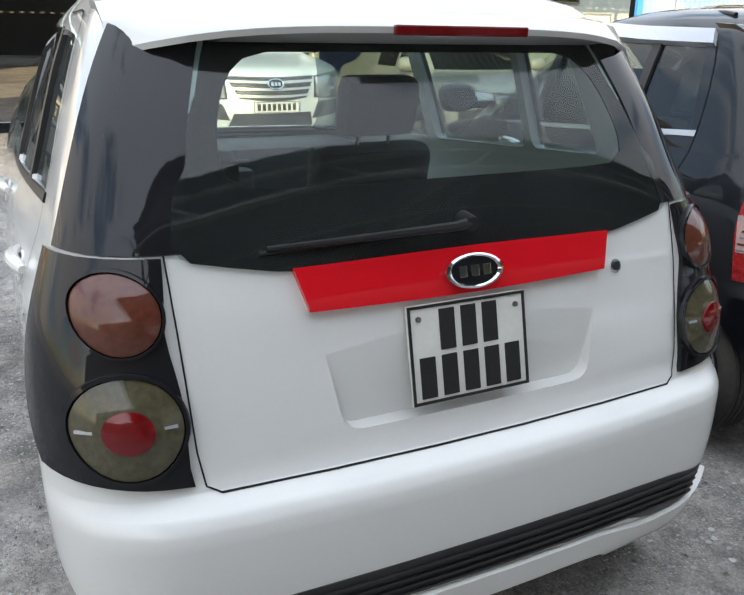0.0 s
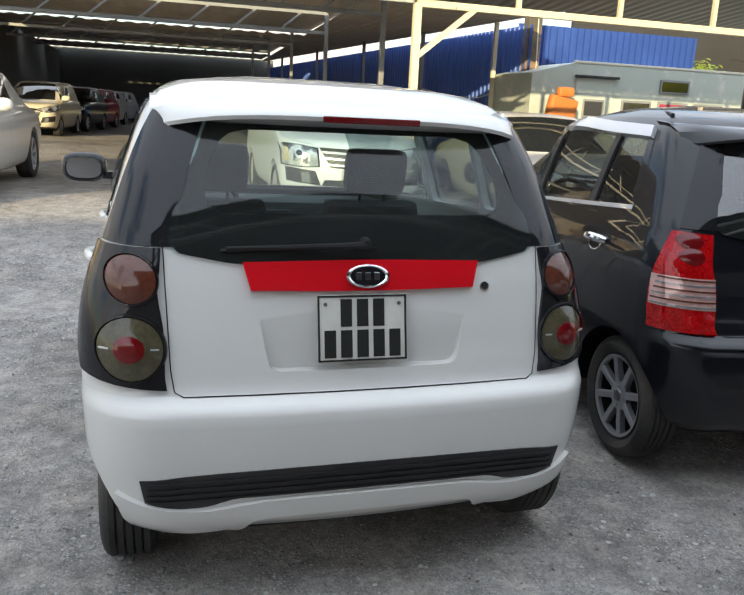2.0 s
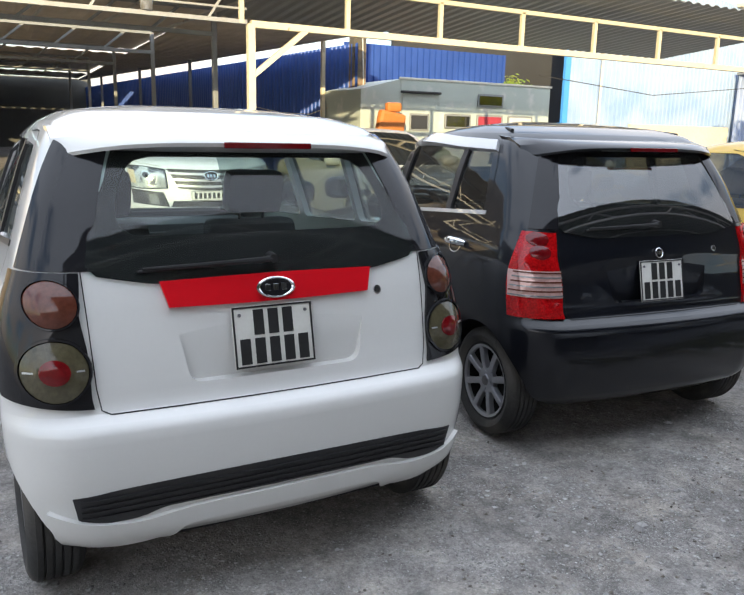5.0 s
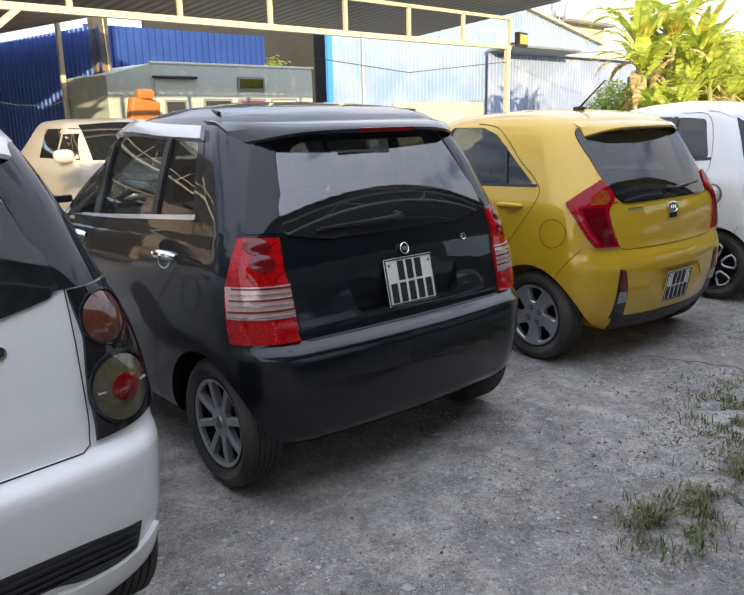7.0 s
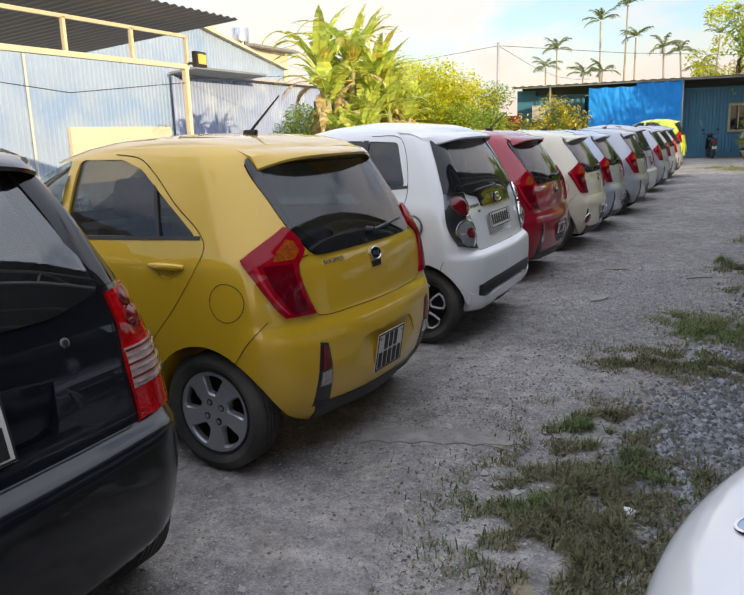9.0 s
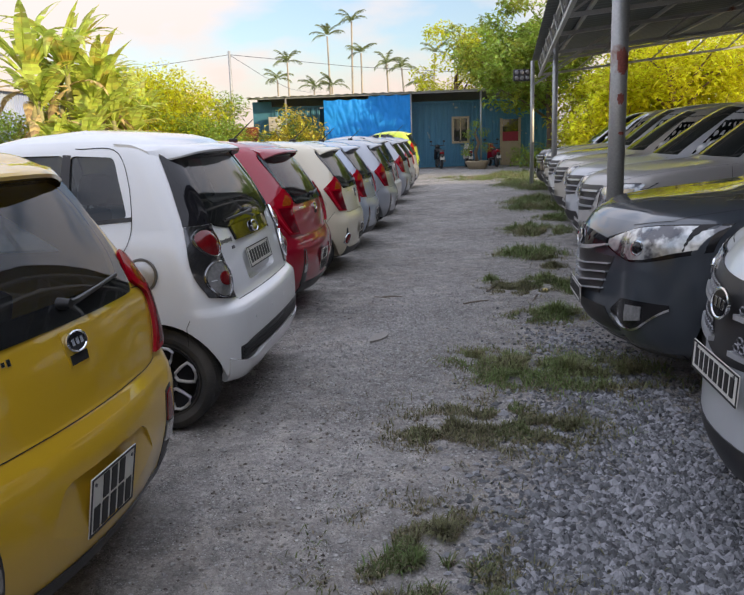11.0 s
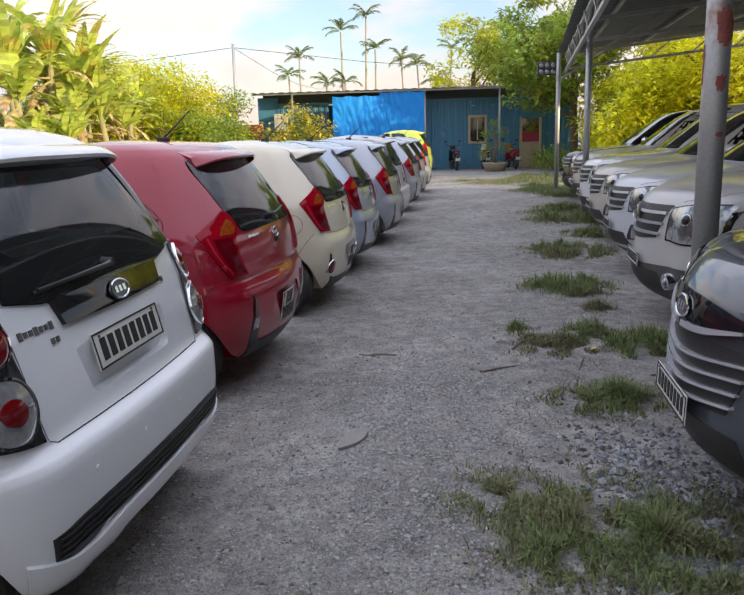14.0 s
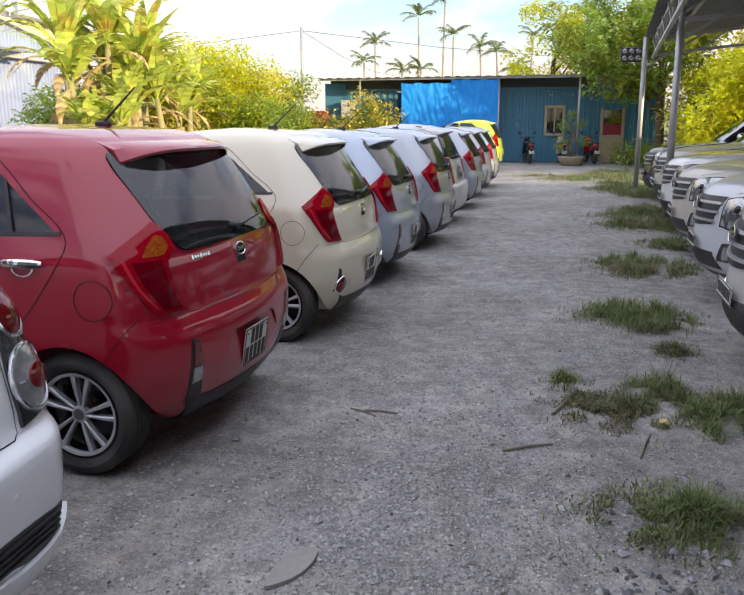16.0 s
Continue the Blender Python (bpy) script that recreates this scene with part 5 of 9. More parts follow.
def old_hatch(name, label, group, at, p_body, lamps, rim="eight", rim_mat=None, glass_m=G_DARK, side_glass=None, long_plate=False, strip=None, kit=False):
    """A small upright five-door hatchback with tall tail lamps; lamps: smoked, clear or striped."""
    car, sh, h = car_base("old", name, label, group, at, p_body, rim, rim_mat or M_GUNMETAL, glass_m, side_glass, M_GLOSSBLACK if lamps == "smoked" else None)
    k = "old"
    lines(car, sh, k, OLD_SEAMS)
    obj("spoiler", shared((k, "spoiler"), lambda: spoiler_bm(sh, 0.625, 1.395, 0.13), True), p_body, car)
    if lamps != "clear":
        obj("brake_light", shared((k, "brake3"), lambda: box((0.03, 0.272, 1.474), (0.31, 0.014, 0.020), 0.004)), M_RED2, car, "dark red third brake lamp")
    for s in (-1, 1):
        obj("corner_panel", shared((k, "corner", lamps, s), lambda: sh.patch([(0.985, 1.09), (0.985, 1.25), (0.985, 1.385)], CORNERS[lamps], s, chart="u", off=0.006, nx=14, ny=8), True), M_GLOSSBLACK, car, "gloss black corner panel beside the glass")
        X, Y = (lambda x, z: (sh.ux(x, z), z)), (lambda y, z: (sh.uy(y, z), z))
        if lamps == "striped":
            hz, ho = [X(0.595, 0.675), X(0.60, 0.85), X(0.605, 1.075)], [Y(0.24, 0.69), Y(0.27, 0.86), Y(0.29, 1.08)]
        else:
            hz, ho = [X(0.595, 0.69), X(0.60, 0.85), X(0.605, 1.085)], [Y(0.25, 0.73), Y(0.34, 0.86), Y(0.39, 1.085)]
            if lamps == "clear":
                ho = [Y(0.19, 0.73), Y(0.26, 0.86), Y(0.31, 1.085)]
        lamp = obj("tail_lamp", shared((k, "lamp", lamps, s), lambda: sh.patch(hz, ho, s, chart="u", off=0.012, nx=12, ny=9, rim=0.02), True), M_FACET if lamps == "striped" else (M_GLOSSBLACK if lamps == "smoked" else M_HOUSING), car, "tall tail lamp at the rear corner")
        if lamps == "striped":
            obj("reverse_lens", shared((k, "clearband", s), lambda: sh.patch([X(0.602, 0.775), X(0.604, 0.90)], [Y(0.25, 0.785), Y(0.275, 0.905)], s, chart="u", off=0.015, nx=6, ny=8, rim=0.005), True), M_PINKLENS, lamp)
            for j in range(6):
                zr = 0.782 + j * 0.021
                obj("lens_rib", shared((k, "rib", j, s), lambda: sh.patch([X(0.603, zr), X(0.603, zr + 0.007)], [Y(0.25, zr + 0.006), Y(0.25, zr + 0.013)], s, chart="u", off=0.0185, nx=1, ny=8, rim=0.005), True), M_SMOKERED if j % 2 else M_LENSCLEAR, lamp)
            for j, z in enumerate((0.985, 1.045)):
                obj("lamp_bowl", shared((k, "bowl", j, s), lambda: sh.disc(s * 0.69, z, 0.045, s, 0.017, "x", 20, 0.004, 0.032), True), M_RED2, lamp)
        else:
            for j, (x, z, r, inner) in enumerate(((0.685, 1.0, 0.068, None), (0.69, 0.81, 0.090, 0.038))):
                lens_m = (M_SMOKERED if j == 0 else M_SMOKE) if lamps == "smoked" else (M_RED2 if j == 0 else M_LENSCLEAR)
                ln = obj("lamp_lens", shared((k, "lens", j, s), lambda: sh.disc(s * x, z, r, s, 0.018, "x", 32, 0.016), True), lens_m, lamp)
                obj("lamp_ring", shared((k, "lensring", j, s), lambda: sh.disc(s * x, z, r * 1.10, s, 0.022, "x", 32, 0, None, 0.90), True), M_GLOSSBLACK if lamps == "smoked" else M_CHROME, ln)
                if inner:
                    obj("lens_divider", shared((k, "lensd", j, s), lambda: sh.patch([(s * (x - r * 0.84), z - 0.002), (s * (x + r * 0.84), z - 0.002)], [(s * (x - r * 0.84), z + 0.003), (s * (x + r * 0.84), z + 0.003)], chart="x", off=0.028, nx=8, ny=1, rim=0.006), True), M_ALLOY, ln)
                    obj("lamp_centre", shared((k, "lensc", j, s), lambda: sh.disc(s * x, z, inner, s, 0.036, "x", 24, 0.006), True), M_RED2, ln)
    # tailgate pressing round the plate, and its trim strip
    if strip:
        obj("trim_strip", shared((k, "strip"), lambda: sh.patch([(-0.352, 0.972), (0, 0.968), (0.352, 0.972)], [(-0.375, 1.052), (0, 1.058), (0.375, 1.052)], chart="x", off=0.016, nx=20, ny=4, rim=0.02), True), strip, car, "glossy trim strip over the plate")
    lk = obj("tailgate_lock", shared((k, "lock"), lambda: sh.disc(0.40, 0.972, 0.016, 1, 0.004, "x", 16), True), M_CHROME, car)
    obj("lock_slot", shared((k, "lockslot"), lambda: sh.disc(0.40, 0.972, 0.010, 1, 0.006, "x", 12), True), M_INK, lk)
    if long_plate:
        plate(car, skin_frame(sh, 0.0, 0.85, 0.006), 0.50, 0.125, rows=1)
    else:
        plate(car, skin_frame(sh, -0.015 if strip else 0.01, 0.858 if strip else 0.83, 0.008), 0.285, 0.205)
    badge(car, skin_frame(sh, 0.0, 1.008 if strip else 0.965, 0.022 if strip else 0.006), 0.068 if strip else 0.026, 0.036 if strip else 0.026)
    if kit:
        low = [(-0.662, 0.352), (-0.57, 0.341), (-0.48, 0.346), (-0.41, 0.366), (0, 0.374), (0.41, 0.366), (0.48, 0.346), (0.57, 0.341), (0.662, 0.352)]
        top = [(-0.678, 0.436), (-0.50, 0.452), (0, 0.464), (0.50, 0.452), (0.678, 0.436)]
        gr = obj("bumper_grille", shared((k, "kitgrille"), lambda: sh.patch(low, top, chart="x", off=0.003, nx=48, ny=5), True), M_PLASTIC, car, "black mesh insert in the bumper")
        for j in range(4):
            z = 0.374 + 0.020 * j
            obj("grille_rib", shared((k, "kitrib", j), lambda: sh.patch([(-0.655, z - 0.012), (-0.4, z - 0.002), (0, z + 0.004), (0.4, z - 0.002), (0.655, z - 0.012)], [(-0.655, z - 0.006), (-0.4, z + 0.004), (0, z + 0.010), (0.4, z + 0.004), (0.655, z - 0.006)], chart="x", off=0.009, nx=32, ny=1, rim=0.008), True), M_RIB, gr)
        for s in (-1, 1):
            obj("bumper_lip", shared((k, "kitlip", s), lambda: sh.patch([(0, 0.305), (0.55, 0.300), (0.66, 0.290), (0.76, 0.256), (0.92, 0.238), (1.2, 0.236), (1.46, 0.240)], [(0, 0.366), (0.55, 0.360), (0.70, 0.350), (0.85, 0.338), (1.05, 0.342), (1.25, 0.36), (1.46, 0.39)], s, chart="u", off=0.016, nx=40, ny=5, rim=0.06), True), p_body, car, "painted lower bumper lip")
        obj("under_panel", shared((k, "kitunder"), lambda: sh.patch([(-0.56, 0.215), (0, 0.225), (0.56, 0.215)], [(-0.50, 0.262), (-0.40, 0.275), (0, 0.285), (0.40, 0.275), (0.50, 0.262)], chart="x", off=-0.03, nx=32, ny=2), True), M_LINER, car, "dark underside below the bumper lip")
    for s in (-1, 1):
        obj("centre_pillar", shared((k, "bp", s), lambda: sh.patch([(1.555, 1.08), (1.558, 1.388)], [(1.625, 1.077), (1.625, 1.39)], s, chart="y", off=0.002, nx=6, ny=1), True), M_PLASTIC, car)
        obj("window_divider", shared((k, "div", s), lambda: sh.patch([(0.918, 1.112), (0.92, 1.386)], [(0.966, 1.11), (0.966, 1.388)], s, chart="y", off=0.002, nx=4, ny=1), True), M_PLASTIC, car)
        obj("window_sill_trim", shared((k, "sill", s), lambda: sh.patch([(0.575, 1.120), (0.95, 1.100), (1.58, 1.068), (2.36, 1.038)], [(0.575, 1.136), (0.95, 1.115), (1.58, 1.082), (2.36, 1.053)], s, chart="y", off=0.004, nx=12, ny=1), True), M_VISOR if lamps == "striped" else M_PLASTIC, car)
    if long_plate:
        fl = obj("fuel_flap", shared((k, "flap"), lambda: sh.disc(0.52, 0.86, 0.075, -1, 0.010, "y", 28, 0.012), True), M_ALLOY, car, "round chrome fuel flap cover")
        obj("flap_ring", shared((k, "flapring"), lambda: sh.disc(0.52, 0.86, 0.088, -1, 0.014, "y", 28, 0, None, 0.86), True), M_GUNMETAL, fl)
        for sx in (-0.46, -0.15, 0.15, 0.46):
            obj("parking_sensor", shared((k, "sensor", sx), lambda: sh.disc(sx, 0.555, 0.010, 1, 0.003, "x", 14), True), p_body, car)

        for i in range(9):
            ms = obj("script_bar", shared((k, "script", i % 3 == 0), lambda: box((0, 0, 0), (0.016, 0.005, 0.026 if i % 3 == 0 else 0.018), 0.001)), M_GUNMETAL, car)
            ms.matrix_basis = skin_frame(sh, -0.55 + i * 0.024, 0.985, 0.002) if i < 7 else skin_frame(sh, -0.42 + (i - 7) * 0.024, 0.94, 0.002)
    else:
        for s in (-1, 1):
            obj("flap_joint", shared((k, "flapj", s), lambda: sh.seam(arc(0.52, 0.84, 0.075, 0, 360, 24), s, "y", 0.004)), M_SEAM, car)
    if lamps == "striped":
        for s in (-1, 1):
            obj("rain_visor", shared((k, "visor", s), lambda: sh.patch([(0.64, 1.362), (0.95, 1.368), (1.55, 1.374), (1.95, 1.292), (2.25, 1.145)], [(0.665, 1.398), (0.98, 1.405), (1.55, 1.41), (2.0, 1.32), (2.31, 1.15)], s, chart="y", off=0.022, nx=20, ny=3, rim=0.03), True), M_VISOR, car, "chrome rain visor over the side windows")
            ra, rb = sh.at(sh.uy(0.66, 1.445), 1.445, s, 0.004), sh.at(sh.uy(1.62, 1.445), 1.445, s, 0.004)
            bm_rail = lambda: tube([Vector(ra).lerp(Vector(rb), q) + Vector((0, 0, 0.016 * math.sin(q * math.pi) ** 0.5)) for q in (0.0, 0.08, 0.25, 0.5, 0.75, 0.92, 1.0)], 0.009, 8)
            obj("roof_rail", shared((k, "rail", s), bm_rail, True), M_PLASTIC, car)
    handle_set(car, sh, k, p_body, (0.76, 1.74), 0.965, lamps == "striped")
    wiper(car, sh, 0.0, 1.09, -0.42, 1.084)
    return car


# ---- larger cars that face the lane ----
M_DARKWIN = mat("dark_window", (0.010, 0.012, 0.013), rough=0.04, coat=1.0, vary=0.05)

M_LENSWARM = mat("lens_warm", (0.52, 0.42, 0.26), rough=0.12, metal=0.3, coat=1.0, vary=0.3, scale=14, fine=60)
M_BLUEENAMEL = mat("blue_enamel", (0.22, 0.34, 0.55), rough=0.2, coat=1.0, vary=0.05)
M_CLADDING = mat("cladding_plastic", (0.045, 0.045, 0.047), rough=0.55, vary=0.12, fine=180, bump=0.05, dirt=0.2)


def suv_rows(L, W, H, hood, cab, nose=0.10, tail=0.0):
    """Slices of a car with a bonnet at height hood and its windscreen foot cab metres behind the nose."""
    w = W / 2
    e = H - hood
    return [
        (0.24, 0.10, L - 0.16, w * 0.90, 0.3, 0.42, 0.04, 0.10), (0.32, 0.05, L - 0.06, w * 0.95, 0.28, 0.40, 0.04, 0.13), (0.46, 0.0, L, w * 0.985, 0.25, 0.38, 0.04, 0.15),
        (0.60, 0.0, L - 0.005, w, 0.25, 0.38, 0.04, 0.15), (hood * 0.75, 0.03, L - 0.03, w, 0.25, 0.38, 0.04, 0.14), (hood * 0.86, 0.05, L - nose, w * 0.995, 0.25, 0.38, 0.04, 0.14),
        (hood * 0.905, 0.06, L - nose - 0.10, w * 0.985, 0.25, 0.38, 0.04, 0.12), (hood * 0.945, 0.07, L - nose - 0.38, w * 0.97, 0.25, 0.36, 0.04, 0.09), (hood * 0.98, 0.08, L - cab * 0.80, w * 0.95, 0.25, 0.34, 0.04, 0.07),
        (hood, 0.09 + tail * 0.10, L - cab, w * 0.93, 0.24, 0.32, 0.04, 0.06), (hood + e * 0.15, 0.12 + tail * 0.55, L - cab - 0.16, w * 0.90, 0.22, 0.30, 0.04, 0.06), (hood + e * 0.5, 0.20 + tail * 0.85, L - cab - 0.50, w * 0.83, 0.2, 0.26, 0.04, 0.06),
        (hood + e * 0.8, 0.29 + tail, L - cab - 0.82, w * 0.765, 0.2, 0.24, 0.04, 0.06), (hood + e * 0.92, 0.36 + tail, L - cab - 1.02, w * 0.70, 0.2, 0.24, 0.04, 0.05), (hood + e * 0.98, 0.55 + tail * 0.9, L - cab - 1.30, w * 0.58, 0.2, 0.24, 0.03, 0.04), (H, 0.9 + tail * 0.6, L - cab - 1.75, w * 0.34, 0.2, 0.2, 0.02, 0.02)]


def big_car(name, label, at, p_body, L=4.6, W=1.82, H=1.75, hood=1.10, cab=1.15, grille="bars", fog="round", plate_kind="long", rim="six", R=0.36, key="suv", lower=None, mirror_mat=None, group="cars under the metal canopy", tail=0.0, plate_z=None, head_mat=None):
    """A car seen nose first: bumper, grille, headlamps, bonnet and windscreen."""
    k = (key, L, W, H, hood, cab)
    if k not in CACHE:
        CACHE[k] = Shell(suv_rows(L, W, H, hood, cab, tail=tail))
    sh = CACHE[k]
    w = W / 2
    car = thing(name, label, "car", group, at)
    ax = (0.82, L - 0.88)
    obj("body", shared((k, "body"), lambda: cut(sh.solid("body"), arch_cutters(ax, R, w))), [p_body, M_LINER], car)
    for y in ax:
        for s in (-1, 1):
            add_wheel(car, R, 0.21, rim, s * (w - 0.115), y, M_ALLOY, M_DISC)
    e = H - hood
    obj("windscreen", shared((k, "screen"), lambda: sh.patch([(-w * 0.74, hood + 0.03), (0, hood + 0.03), (w * 0.74, hood + 0.03)], [(-w * 0.58, hood + e * 0.84), (0, hood + e * 0.88), (w * 0.58, hood + e * 0.84)], chart="f", off=0.004, nx=16, ny=8), True), M_DARKWIN, car, "dark reflecting windscreen")
    for s in (-1, 1):
        for y0, y1 in ((1.5 + tail * 0.3, 2.35), (2.42, L - cab - 0.30)):
            t0 = y1 if y1 < L - cab - 0.5 else y1 - 0.52
            obj("side_window", shared((k, "sw", y0, s), lambda: sh.patch([(y0, hood + 0.04), (y1, hood + 0.04)], [(y0, hood + e * 0.76), (t0, hood + e * 0.76)], s, chart="y", off=0.003, nx=8, ny=5), True), M_DARKWIN, car)
        slim = grille == "curved"
        head = [(s * w * 0.46, hood * 0.735), (s * w * 0.56, hood * 0.700), (s * w * 0.70, hood * 0.688), (s * w * 0.86, hood * 0.708), (s * w * 0.99, hood * 0.765)] if slim else [(s * w * 0.54, hood * 0.615), (s * w * 0.78, hood * 0.61), (s * w * 0.965, hood * 0.625)]
        heado = [(s * w * 0.46, hood * 0.760), (s * w * 0.58, hood * 0.805), (s * w * 0.72, hood * 0.838), (s * w * 0.87, hood * 0.860), (s * w * 0.995, hood * 0.872)] if slim else [(s * w * 0.56, hood * 0.80), (s * w * 0.80, hood * 0.835), (s * w * 0.98, hood * 0.845)]
        obj("headlamp_joint", shared((k, "headj", s), lambda: sh.patch([(p[0] + s * w * (-0.02 if i == 0 else 0.008 * i), p[1] - 0.012) for i, p in enumerate(head)], [(p[0] + s * w * (-0.02 if i == 0 else 0.008 * i), p[1] + 0.012) for i, p in enumerate(heado)], chart="f", off=0.005, nx=10, ny=5, rim=0.012), True), M_GLOSSBLACK, car)
        hl = obj("headlamp", shared((k, "head", s), lambda: sh.patch(head, heado, chart="f", off=0.010, nx=10, ny=5, rim=0.02), True), head_mat or M_HEAD, car, "smoked dark headlamp" if head_mat else "clear headlamp with bright reflector")
        obj("lamp_bowl", shared((k, "bowl", s), lambda: sh.disc(s * w * 0.78, hood * 0.75, 0.042, s, 0.014, "f", 20, 0.010, None, 0.82), True), M_CHROME, hl)
        obj("lamp_eye", shared((k, "eye", s), lambda: sh.disc(s * w * 0.78, hood * 0.75, 0.030, s, 0.015, "f", 16, 0.006), True), M_GLOSSBLACK, hl)
        if grille == "bars":
            obj("side_light", shared((k, "sidel", s), lambda: sh.patch([(s * w * 0.885, hood * 0.66), (s * w * 0.95, hood * 0.67)], [(s * w * 0.90, hood * 0.80), (s * w * 0.955, hood * 0.81)], chart="f", off=0.015, nx=4, ny=5), True), M_LENSWARM, hl, "warm-tinted turn lamp")
        if fog == "almond":
            low = [(s * w * 0.52, 0.44), (s * w * 0.60, 0.395), (s * w * 0.78, 0.41), (s * w * 0.95, 0.555)]
            fr = obj("fog_recess", shared((k, "foga", s), lambda: sh.patch(low, [(s * w * 0.52, 0.47), (s * w * 0.62, 0.545), (s * w * 0.80, 0.57), (s * w * 0.95, 0.572)], chart="f", off=0.004, nx=14, ny=5), True), M_GLOSSBLACK, car, "dark almond-shaped fog lamp recess")
            obj("fog_lamp", shared((k, "fogal", s), lambda: sh.patch([(s * w * 0.70, 0.435), (s * w * 0.83, 0.465)], [(s * w * 0.72, 0.535), (s * w * 0.84, 0.545)], chart="f", off=0.010, nx=4, ny=4), True), M_LENSCLEAR, fr)
            obj("chrome_line", shared((k, "fogch", s), lambda: sh.patch([(p[0], p[1] - 0.012) for p in low], low, chart="f", off=0.012, nx=12, ny=1), True), M_CHROME, fr)
        elif fog == "tube":
            fb = obj("fog_tube", shared((k, "fogt", s), lambda: lathe([(-0.05, 0.058), (0.05, 0.062), (0.065, 0.058), (0.065, 0.046), (0.02, 0.042)], 24), True), M_CHROME, car, "bright ring standing proud round the fog lamp")
            fb.matrix_basis = skin_frame(sh, s * w * 0.68, 0.44, 0.0, True) @ pose(0, 0, 0, 0, 0, -90)
            obj("fog_lamp", shared((k, "foglt", s), lambda: lathe([(0.03, 0.001), (0.03, 0.045), (0.0, 0.046)], 20), True), M_LENSCLEAR, fb)
        elif fog == "round":
            obj("fog_lamp", shared((k, "fog", s), lambda: sh.disc(s * w * 0.76, 0.42, 0.05, s, 0.012, "f", 20, 0.008), True), M_LENSCLEAR, car)
            obj("fog_ring", shared((k, "fogr", s), lambda: sh.disc(s * w * 0.76, 0.42, 0.066, s, 0.014, "f", 20, 0, None, 0.8), True), M_CHROME, car)
        else:
            fr = obj("fog_recess", shared((k, "fogb", s), lambda: sh.patch([(s * w * 0.50, 0.40), (s * w * 0.92, 0.44)], [(s * w * 0.58, 0.56), (s * w * 0.94, 0.60)], chart="f", off=0.003, nx=8, ny=4), True), M_PLASTIC, car)
            obj("fog_lamp", shared((k, "fogl", s), lambda: sh.patch([(s * w * 0.62, 0.43), (s * w * 0.74, 0.44)], [(s * w * 0.66, 0.54), (s * w * 0.76, 0.545)], chart="f", off=0.010, nx=4, ny=4), True), M_LENSCLEAR, fr)
        m = obj("wing_mirror", shared("mirror", mirror_bm, True), mirror_mat or p_body, car)
        y = L - cab - 0.42
        m.matrix_basis = pose(s * (sh.at(sh.uy(y, hood + 0.06), hood + 0.06).x - 0.01), y, hood + 0.09) @ Matrix.Diagonal((s * 1.15, 1.2, 1.2, 1))
        obj("door_joint", shared((k, "dj", s), lambda: sh.seam([(L - cab - 0.05, hood), (L - cab - 0.05, 0.60), (L - cab - 0.15, 0.34), (2.40, 0.34), (2.38, hood + 0.02)], s, "y")), M_SEAM, car)
        obj("bonnet_joint", shared((k, "bj", s), lambda: sh.seam([(s * w * 0.60, hood * 0.845), (s * w * 0.86, hood * 0.885), (s * w * 0.92, hood * 0.93), (s * w * 0.925, hood * 0.985)], s, "f")), M_SEAM, car)
    if grille == "plain":
        emblem = obj("bonnet_emblem", shared((k, "emb"), lambda: sh.disc(0, hood * 0.905, 0.036, 1, 0.004, "f", 28, 0.002, 0.014), True), M_BLUEENAMEL, car, "round blue and white enamel emblem")
        obj("emblem_rim", shared((k, "embr"), lambda: sh.disc(0, hood * 0.905, 0.041, 1, 0.005, "f", 28, 0, 0.016, 0.86), True), M_CHROME, emblem)
        obj("lower_grille", shared((k, "lg"), lambda: sh.patch([(-w * 0.52, 0.30), (w * 0.52, 0.30)], [(-w * 0.46, 0.50), (w * 0.46, 0.50)], chart="f", off=0.004, nx=14, ny=3), True), M_PLASTIC, car)
        return car
    glo, ghi = (0.44, 0.67) if grille == "curved" else (0.58, 0.81)
    g = obj("grille", shared((k, "grille"), lambda: sh.patch([(-w * 0.40, hood * (glo + 0.03)), (0, hood * glo), (w * 0.40, hood * (glo + 0.03))], [(-w * 0.53, hood * (ghi + 0.01)), (0, hood * ghi), (w * 0.53, hood * (ghi + 0.01))], chart="f", off=0.004, nx=16, ny=4), True), M_PLASTIC, car, "dark front grille")
    if grille == "bars":
        for j in range(3):
            z = hood * (0.63 + 0.065 * j)
            obj("grille_bar", shared((k, "gb", j), lambda: sh.patch([(-w * (0.45 + 0.03 * j), z), (0, z - 0.012), (w * (0.45 + 0.03 * j), z)], [(-w * (0.45 + 0.03 * j), z + 0.020), (0, z + 0.010), (w * (0.45 + 0.03 * j), z + 0.020)], chart="f", off=0.020, nx=14, ny=2, rim=0.022), True), M_ALLOY, g)
    elif grille == "curved":
        for j in range(4):
            z = hood * (0.455 + 0.046 * j)
            obj("grille_bar", shared((k, "gc", j), lambda: sh.patch([(-w * (0.44 + 0.02 * j), z + 0.05), (0, z), (w * (0.44 + 0.02 * j), z + 0.05)], [(-w * (0.44 + 0.02 * j), z + 0.060), (0, z + 0.011), (w * (0.44 + 0.02 * j), z + 0.060)], chart="f", off=0.022, nx=14, ny=1, rim=0.022), True), M_VISOR, g)
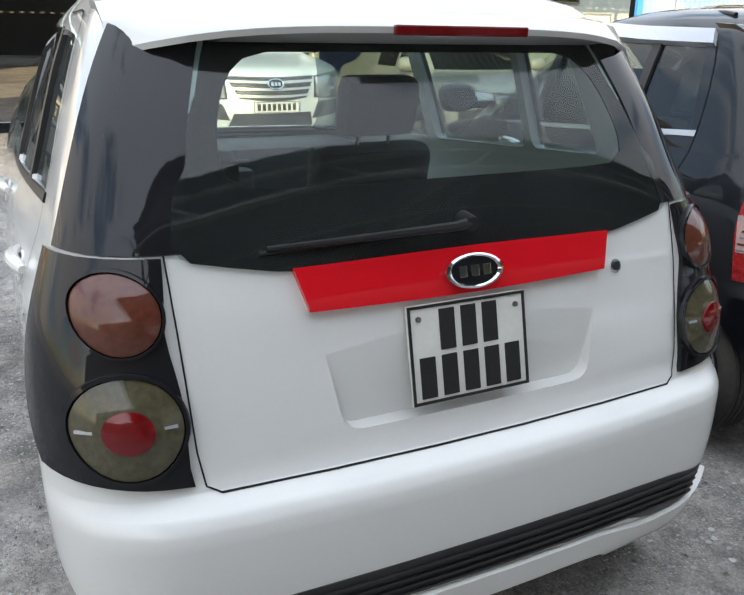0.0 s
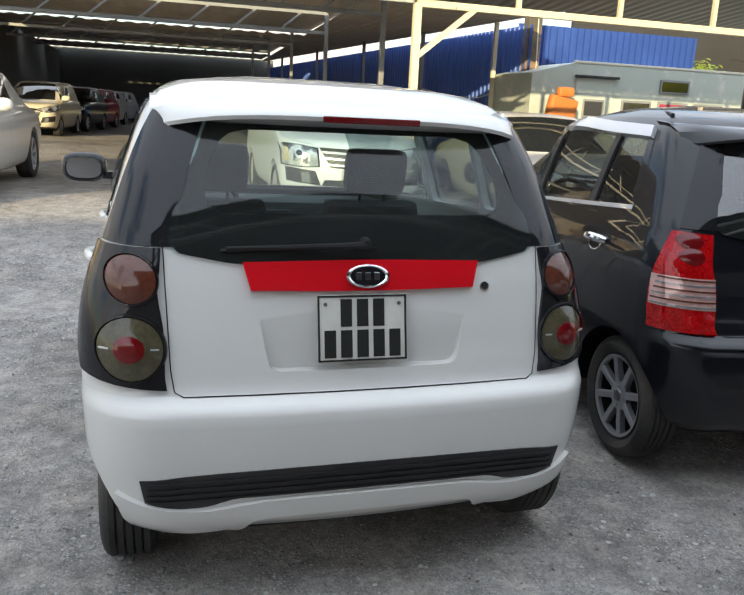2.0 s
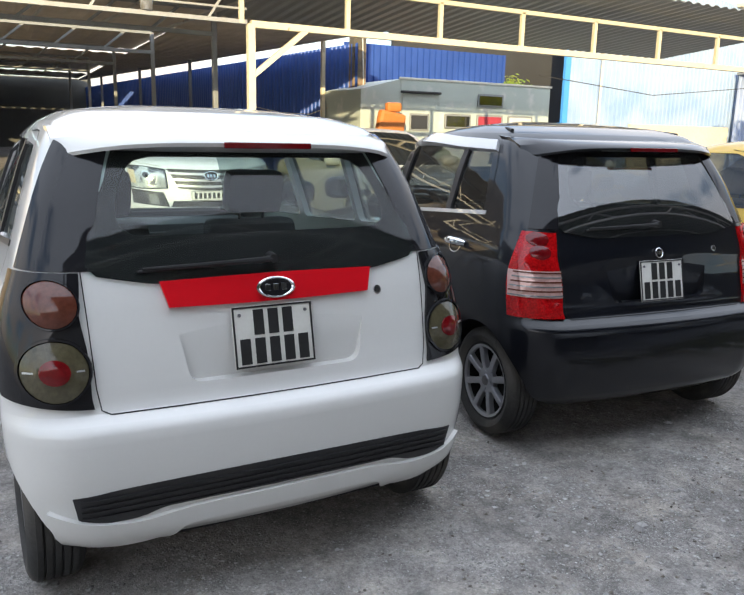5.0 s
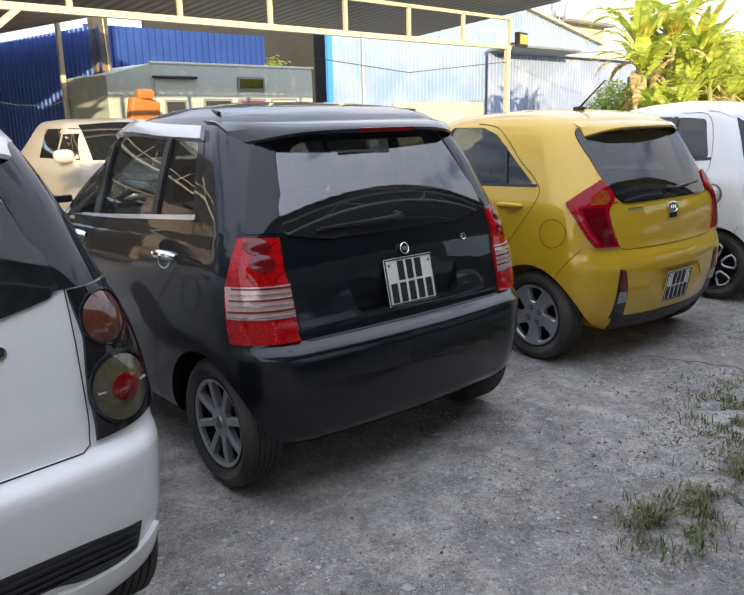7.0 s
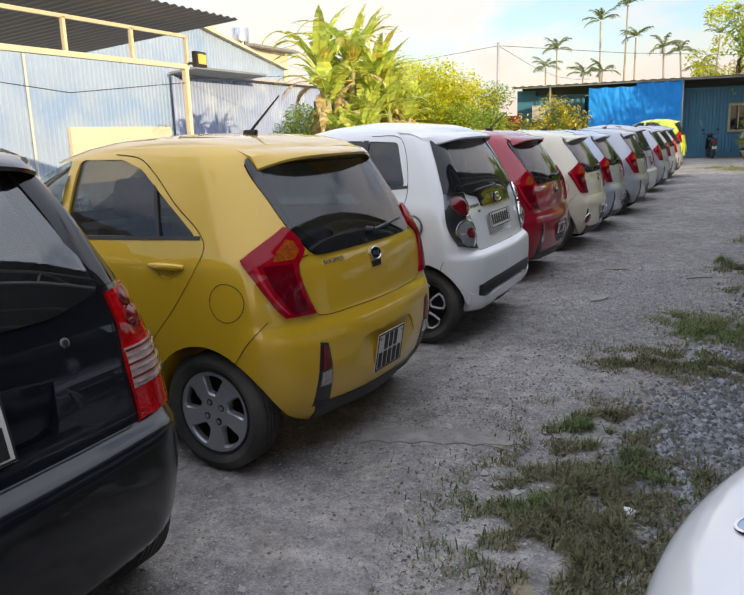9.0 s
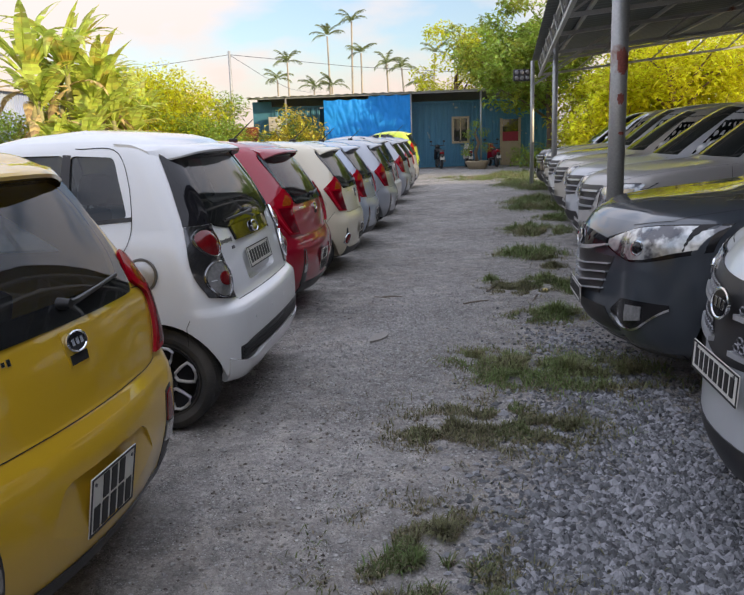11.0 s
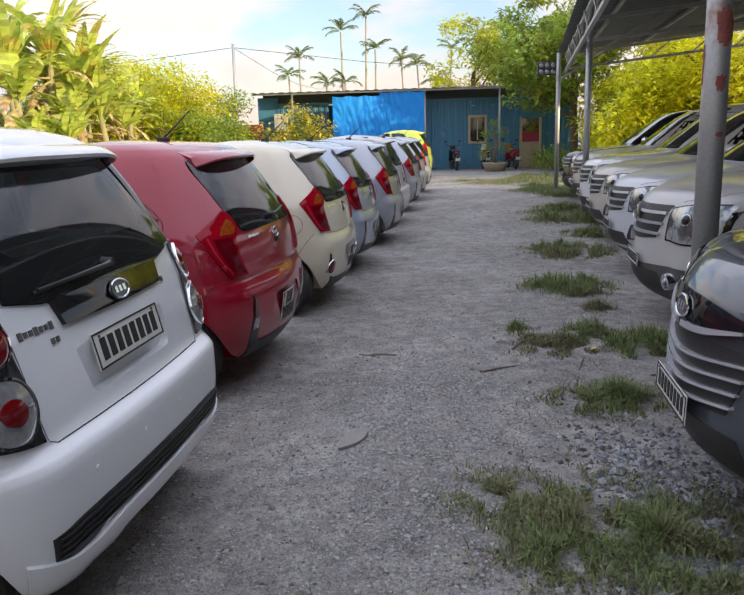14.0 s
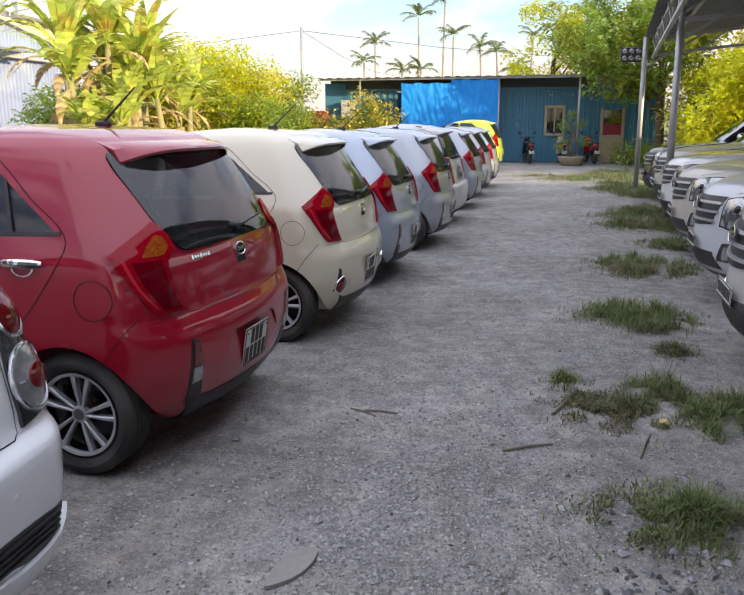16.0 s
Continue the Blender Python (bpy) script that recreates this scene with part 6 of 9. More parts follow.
        obj("grille_wing", shared((k, "gwing"), lambda: sh.patch([(-w * 0.45, hood * 0.735), (-w * 0.22, hood * 0.690), (0, hood * 0.675), (w * 0.22, hood * 0.690), (w * 0.45, hood * 0.735)], [(-w * 0.45, hood * 0.765), (-w * 0.22, hood * 0.785), (0, hood * 0.79), (w * 0.22, hood * 0.785), (w * 0.45, hood * 0.765)], chart="f", off=0.020, nx=16, ny=3, rim=0.022), True), M_GLOSSBLACK, g, "black recess under the bonnet edge")
        for q in (-1, 1):
            obj("chrome_wing", shared((k, "cwing", q), lambda: sh.patch([(q * w * 0.03, hood * 0.672), (q * w * 0.22, hood * 0.684), (q * w * 0.46, hood * 0.728)], [(q * w * 0.03, hood * 0.692), (q * w * 0.22, hood * 0.706), (q * w * 0.46, hood * 0.738)], chart="f", off=0.030, nx=12, ny=2, rim=0.020), True), M_VISOR, g)
    else:
        for j in range(2):
            z = hood * (0.615 + 0.10 * j)
            for side in (-1, 1):
                obj("grille_frame", shared((k, "gf", j, side), lambda: sh.patch([(side * w * 0.10, z), (side * w * 0.47, z + 0.012)], [(side * w * 0.10, z + 0.018), (side * w * 0.47, z + 0.030)], chart="f", off=0.024, nx=8, ny=1, rim=0.026), True), M_ALLOY, g)

                def mesh_holes():
                    bm = bmesh.new()
                    for i in range(9):
                        for q in range(2):
                            x = side * (w * 0.13 + i * w * 0.04 + q * w * 0.02)
                            zz = z + 0.036 + q * 0.026
                            m = skin_frame(sh, x, zz, 0.010, True)
                            ring = [m @ Vector((0.019 * math.cos(a), 0, 0.012 * math.sin(a))) for a in [t * math.pi / 3 for t in range(7)]]
                            bm_tube(bm, ring, 0.0035, 4, False)
                    return bm
                obj("grille_mesh", shared((k, "gm", j, side), mesh_holes), M_GUNMETAL, g)
    badge(car, skin_frame(sh, 0.0, hood * (0.735 if grille == "curved" else 0.74), 0.022 if grille == "curved" else 0.030, True), 0.085, 0.055 if grille != "curved" else 0.045, p_body if grille == "curved" else None)
    if fog == "tube":
        obj("bumper_cladding", shared((k, "clad"), lambda: sh.patch([(-w * 0.985, 0.30), (-w * 0.6, 0.275), (0, 0.27), (w * 0.6, 0.275), (w * 0.985, 0.30)], [(-w * 0.985, 0.54), (-w * 0.62, 0.53), (0, 0.50), (w * 0.62, 0.53), (w * 0.985, 0.54)], chart="f", off=0.012, nx=30, ny=6, rim=0.02), True), M_CLADDING, car, "dark grey plastic lower bumper")
    obj("lower_grille", shared((k, "lg"), lambda: sh.patch([(-w * 0.52, 0.33), (w * 0.52, 0.33)], [(-w * 0.46, 0.47), (w * 0.46, 0.47)], chart="f", off=0.016 if fog == "tube" else 0.004, nx=14, ny=3), True), M_PLASTIC, car)
    obj("skirt", shared((k, "skirt"), lambda: sh.patch([(-w * 0.86, 0.245), (0, 0.245), (w * 0.86, 0.245)], [(-w * 0.88, 0.275), (0, 0.285), (w * 0.88, 0.275)], chart="f", off=0.006, nx=20, ny=2), True), lower or M_PLASTIC, car)
    if plate_kind:
        pw, ph = (0.47, 0.11)
        plate(car, skin_frame(sh, 0.0, plate_z or (0.50 if grille == "curved" else 0.53), 0.022 if grille == "curved" else 0.02, True), pw, ph, rows=1)
    return car


# ---- ground ----
M_DIRT = mat("packed_dirt", (0.254, 0.238, 0.222), rough=0.95, vary=0.40, scale=2.2, fine=110, bump=0.4, bscale=90, second=((0.345, 0.325, 0.306), 0.46, 0.60, 0.8), dirt=0.6)


def roughen(m, scale, strength, distance):
    """A second, coarser relief under the fine one."""
    n, l = m.node_tree.nodes, m.node_tree.links
    fine = [k for k in n if k.bl_idname == "ShaderNodeBump"][0]
    tc = [k for k in n if k.bl_idname == "ShaderNodeTexCoord"][0]
    nz, bp = n.new("ShaderNodeTexNoise"), n.new("ShaderNodeBump")
    nz.inputs["Scale"].default_value, nz.inputs["Detail"].default_value = scale, 6
    bp.inputs["Strength"].default_value, bp.inputs["Distance"].default_value = strength, distance
    l.new(tc.outputs["Object"], nz.inputs["Vector"])
    l.new(nz.outputs["Fac"], bp.inputs["Height"])
    l.new(bp.outputs["Normal"], fine.inputs["Normal"])
    b = n["Principled BSDF"]
    base = b.inputs["Base Color"].links[0].from_socket
    sp, mr, mx = n.new("ShaderNodeTexNoise"), n.new("ShaderNodeMapRange"), n.new("ShaderNodeMixRGB")
    sp.inputs["Scale"].default_value, sp.inputs["Detail"].default_value, sp.inputs["Roughness"].default_value = 42.0, 12, 0.9
    mr.inputs["From Min"].default_value, mr.inputs["From Max"].default_value = 0.36, 0.64
    mr.inputs["To Min"].default_value, mr.inputs["To Max"].default_value = 0.42, 1.46
    mx.blend_type = "MULTIPLY"
    mx.inputs[0].default_value = 1.0
    l.new(tc.outputs["Object"], sp.inputs["Vector"])
    l.new(sp.outputs["Fac"], mr.inputs["Value"])
    l.new(base, mx.inputs[1])
    l.new(mr.outputs["Result"], mx.inputs[2])
    md, m2, mz = n.new("ShaderNodeTexNoise"), n.new("ShaderNodeMapRange"), n.new("ShaderNodeMixRGB")
    md.inputs["Scale"].default_value, md.inputs["Detail"].default_value, md.inputs["Roughness"].default_value = 7.0, 7, 0.65
    m2.inputs["From Min"].default_value, m2.inputs["From Max"].default_value = 0.35, 0.65
    m2.inputs["To Min"].default_value, m2.inputs["To Max"].default_value = 0.60, 1.22
    mz.blend_type = "MULTIPLY"
    mz.inputs[0].default_value = 1.0
    l.new(tc.outputs["Object"], md.inputs["Vector"])
    l.new(md.outputs["Fac"], m2.inputs["Value"])
    l.new(mx.outputs[0], mz.inputs[1])
    l.new(m2.outputs["Result"], mz.inputs[2])
    col, last = mz.outputs[0], fine
    # trodden-in stones and grit at two sizes, each with its own tone
    for size, share, lo, hi, patch, rise in ((30.0, 0.66, 0.16, 0.52, 1.1, 0.012), (75.0, 0.42, 0.09, 0.58, 2.3, 0.008), (170.0, 0.30, 0.07, 0.56, 3.1, 0.004)):
        vo, sep, edge, pick, tone, pn, pm, m1, m2, cm, mx2 = (n.new("ShaderNode" + q) for q in ("TexVoronoi", "SeparateColor", "MapRange", "MapRange", "MapRange", "TexNoise", "MapRange", "Math", "Math", "CombineColor", "MixRGB"))
        vo.inputs["Scale"].default_value = size
        l.new(tc.outputs["Object"], vo.inputs["Vector"])
        l.new(vo.outputs["Color"], sep.inputs[0])
        l.new(vo.outputs["Distance"], edge.inputs["Value"])
        edge.inputs["From Min"].default_value, edge.inputs["From Max"].default_value = 0.42, 0.26
        l.new(sep.outputs[0], pick.inputs["Value"])
        pick.inputs["From Min"].default_value, pick.inputs["From Max"].default_value = share, share + 0.04
        l.new(sep.outputs[1], tone.inputs["Value"])
        tone.inputs["To Min"].default_value, tone.inputs["To Max"].default_value = lo, hi
        pn.inputs["Scale"].default_value, pn.inputs["Detail"].default_value = patch, 4
        l.new(tc.outputs["Object"], pn.inputs["Vector"])
        l.new(pn.outputs["Fac"], pm.inputs["Value"])
        pm.inputs["From Min"].default_value, pm.inputs["From Max"].default_value = 0.40, 0.60
        m1.operation = m2.operation = "MULTIPLY"
        l.new(edge.outputs[0], m1.inputs[0])
        l.new(pick.outputs[0], m1.inputs[1])
        l.new(m1.outputs[0], m2.inputs[0])
        l.new(pm.outputs[0], m2.inputs[1])
        for q, gain in zip(cm.inputs, (1.0, 0.97, 0.94)):
            gn = n.new("ShaderNodeMath")
            gn.operation = "MULTIPLY"
            gn.inputs[1].default_value = gain
            l.new(tone.outputs[0], gn.inputs[0])
            l.new(gn.outputs[0], q)
        l.new(m2.outputs[0], mx2.inputs[0])
        l.new(col, mx2.inputs[1])
        l.new(cm.outputs[0], mx2.inputs[2])
        col = mx2.outputs[0]
        bs = n.new("ShaderNodeBump")
        bs.inputs["Strength"].default_value, bs.inputs["Distance"].default_value = 0.8, rise
        l.new(m2.outputs[0], bs.inputs["Height"])
        l.new(last.outputs["Normal"], bs.inputs["Normal"])
        last = bs
    l.new(last.outputs["Normal"], b.inputs["Normal"])
    l.new(col, b.inputs["Base Color"])


roughen(M_DIRT, 5.0, 0.7, 0.06)
M_STONE = mat("gravel_stone", (0.235, 0.238, 0.250), rough=0.9, vary=0.2, scale=20, fine=120, isl=0.5)
# dark stones stand for the shaded gaps between the light ones
M_DARKSTONE = mat("gap_dark_stone", (0.105, 0.107, 0.113), rough=0.9, vary=0.2, scale=20, fine=120, isl=0.4)
M_LANESTONE = mat("lane_stone", (0.325, 0.315, 0.305), rough=0.9, vary=0.2, scale=20, fine=120, isl=0.32)
M_GRASS = mat("grass_blade", (0.160, 0.205, 0.068), rough=0.7, vary=0.15, scale=2, isl=0.5, second=((0.25, 0.22, 0.12), 0.50, 0.64, 1.6), transl=0.25)


def dip(x, y):
    """The shallow hollow in which the far part of the row stands."""
    lim = lambda v: max(0.0, min(1.0, v))
    return 0.068 * lim((x - 8) / 6) * lim((32.5 - x) / 4) * lim((y + 0.7) / 1.3) * lim((6.5 - y) / 2)


def hills(x, y):
    """The gentle unevenness of the yard."""
    n = 0.020 * noise.noise((x * 0.35, y * 0.35, 3.1)) + 0.007 * noise.noise((x * 1.7, y * 1.7, 9.2))
    rise = 0.35 * max(0.0, min(1.0, (y - 4.8) / 3.8)) * max(0.0, min(1.0, (9.0 - x) / 4.0))      # the yard climbs to the deep shed
    far = max(0.0, min(1.0, (abs(x - 8) - 30) / 20))
    return n * (1 - far) - 0.012 + rise - dip(x, y)


def build_ground():
    xs = sorted({-2500.0, -800.0, -250.0, -90.0, -50.0} | {-30 + k * 1.0 for k in range(26)} | {-4 + k * 0.14 for k in range(150)} | {17 + k * 0.8 for k in range(32)} | {43.0, 60.0, 120.0, 300.0, 900.0, 2500.0})
    ys = sorted({-2500.0, -800.0, -250.0, -90.0, -40.0} | {-20 + k * 1.0 for k in range(16)} | {-4 + k * 0.14 for k in range(62)} | {4.7 + k * 0.8 for k in range(30)} | {29.0, 40.0, 60.0, 120.0, 300.0, 900.0, 2500.0})
    vs = [(x, y, hills(x, y)) for y in ys for x in xs]
    n = len(xs)
    fs = [(j * n + i, j * n + i + 1, (j + 1) * n + i + 1, (j + 1) * n + i) for j in range(len(ys) - 1) for i in range(n - 1)]
    g = obj("ground", mesh_of("ground", vs, fs, True), M_DIRT)
    tagged(g, "grey-brown packed dirt yard with loose stones", "ground", kind="structure")


build_ground()

# ---- the row of hatchbacks ----
P_WHITE = paint("white", (0.68, 0.675, 0.65), dirt=0.06, haze=0.012)
P_WHITE2 = paint("pearl_white", (0.72, 0.73, 0.735), dirt=0.05, haze=0.012)
P_BLACK = paint("black", (0.005, 0.006, 0.009), dirt=0.0, rough=0.3, ior=1.42, haze=0.008)
P_YELLOW = paint("yellow", (0.60, 0.37, 0.020), metal=0.1, dirt=0.03, ior=1.6, haze=0.012)
P_RED = paint("red", (0.31, 0.004, 0.020), metal=0.0, dirt=0.0, ior=1.55, haze=0.012)
P_CREAM = paint("cream", (0.68, 0.62, 0.47), dirt=0.06)
P_SILVERBLUE = paint("silver_blue", (0.37, 0.42, 0.50), metal=0.3, dirt=0.05)
P_SILVER = paint("silver", (0.60, 0.62, 0.65), metal=0.3, dirt=0.05, ior=1.45, coat=0.6, haze=0.10)
P_ROWSILVER = paint("row_silver", (0.40, 0.42, 0.455), metal=0.35, dirt=0.05, ior=1.5, coat=0.9, haze=0.04)
P_LIME = paint("lime", (0.42, 0.56, 0.05), dirt=0.05)
P_DARK = paint("graphite", (0.072, 0.084, 0.100), metal=0.3, dirt=0.03, ior=1.6, coat=1.0, haze=0.02)
P_BEIGE = paint("beige_silver", (0.54, 0.50, 0.43), metal=0.15, rough=0.45, dirt=0.08, ior=1.45, coat=0.6, haze=0.05)
P_GREYSILVER = paint("grey_silver", (0.52, 0.50, 0.48), metal=0.15, rough=0.45, dirt=0.06, ior=1.45, coat=0.6, haze=0.05)
P_DUSTSILVER = paint("dusty_silver", (0.60, 0.61, 0.63), metal=0.15, rough=0.45, dirt=0.08, ior=1.45, coat=0.6, haze=0.05)
ROW = "small hatchbacks parked side by side"


def park(x, y_axle, axle, yaw):
    """A pose that sets the rear axle's middle at (x, y)."""
    return pose(x, y_axle, -dip(x, y_axle), 0, 0, yaw) @ pose(0, -axle, 0)


old_hatch("hatchback", "white small hatchback with red tailgate strip and smoked lamps", ROW, park(0.81, 1.56, 0.47, 0.7), P_WHITE, "smoked", glass_m=G_REAR, side_glass=G_TINT, strip=M_REDTRIM, kit=True)
old_hatch("hatchback", "glossy black small hatchback with red and clear tail lamps", ROW, park(3.02, 1.87, 0.47, -4), P_BLACK, "striped", "eight", M_COVER, glass_m=G_MIRRORED)
new_hatch("hatchback", "yellow small hatchback with grey wheel covers", ROW, park(5.37, 1.83, 0.53, -6), P_YELLOW, "cover5", M_COVER)
old_hatch("hatchback", "white small hatchback with clear round tail lamps", ROW, park(7.71, 1.66, 0.47, -3), P_WHITE2, "clear", "ring5", M_GLOSSBLACK, long_plate=True, kit=True, strip=M_GLOSSBLACK)
new_hatch("hatchback", "deep red small hatchback with machined alloy wheels", ROW, park(10.17, 1.74, 0.53, -5), P_RED, "twist", M_ALLOY, chrome=True)
new_hatch("hatchback", "cream small hatchback with round rear fog lamps", ROW, park(12.47, 1.56, 0.53, -4), P_CREAM, "twist", M_ALLOY, round_fog=True)
new_hatch("hatchback", "silver-blue small hatchback with dark red lamps", ROW, park(14.6, 1.47, 0.53, -4), P_SILVERBLUE)
new_hatch("hatchback", "silver small hatchback beside the silver-blue one", ROW, park(16.9, 1.24, 0.53, -4), P_ROWSILVER)
old_hatch("hatchback", "grey upright small hatchback with dark glass", ROW, park(19.3, 1.16, 0.47, -4), P_GREYSILVER, "striped", "eight", M_ALLOY)
new_hatch("hatchback", "pale silver small hatchback with orange-red lamps", ROW, park(21.8, 1.03, 0.53, -4), P_ROWSILVER)
new_hatch("hatchback", "grey small hatchback far down the row", ROW, park(24.3, 0.93, 0.53, -4), P_GREYSILVER)
new_hatch("hatchback", "dusty silver small hatchback far down the row", ROW, park(26.9, 0.83, 0.53, -4), P_ROWSILVER)
new_hatch("hatchback", "lime green small hatchback at the far end of the row", ROW, park(33.2, 0.80, 0.53, -6) @ Matrix.Diagonal((1.0, 1.0, 1.10, 1)), P_LIME)

# ---- the cars under the metal canopy, noses to the lane ----


def nose(x, y, L, yaw):
    return pose(x, y, 0, 0, 0, yaw) @ pose(0, -L, 0)


big_car("sedan", "white saloon with a round bonnet emblem", nose(3.09, -0.025, 4.5, -6), P_WHITE2, 4.5, 1.80, 1.52, 1.0, 1.25, "plain", "slot", None, key="sedan", R=0.32, tail=0.8)
big_car("suv", "silver crossover with a mesh grille", nose(5.72, -0.70, 4.5, -3), P_SILVER, 4.5, 1.86, 1.85, 1.24, 1.1, "mesh", "slot", key="suvb", R=0.35, lower=P_SILVER, plate_z=0.68)
big_car("suv", "dark graphite crossover with curved chrome grille bars", nose(8.10, -0.72, 4.4, -4), P_DARK, 4.4, 1.86, 1.80, 1.15, 1.1, "curved", "almond", key="suvc", R=0.34)
big_car("suv", "grey-beige off-roader with square headlamps", nose(11.3, -1.37, 4.8, -5), P_GREYSILVER, 4.8, 1.86, 1.9, 1.18, 1.2, "bars", "tube", key="suvt")
big_car("suv", "light silver people carrier with chrome grille", nose(13.6, -1.67, 4.6, -5), P_DUSTSILVER, 4.6, 1.84, 1.82, 1.14, 1.1, "bars", "slot", key="suv2")
big_car("suv", "beige-silver people carrier with chrome grille", nose(15.9, -1.92, 4.6, -5), P_BEIGE, 4.6, 1.84, 1.82, 1.14, 1.1, "bars", "slot", key="suv2")
big_car("suv", "white off-roader with dark headlamps", nose(18.0, -2.17, 4.8, -5), P_WHITE, 4.8, 1.86, 1.9, 1.18, 1.2, "bars", "slot", key="suv", head_mat=M_HOUSING)
big_car("pickup_truck", "silver-beige pickup truck with square lamps", nose(20.6, -2.52, 4.8, -5), P_BEIGE, 4.8, 1.86, 1.9, 1.18, 1.2, "bars", "tube", key="suvt")
big_car("suv", "dark blue-black off-roader with chrome mirrors", nose(23.0, -2.72, 4.8, -5), P_BLACK, 4.8, 1.86, 1.9, 1.18, 1.2, "bars", "tube", key="suvt", mirror_mat=M_CHROME)

# ---- cars beyond the row ----
FAR = "cars in the rows behind"
RISE = 0.335      # height of the yard before the deep shed
big_car("sedan", "silver hatchback nose to nose with the row", pose(2.4, 7.3, RISE * 0.8, 0, 0, 180) @ pose(0, -4.0, 0), P_DUSTSILVER, 4.0, 1.72, 1.55, 1.0, 1.0, "bars", "slot", key="hatchb", R=0.3, group=FAR)
big_car("sedan", "dusty gold saloon behind the black hatchback", pose(5.3, 6.9, 0.15, 0, 0, 176) @ pose(0, -4.5, 0), P_BEIGE, 4.5, 1.80, 1.46, 0.92, 1.15, "bars", "slot", key="sedan2", R=0.32, group=FAR, tail=0.8)
big_car("sedan", "cream-white saloon behind the yellow hatchback", pose(9.0, 7.2, 0, 0, 0, 178) @ pose(0, -4.5, 0), P_WHITE, 4.5, 1.80, 1.58, 1.0, 1.15, "bars", "slot", key="sedan4", R=0.32, group=FAR, tail=0.8)
big_car("sedan", "white saloon with slim headlamps in the open yard", pose(-2.55, 7.35, RISE, 0, 0, 178) @ pose(0, -4.6, 0), P_WHITE, 4.6, 1.82, 1.48, 0.95, 1.35, "curved", "slot", None, key="sedan3", R=0.34, group=FAR, tail=0.85)
big_car("sedan", "pale gold hatchback parked under the shed", pose(-3.45, 22.8, RISE, 0, 0, 174) @ pose(0, -4.0, 0), P_CREAM, 4.0, 1.72, 1.6, 1.02, 1.0, "curved", "slot", key="hatchc", R=0.3, group=FAR)
for fx, fy, fp, fl_ in ((-3.1, 27.0, P_BLACK, "black hatchback parked deep under the dark shed"), (-2.8, 30.0, P_RED, "dark red hatchback parked deep under the dark shed"), (-2.6, 34.5, P_WHITE, "white hatchback parked deep under the dark shed"), (-2.2, 38.5, P_SILVER, "silver hatchback parked deep under the dark shed")):
    big_car("sedan", fl_, pose(fx, fy, RISE, 0, 0, 170) @ pose(0, -4.0, 0), fp, 4.0, 1.72, 1.55, 1.0, 1.0, "curved", "slot", key="hatchc", R=0.3, group=FAR)

# ---- the open shed and its steelwork ----
M_STEEL = mat("galvanised_steel", (0.42, 0.42, 0.41), rough=0.5, metal=0.6, vary=0.15, scale=5, second=((0.22, 0.09, 0.05), 0.66, 0.72, 2.0))
M_CREAMSTEEL = mat("cream_painted_steel", (0.62, 0.56, 0.42), rough=0.6, vary=0.12, scale=3, second=((0.28, 0.17, 0.10), 0.68, 0.74, 4.0))
M_DARKSHEET = mat("dark_roof_sheet", (0.50, 0.45, 0.39), rough=0.7, metal=0.3, vary=0.25, scale=1.5)
M_GREYSHEET = mat("grey_roof_sheet", (0.26, 0.27, 0.27), rough=0.55, metal=0.4, vary=0.15, scale=1.2)
M_BLUE = mat("blue_sheet", (0.030, 0.085, 0.34), rough=0.45, metal=0.0, vary=0.15, scale=1.2, second=((0.035, 0.085, 0.34), 0.5, 0.7, 0.8))
M_BLUEFRONT = mat("bright_blue_sheet", (0.016, 0.050, 0.215), rough=0.5, vary=0.15, scale=1.2, second=((0.026, 0.070, 0.27), 0.5, 0.7, 0.8))
M_PALEBLUE = mat("pale_blue_sheet", (0.28, 0.36, 0.49), rough=0.5, vary=0.12, scale=0.7, second=((0.21, 0.31, 0.49), 0.50, 0.66, 0.55))
M_WING = mat("lilac_blue_sheet", (0.25, 0.31, 0.47), rough=0.5, vary=0.10, scale=0.7, second=((0.34, 0.40, 0.52), 0.50, 0.66, 0.55))
M_CONCRETE = mat("cream_render", (0.60, 0.50, 0.36), rough=0.9, vary=0.15, scale=0.8, fine=20, bump=0.2)
M_WHITEWALL = mat("off_white_wall", (0.55, 0.52, 0.46), rough=0.9, vary=0.12, scale=0.6, fine=20, bump=0.1)


def roof_sheet(name, corners, material, pitch=0.25, depth=0.03, label="", along="x"):
    """A corrugated roof on four corners (near left, near right, far right, far left); the ribs run from near to far."""
    a, b, c, d = [Vector(p) for p in corners]
    n = max(3, int((b - a).length / pitch))
    vs, fs = [], []
    for i in range(n * 4 + 1):
        t = i / (n * 4)
        o = depth if i % 4 in (1, 2) else 0.0
        for p, q in ((a, b), (d, c)):
            v = p.lerp(q, t)
            vs += [(v.x, v.y, v.z + o), (v.x, v.y, v.z + o + 0.006)]
    for i in range(n * 4):
        k, m = 4 * i, 4 * (i + 1)
        fs += [(k, k + 2, m + 2, m), (k + 1, m + 1, m + 3, k + 3), (k, m, m + 1, k + 1), (k + 2, k + 3, m + 3, m + 2)]
    r = obj(name, mesh_of(name, vs, fs), material)
    return tagged(r, label, "roof", kind="structure")


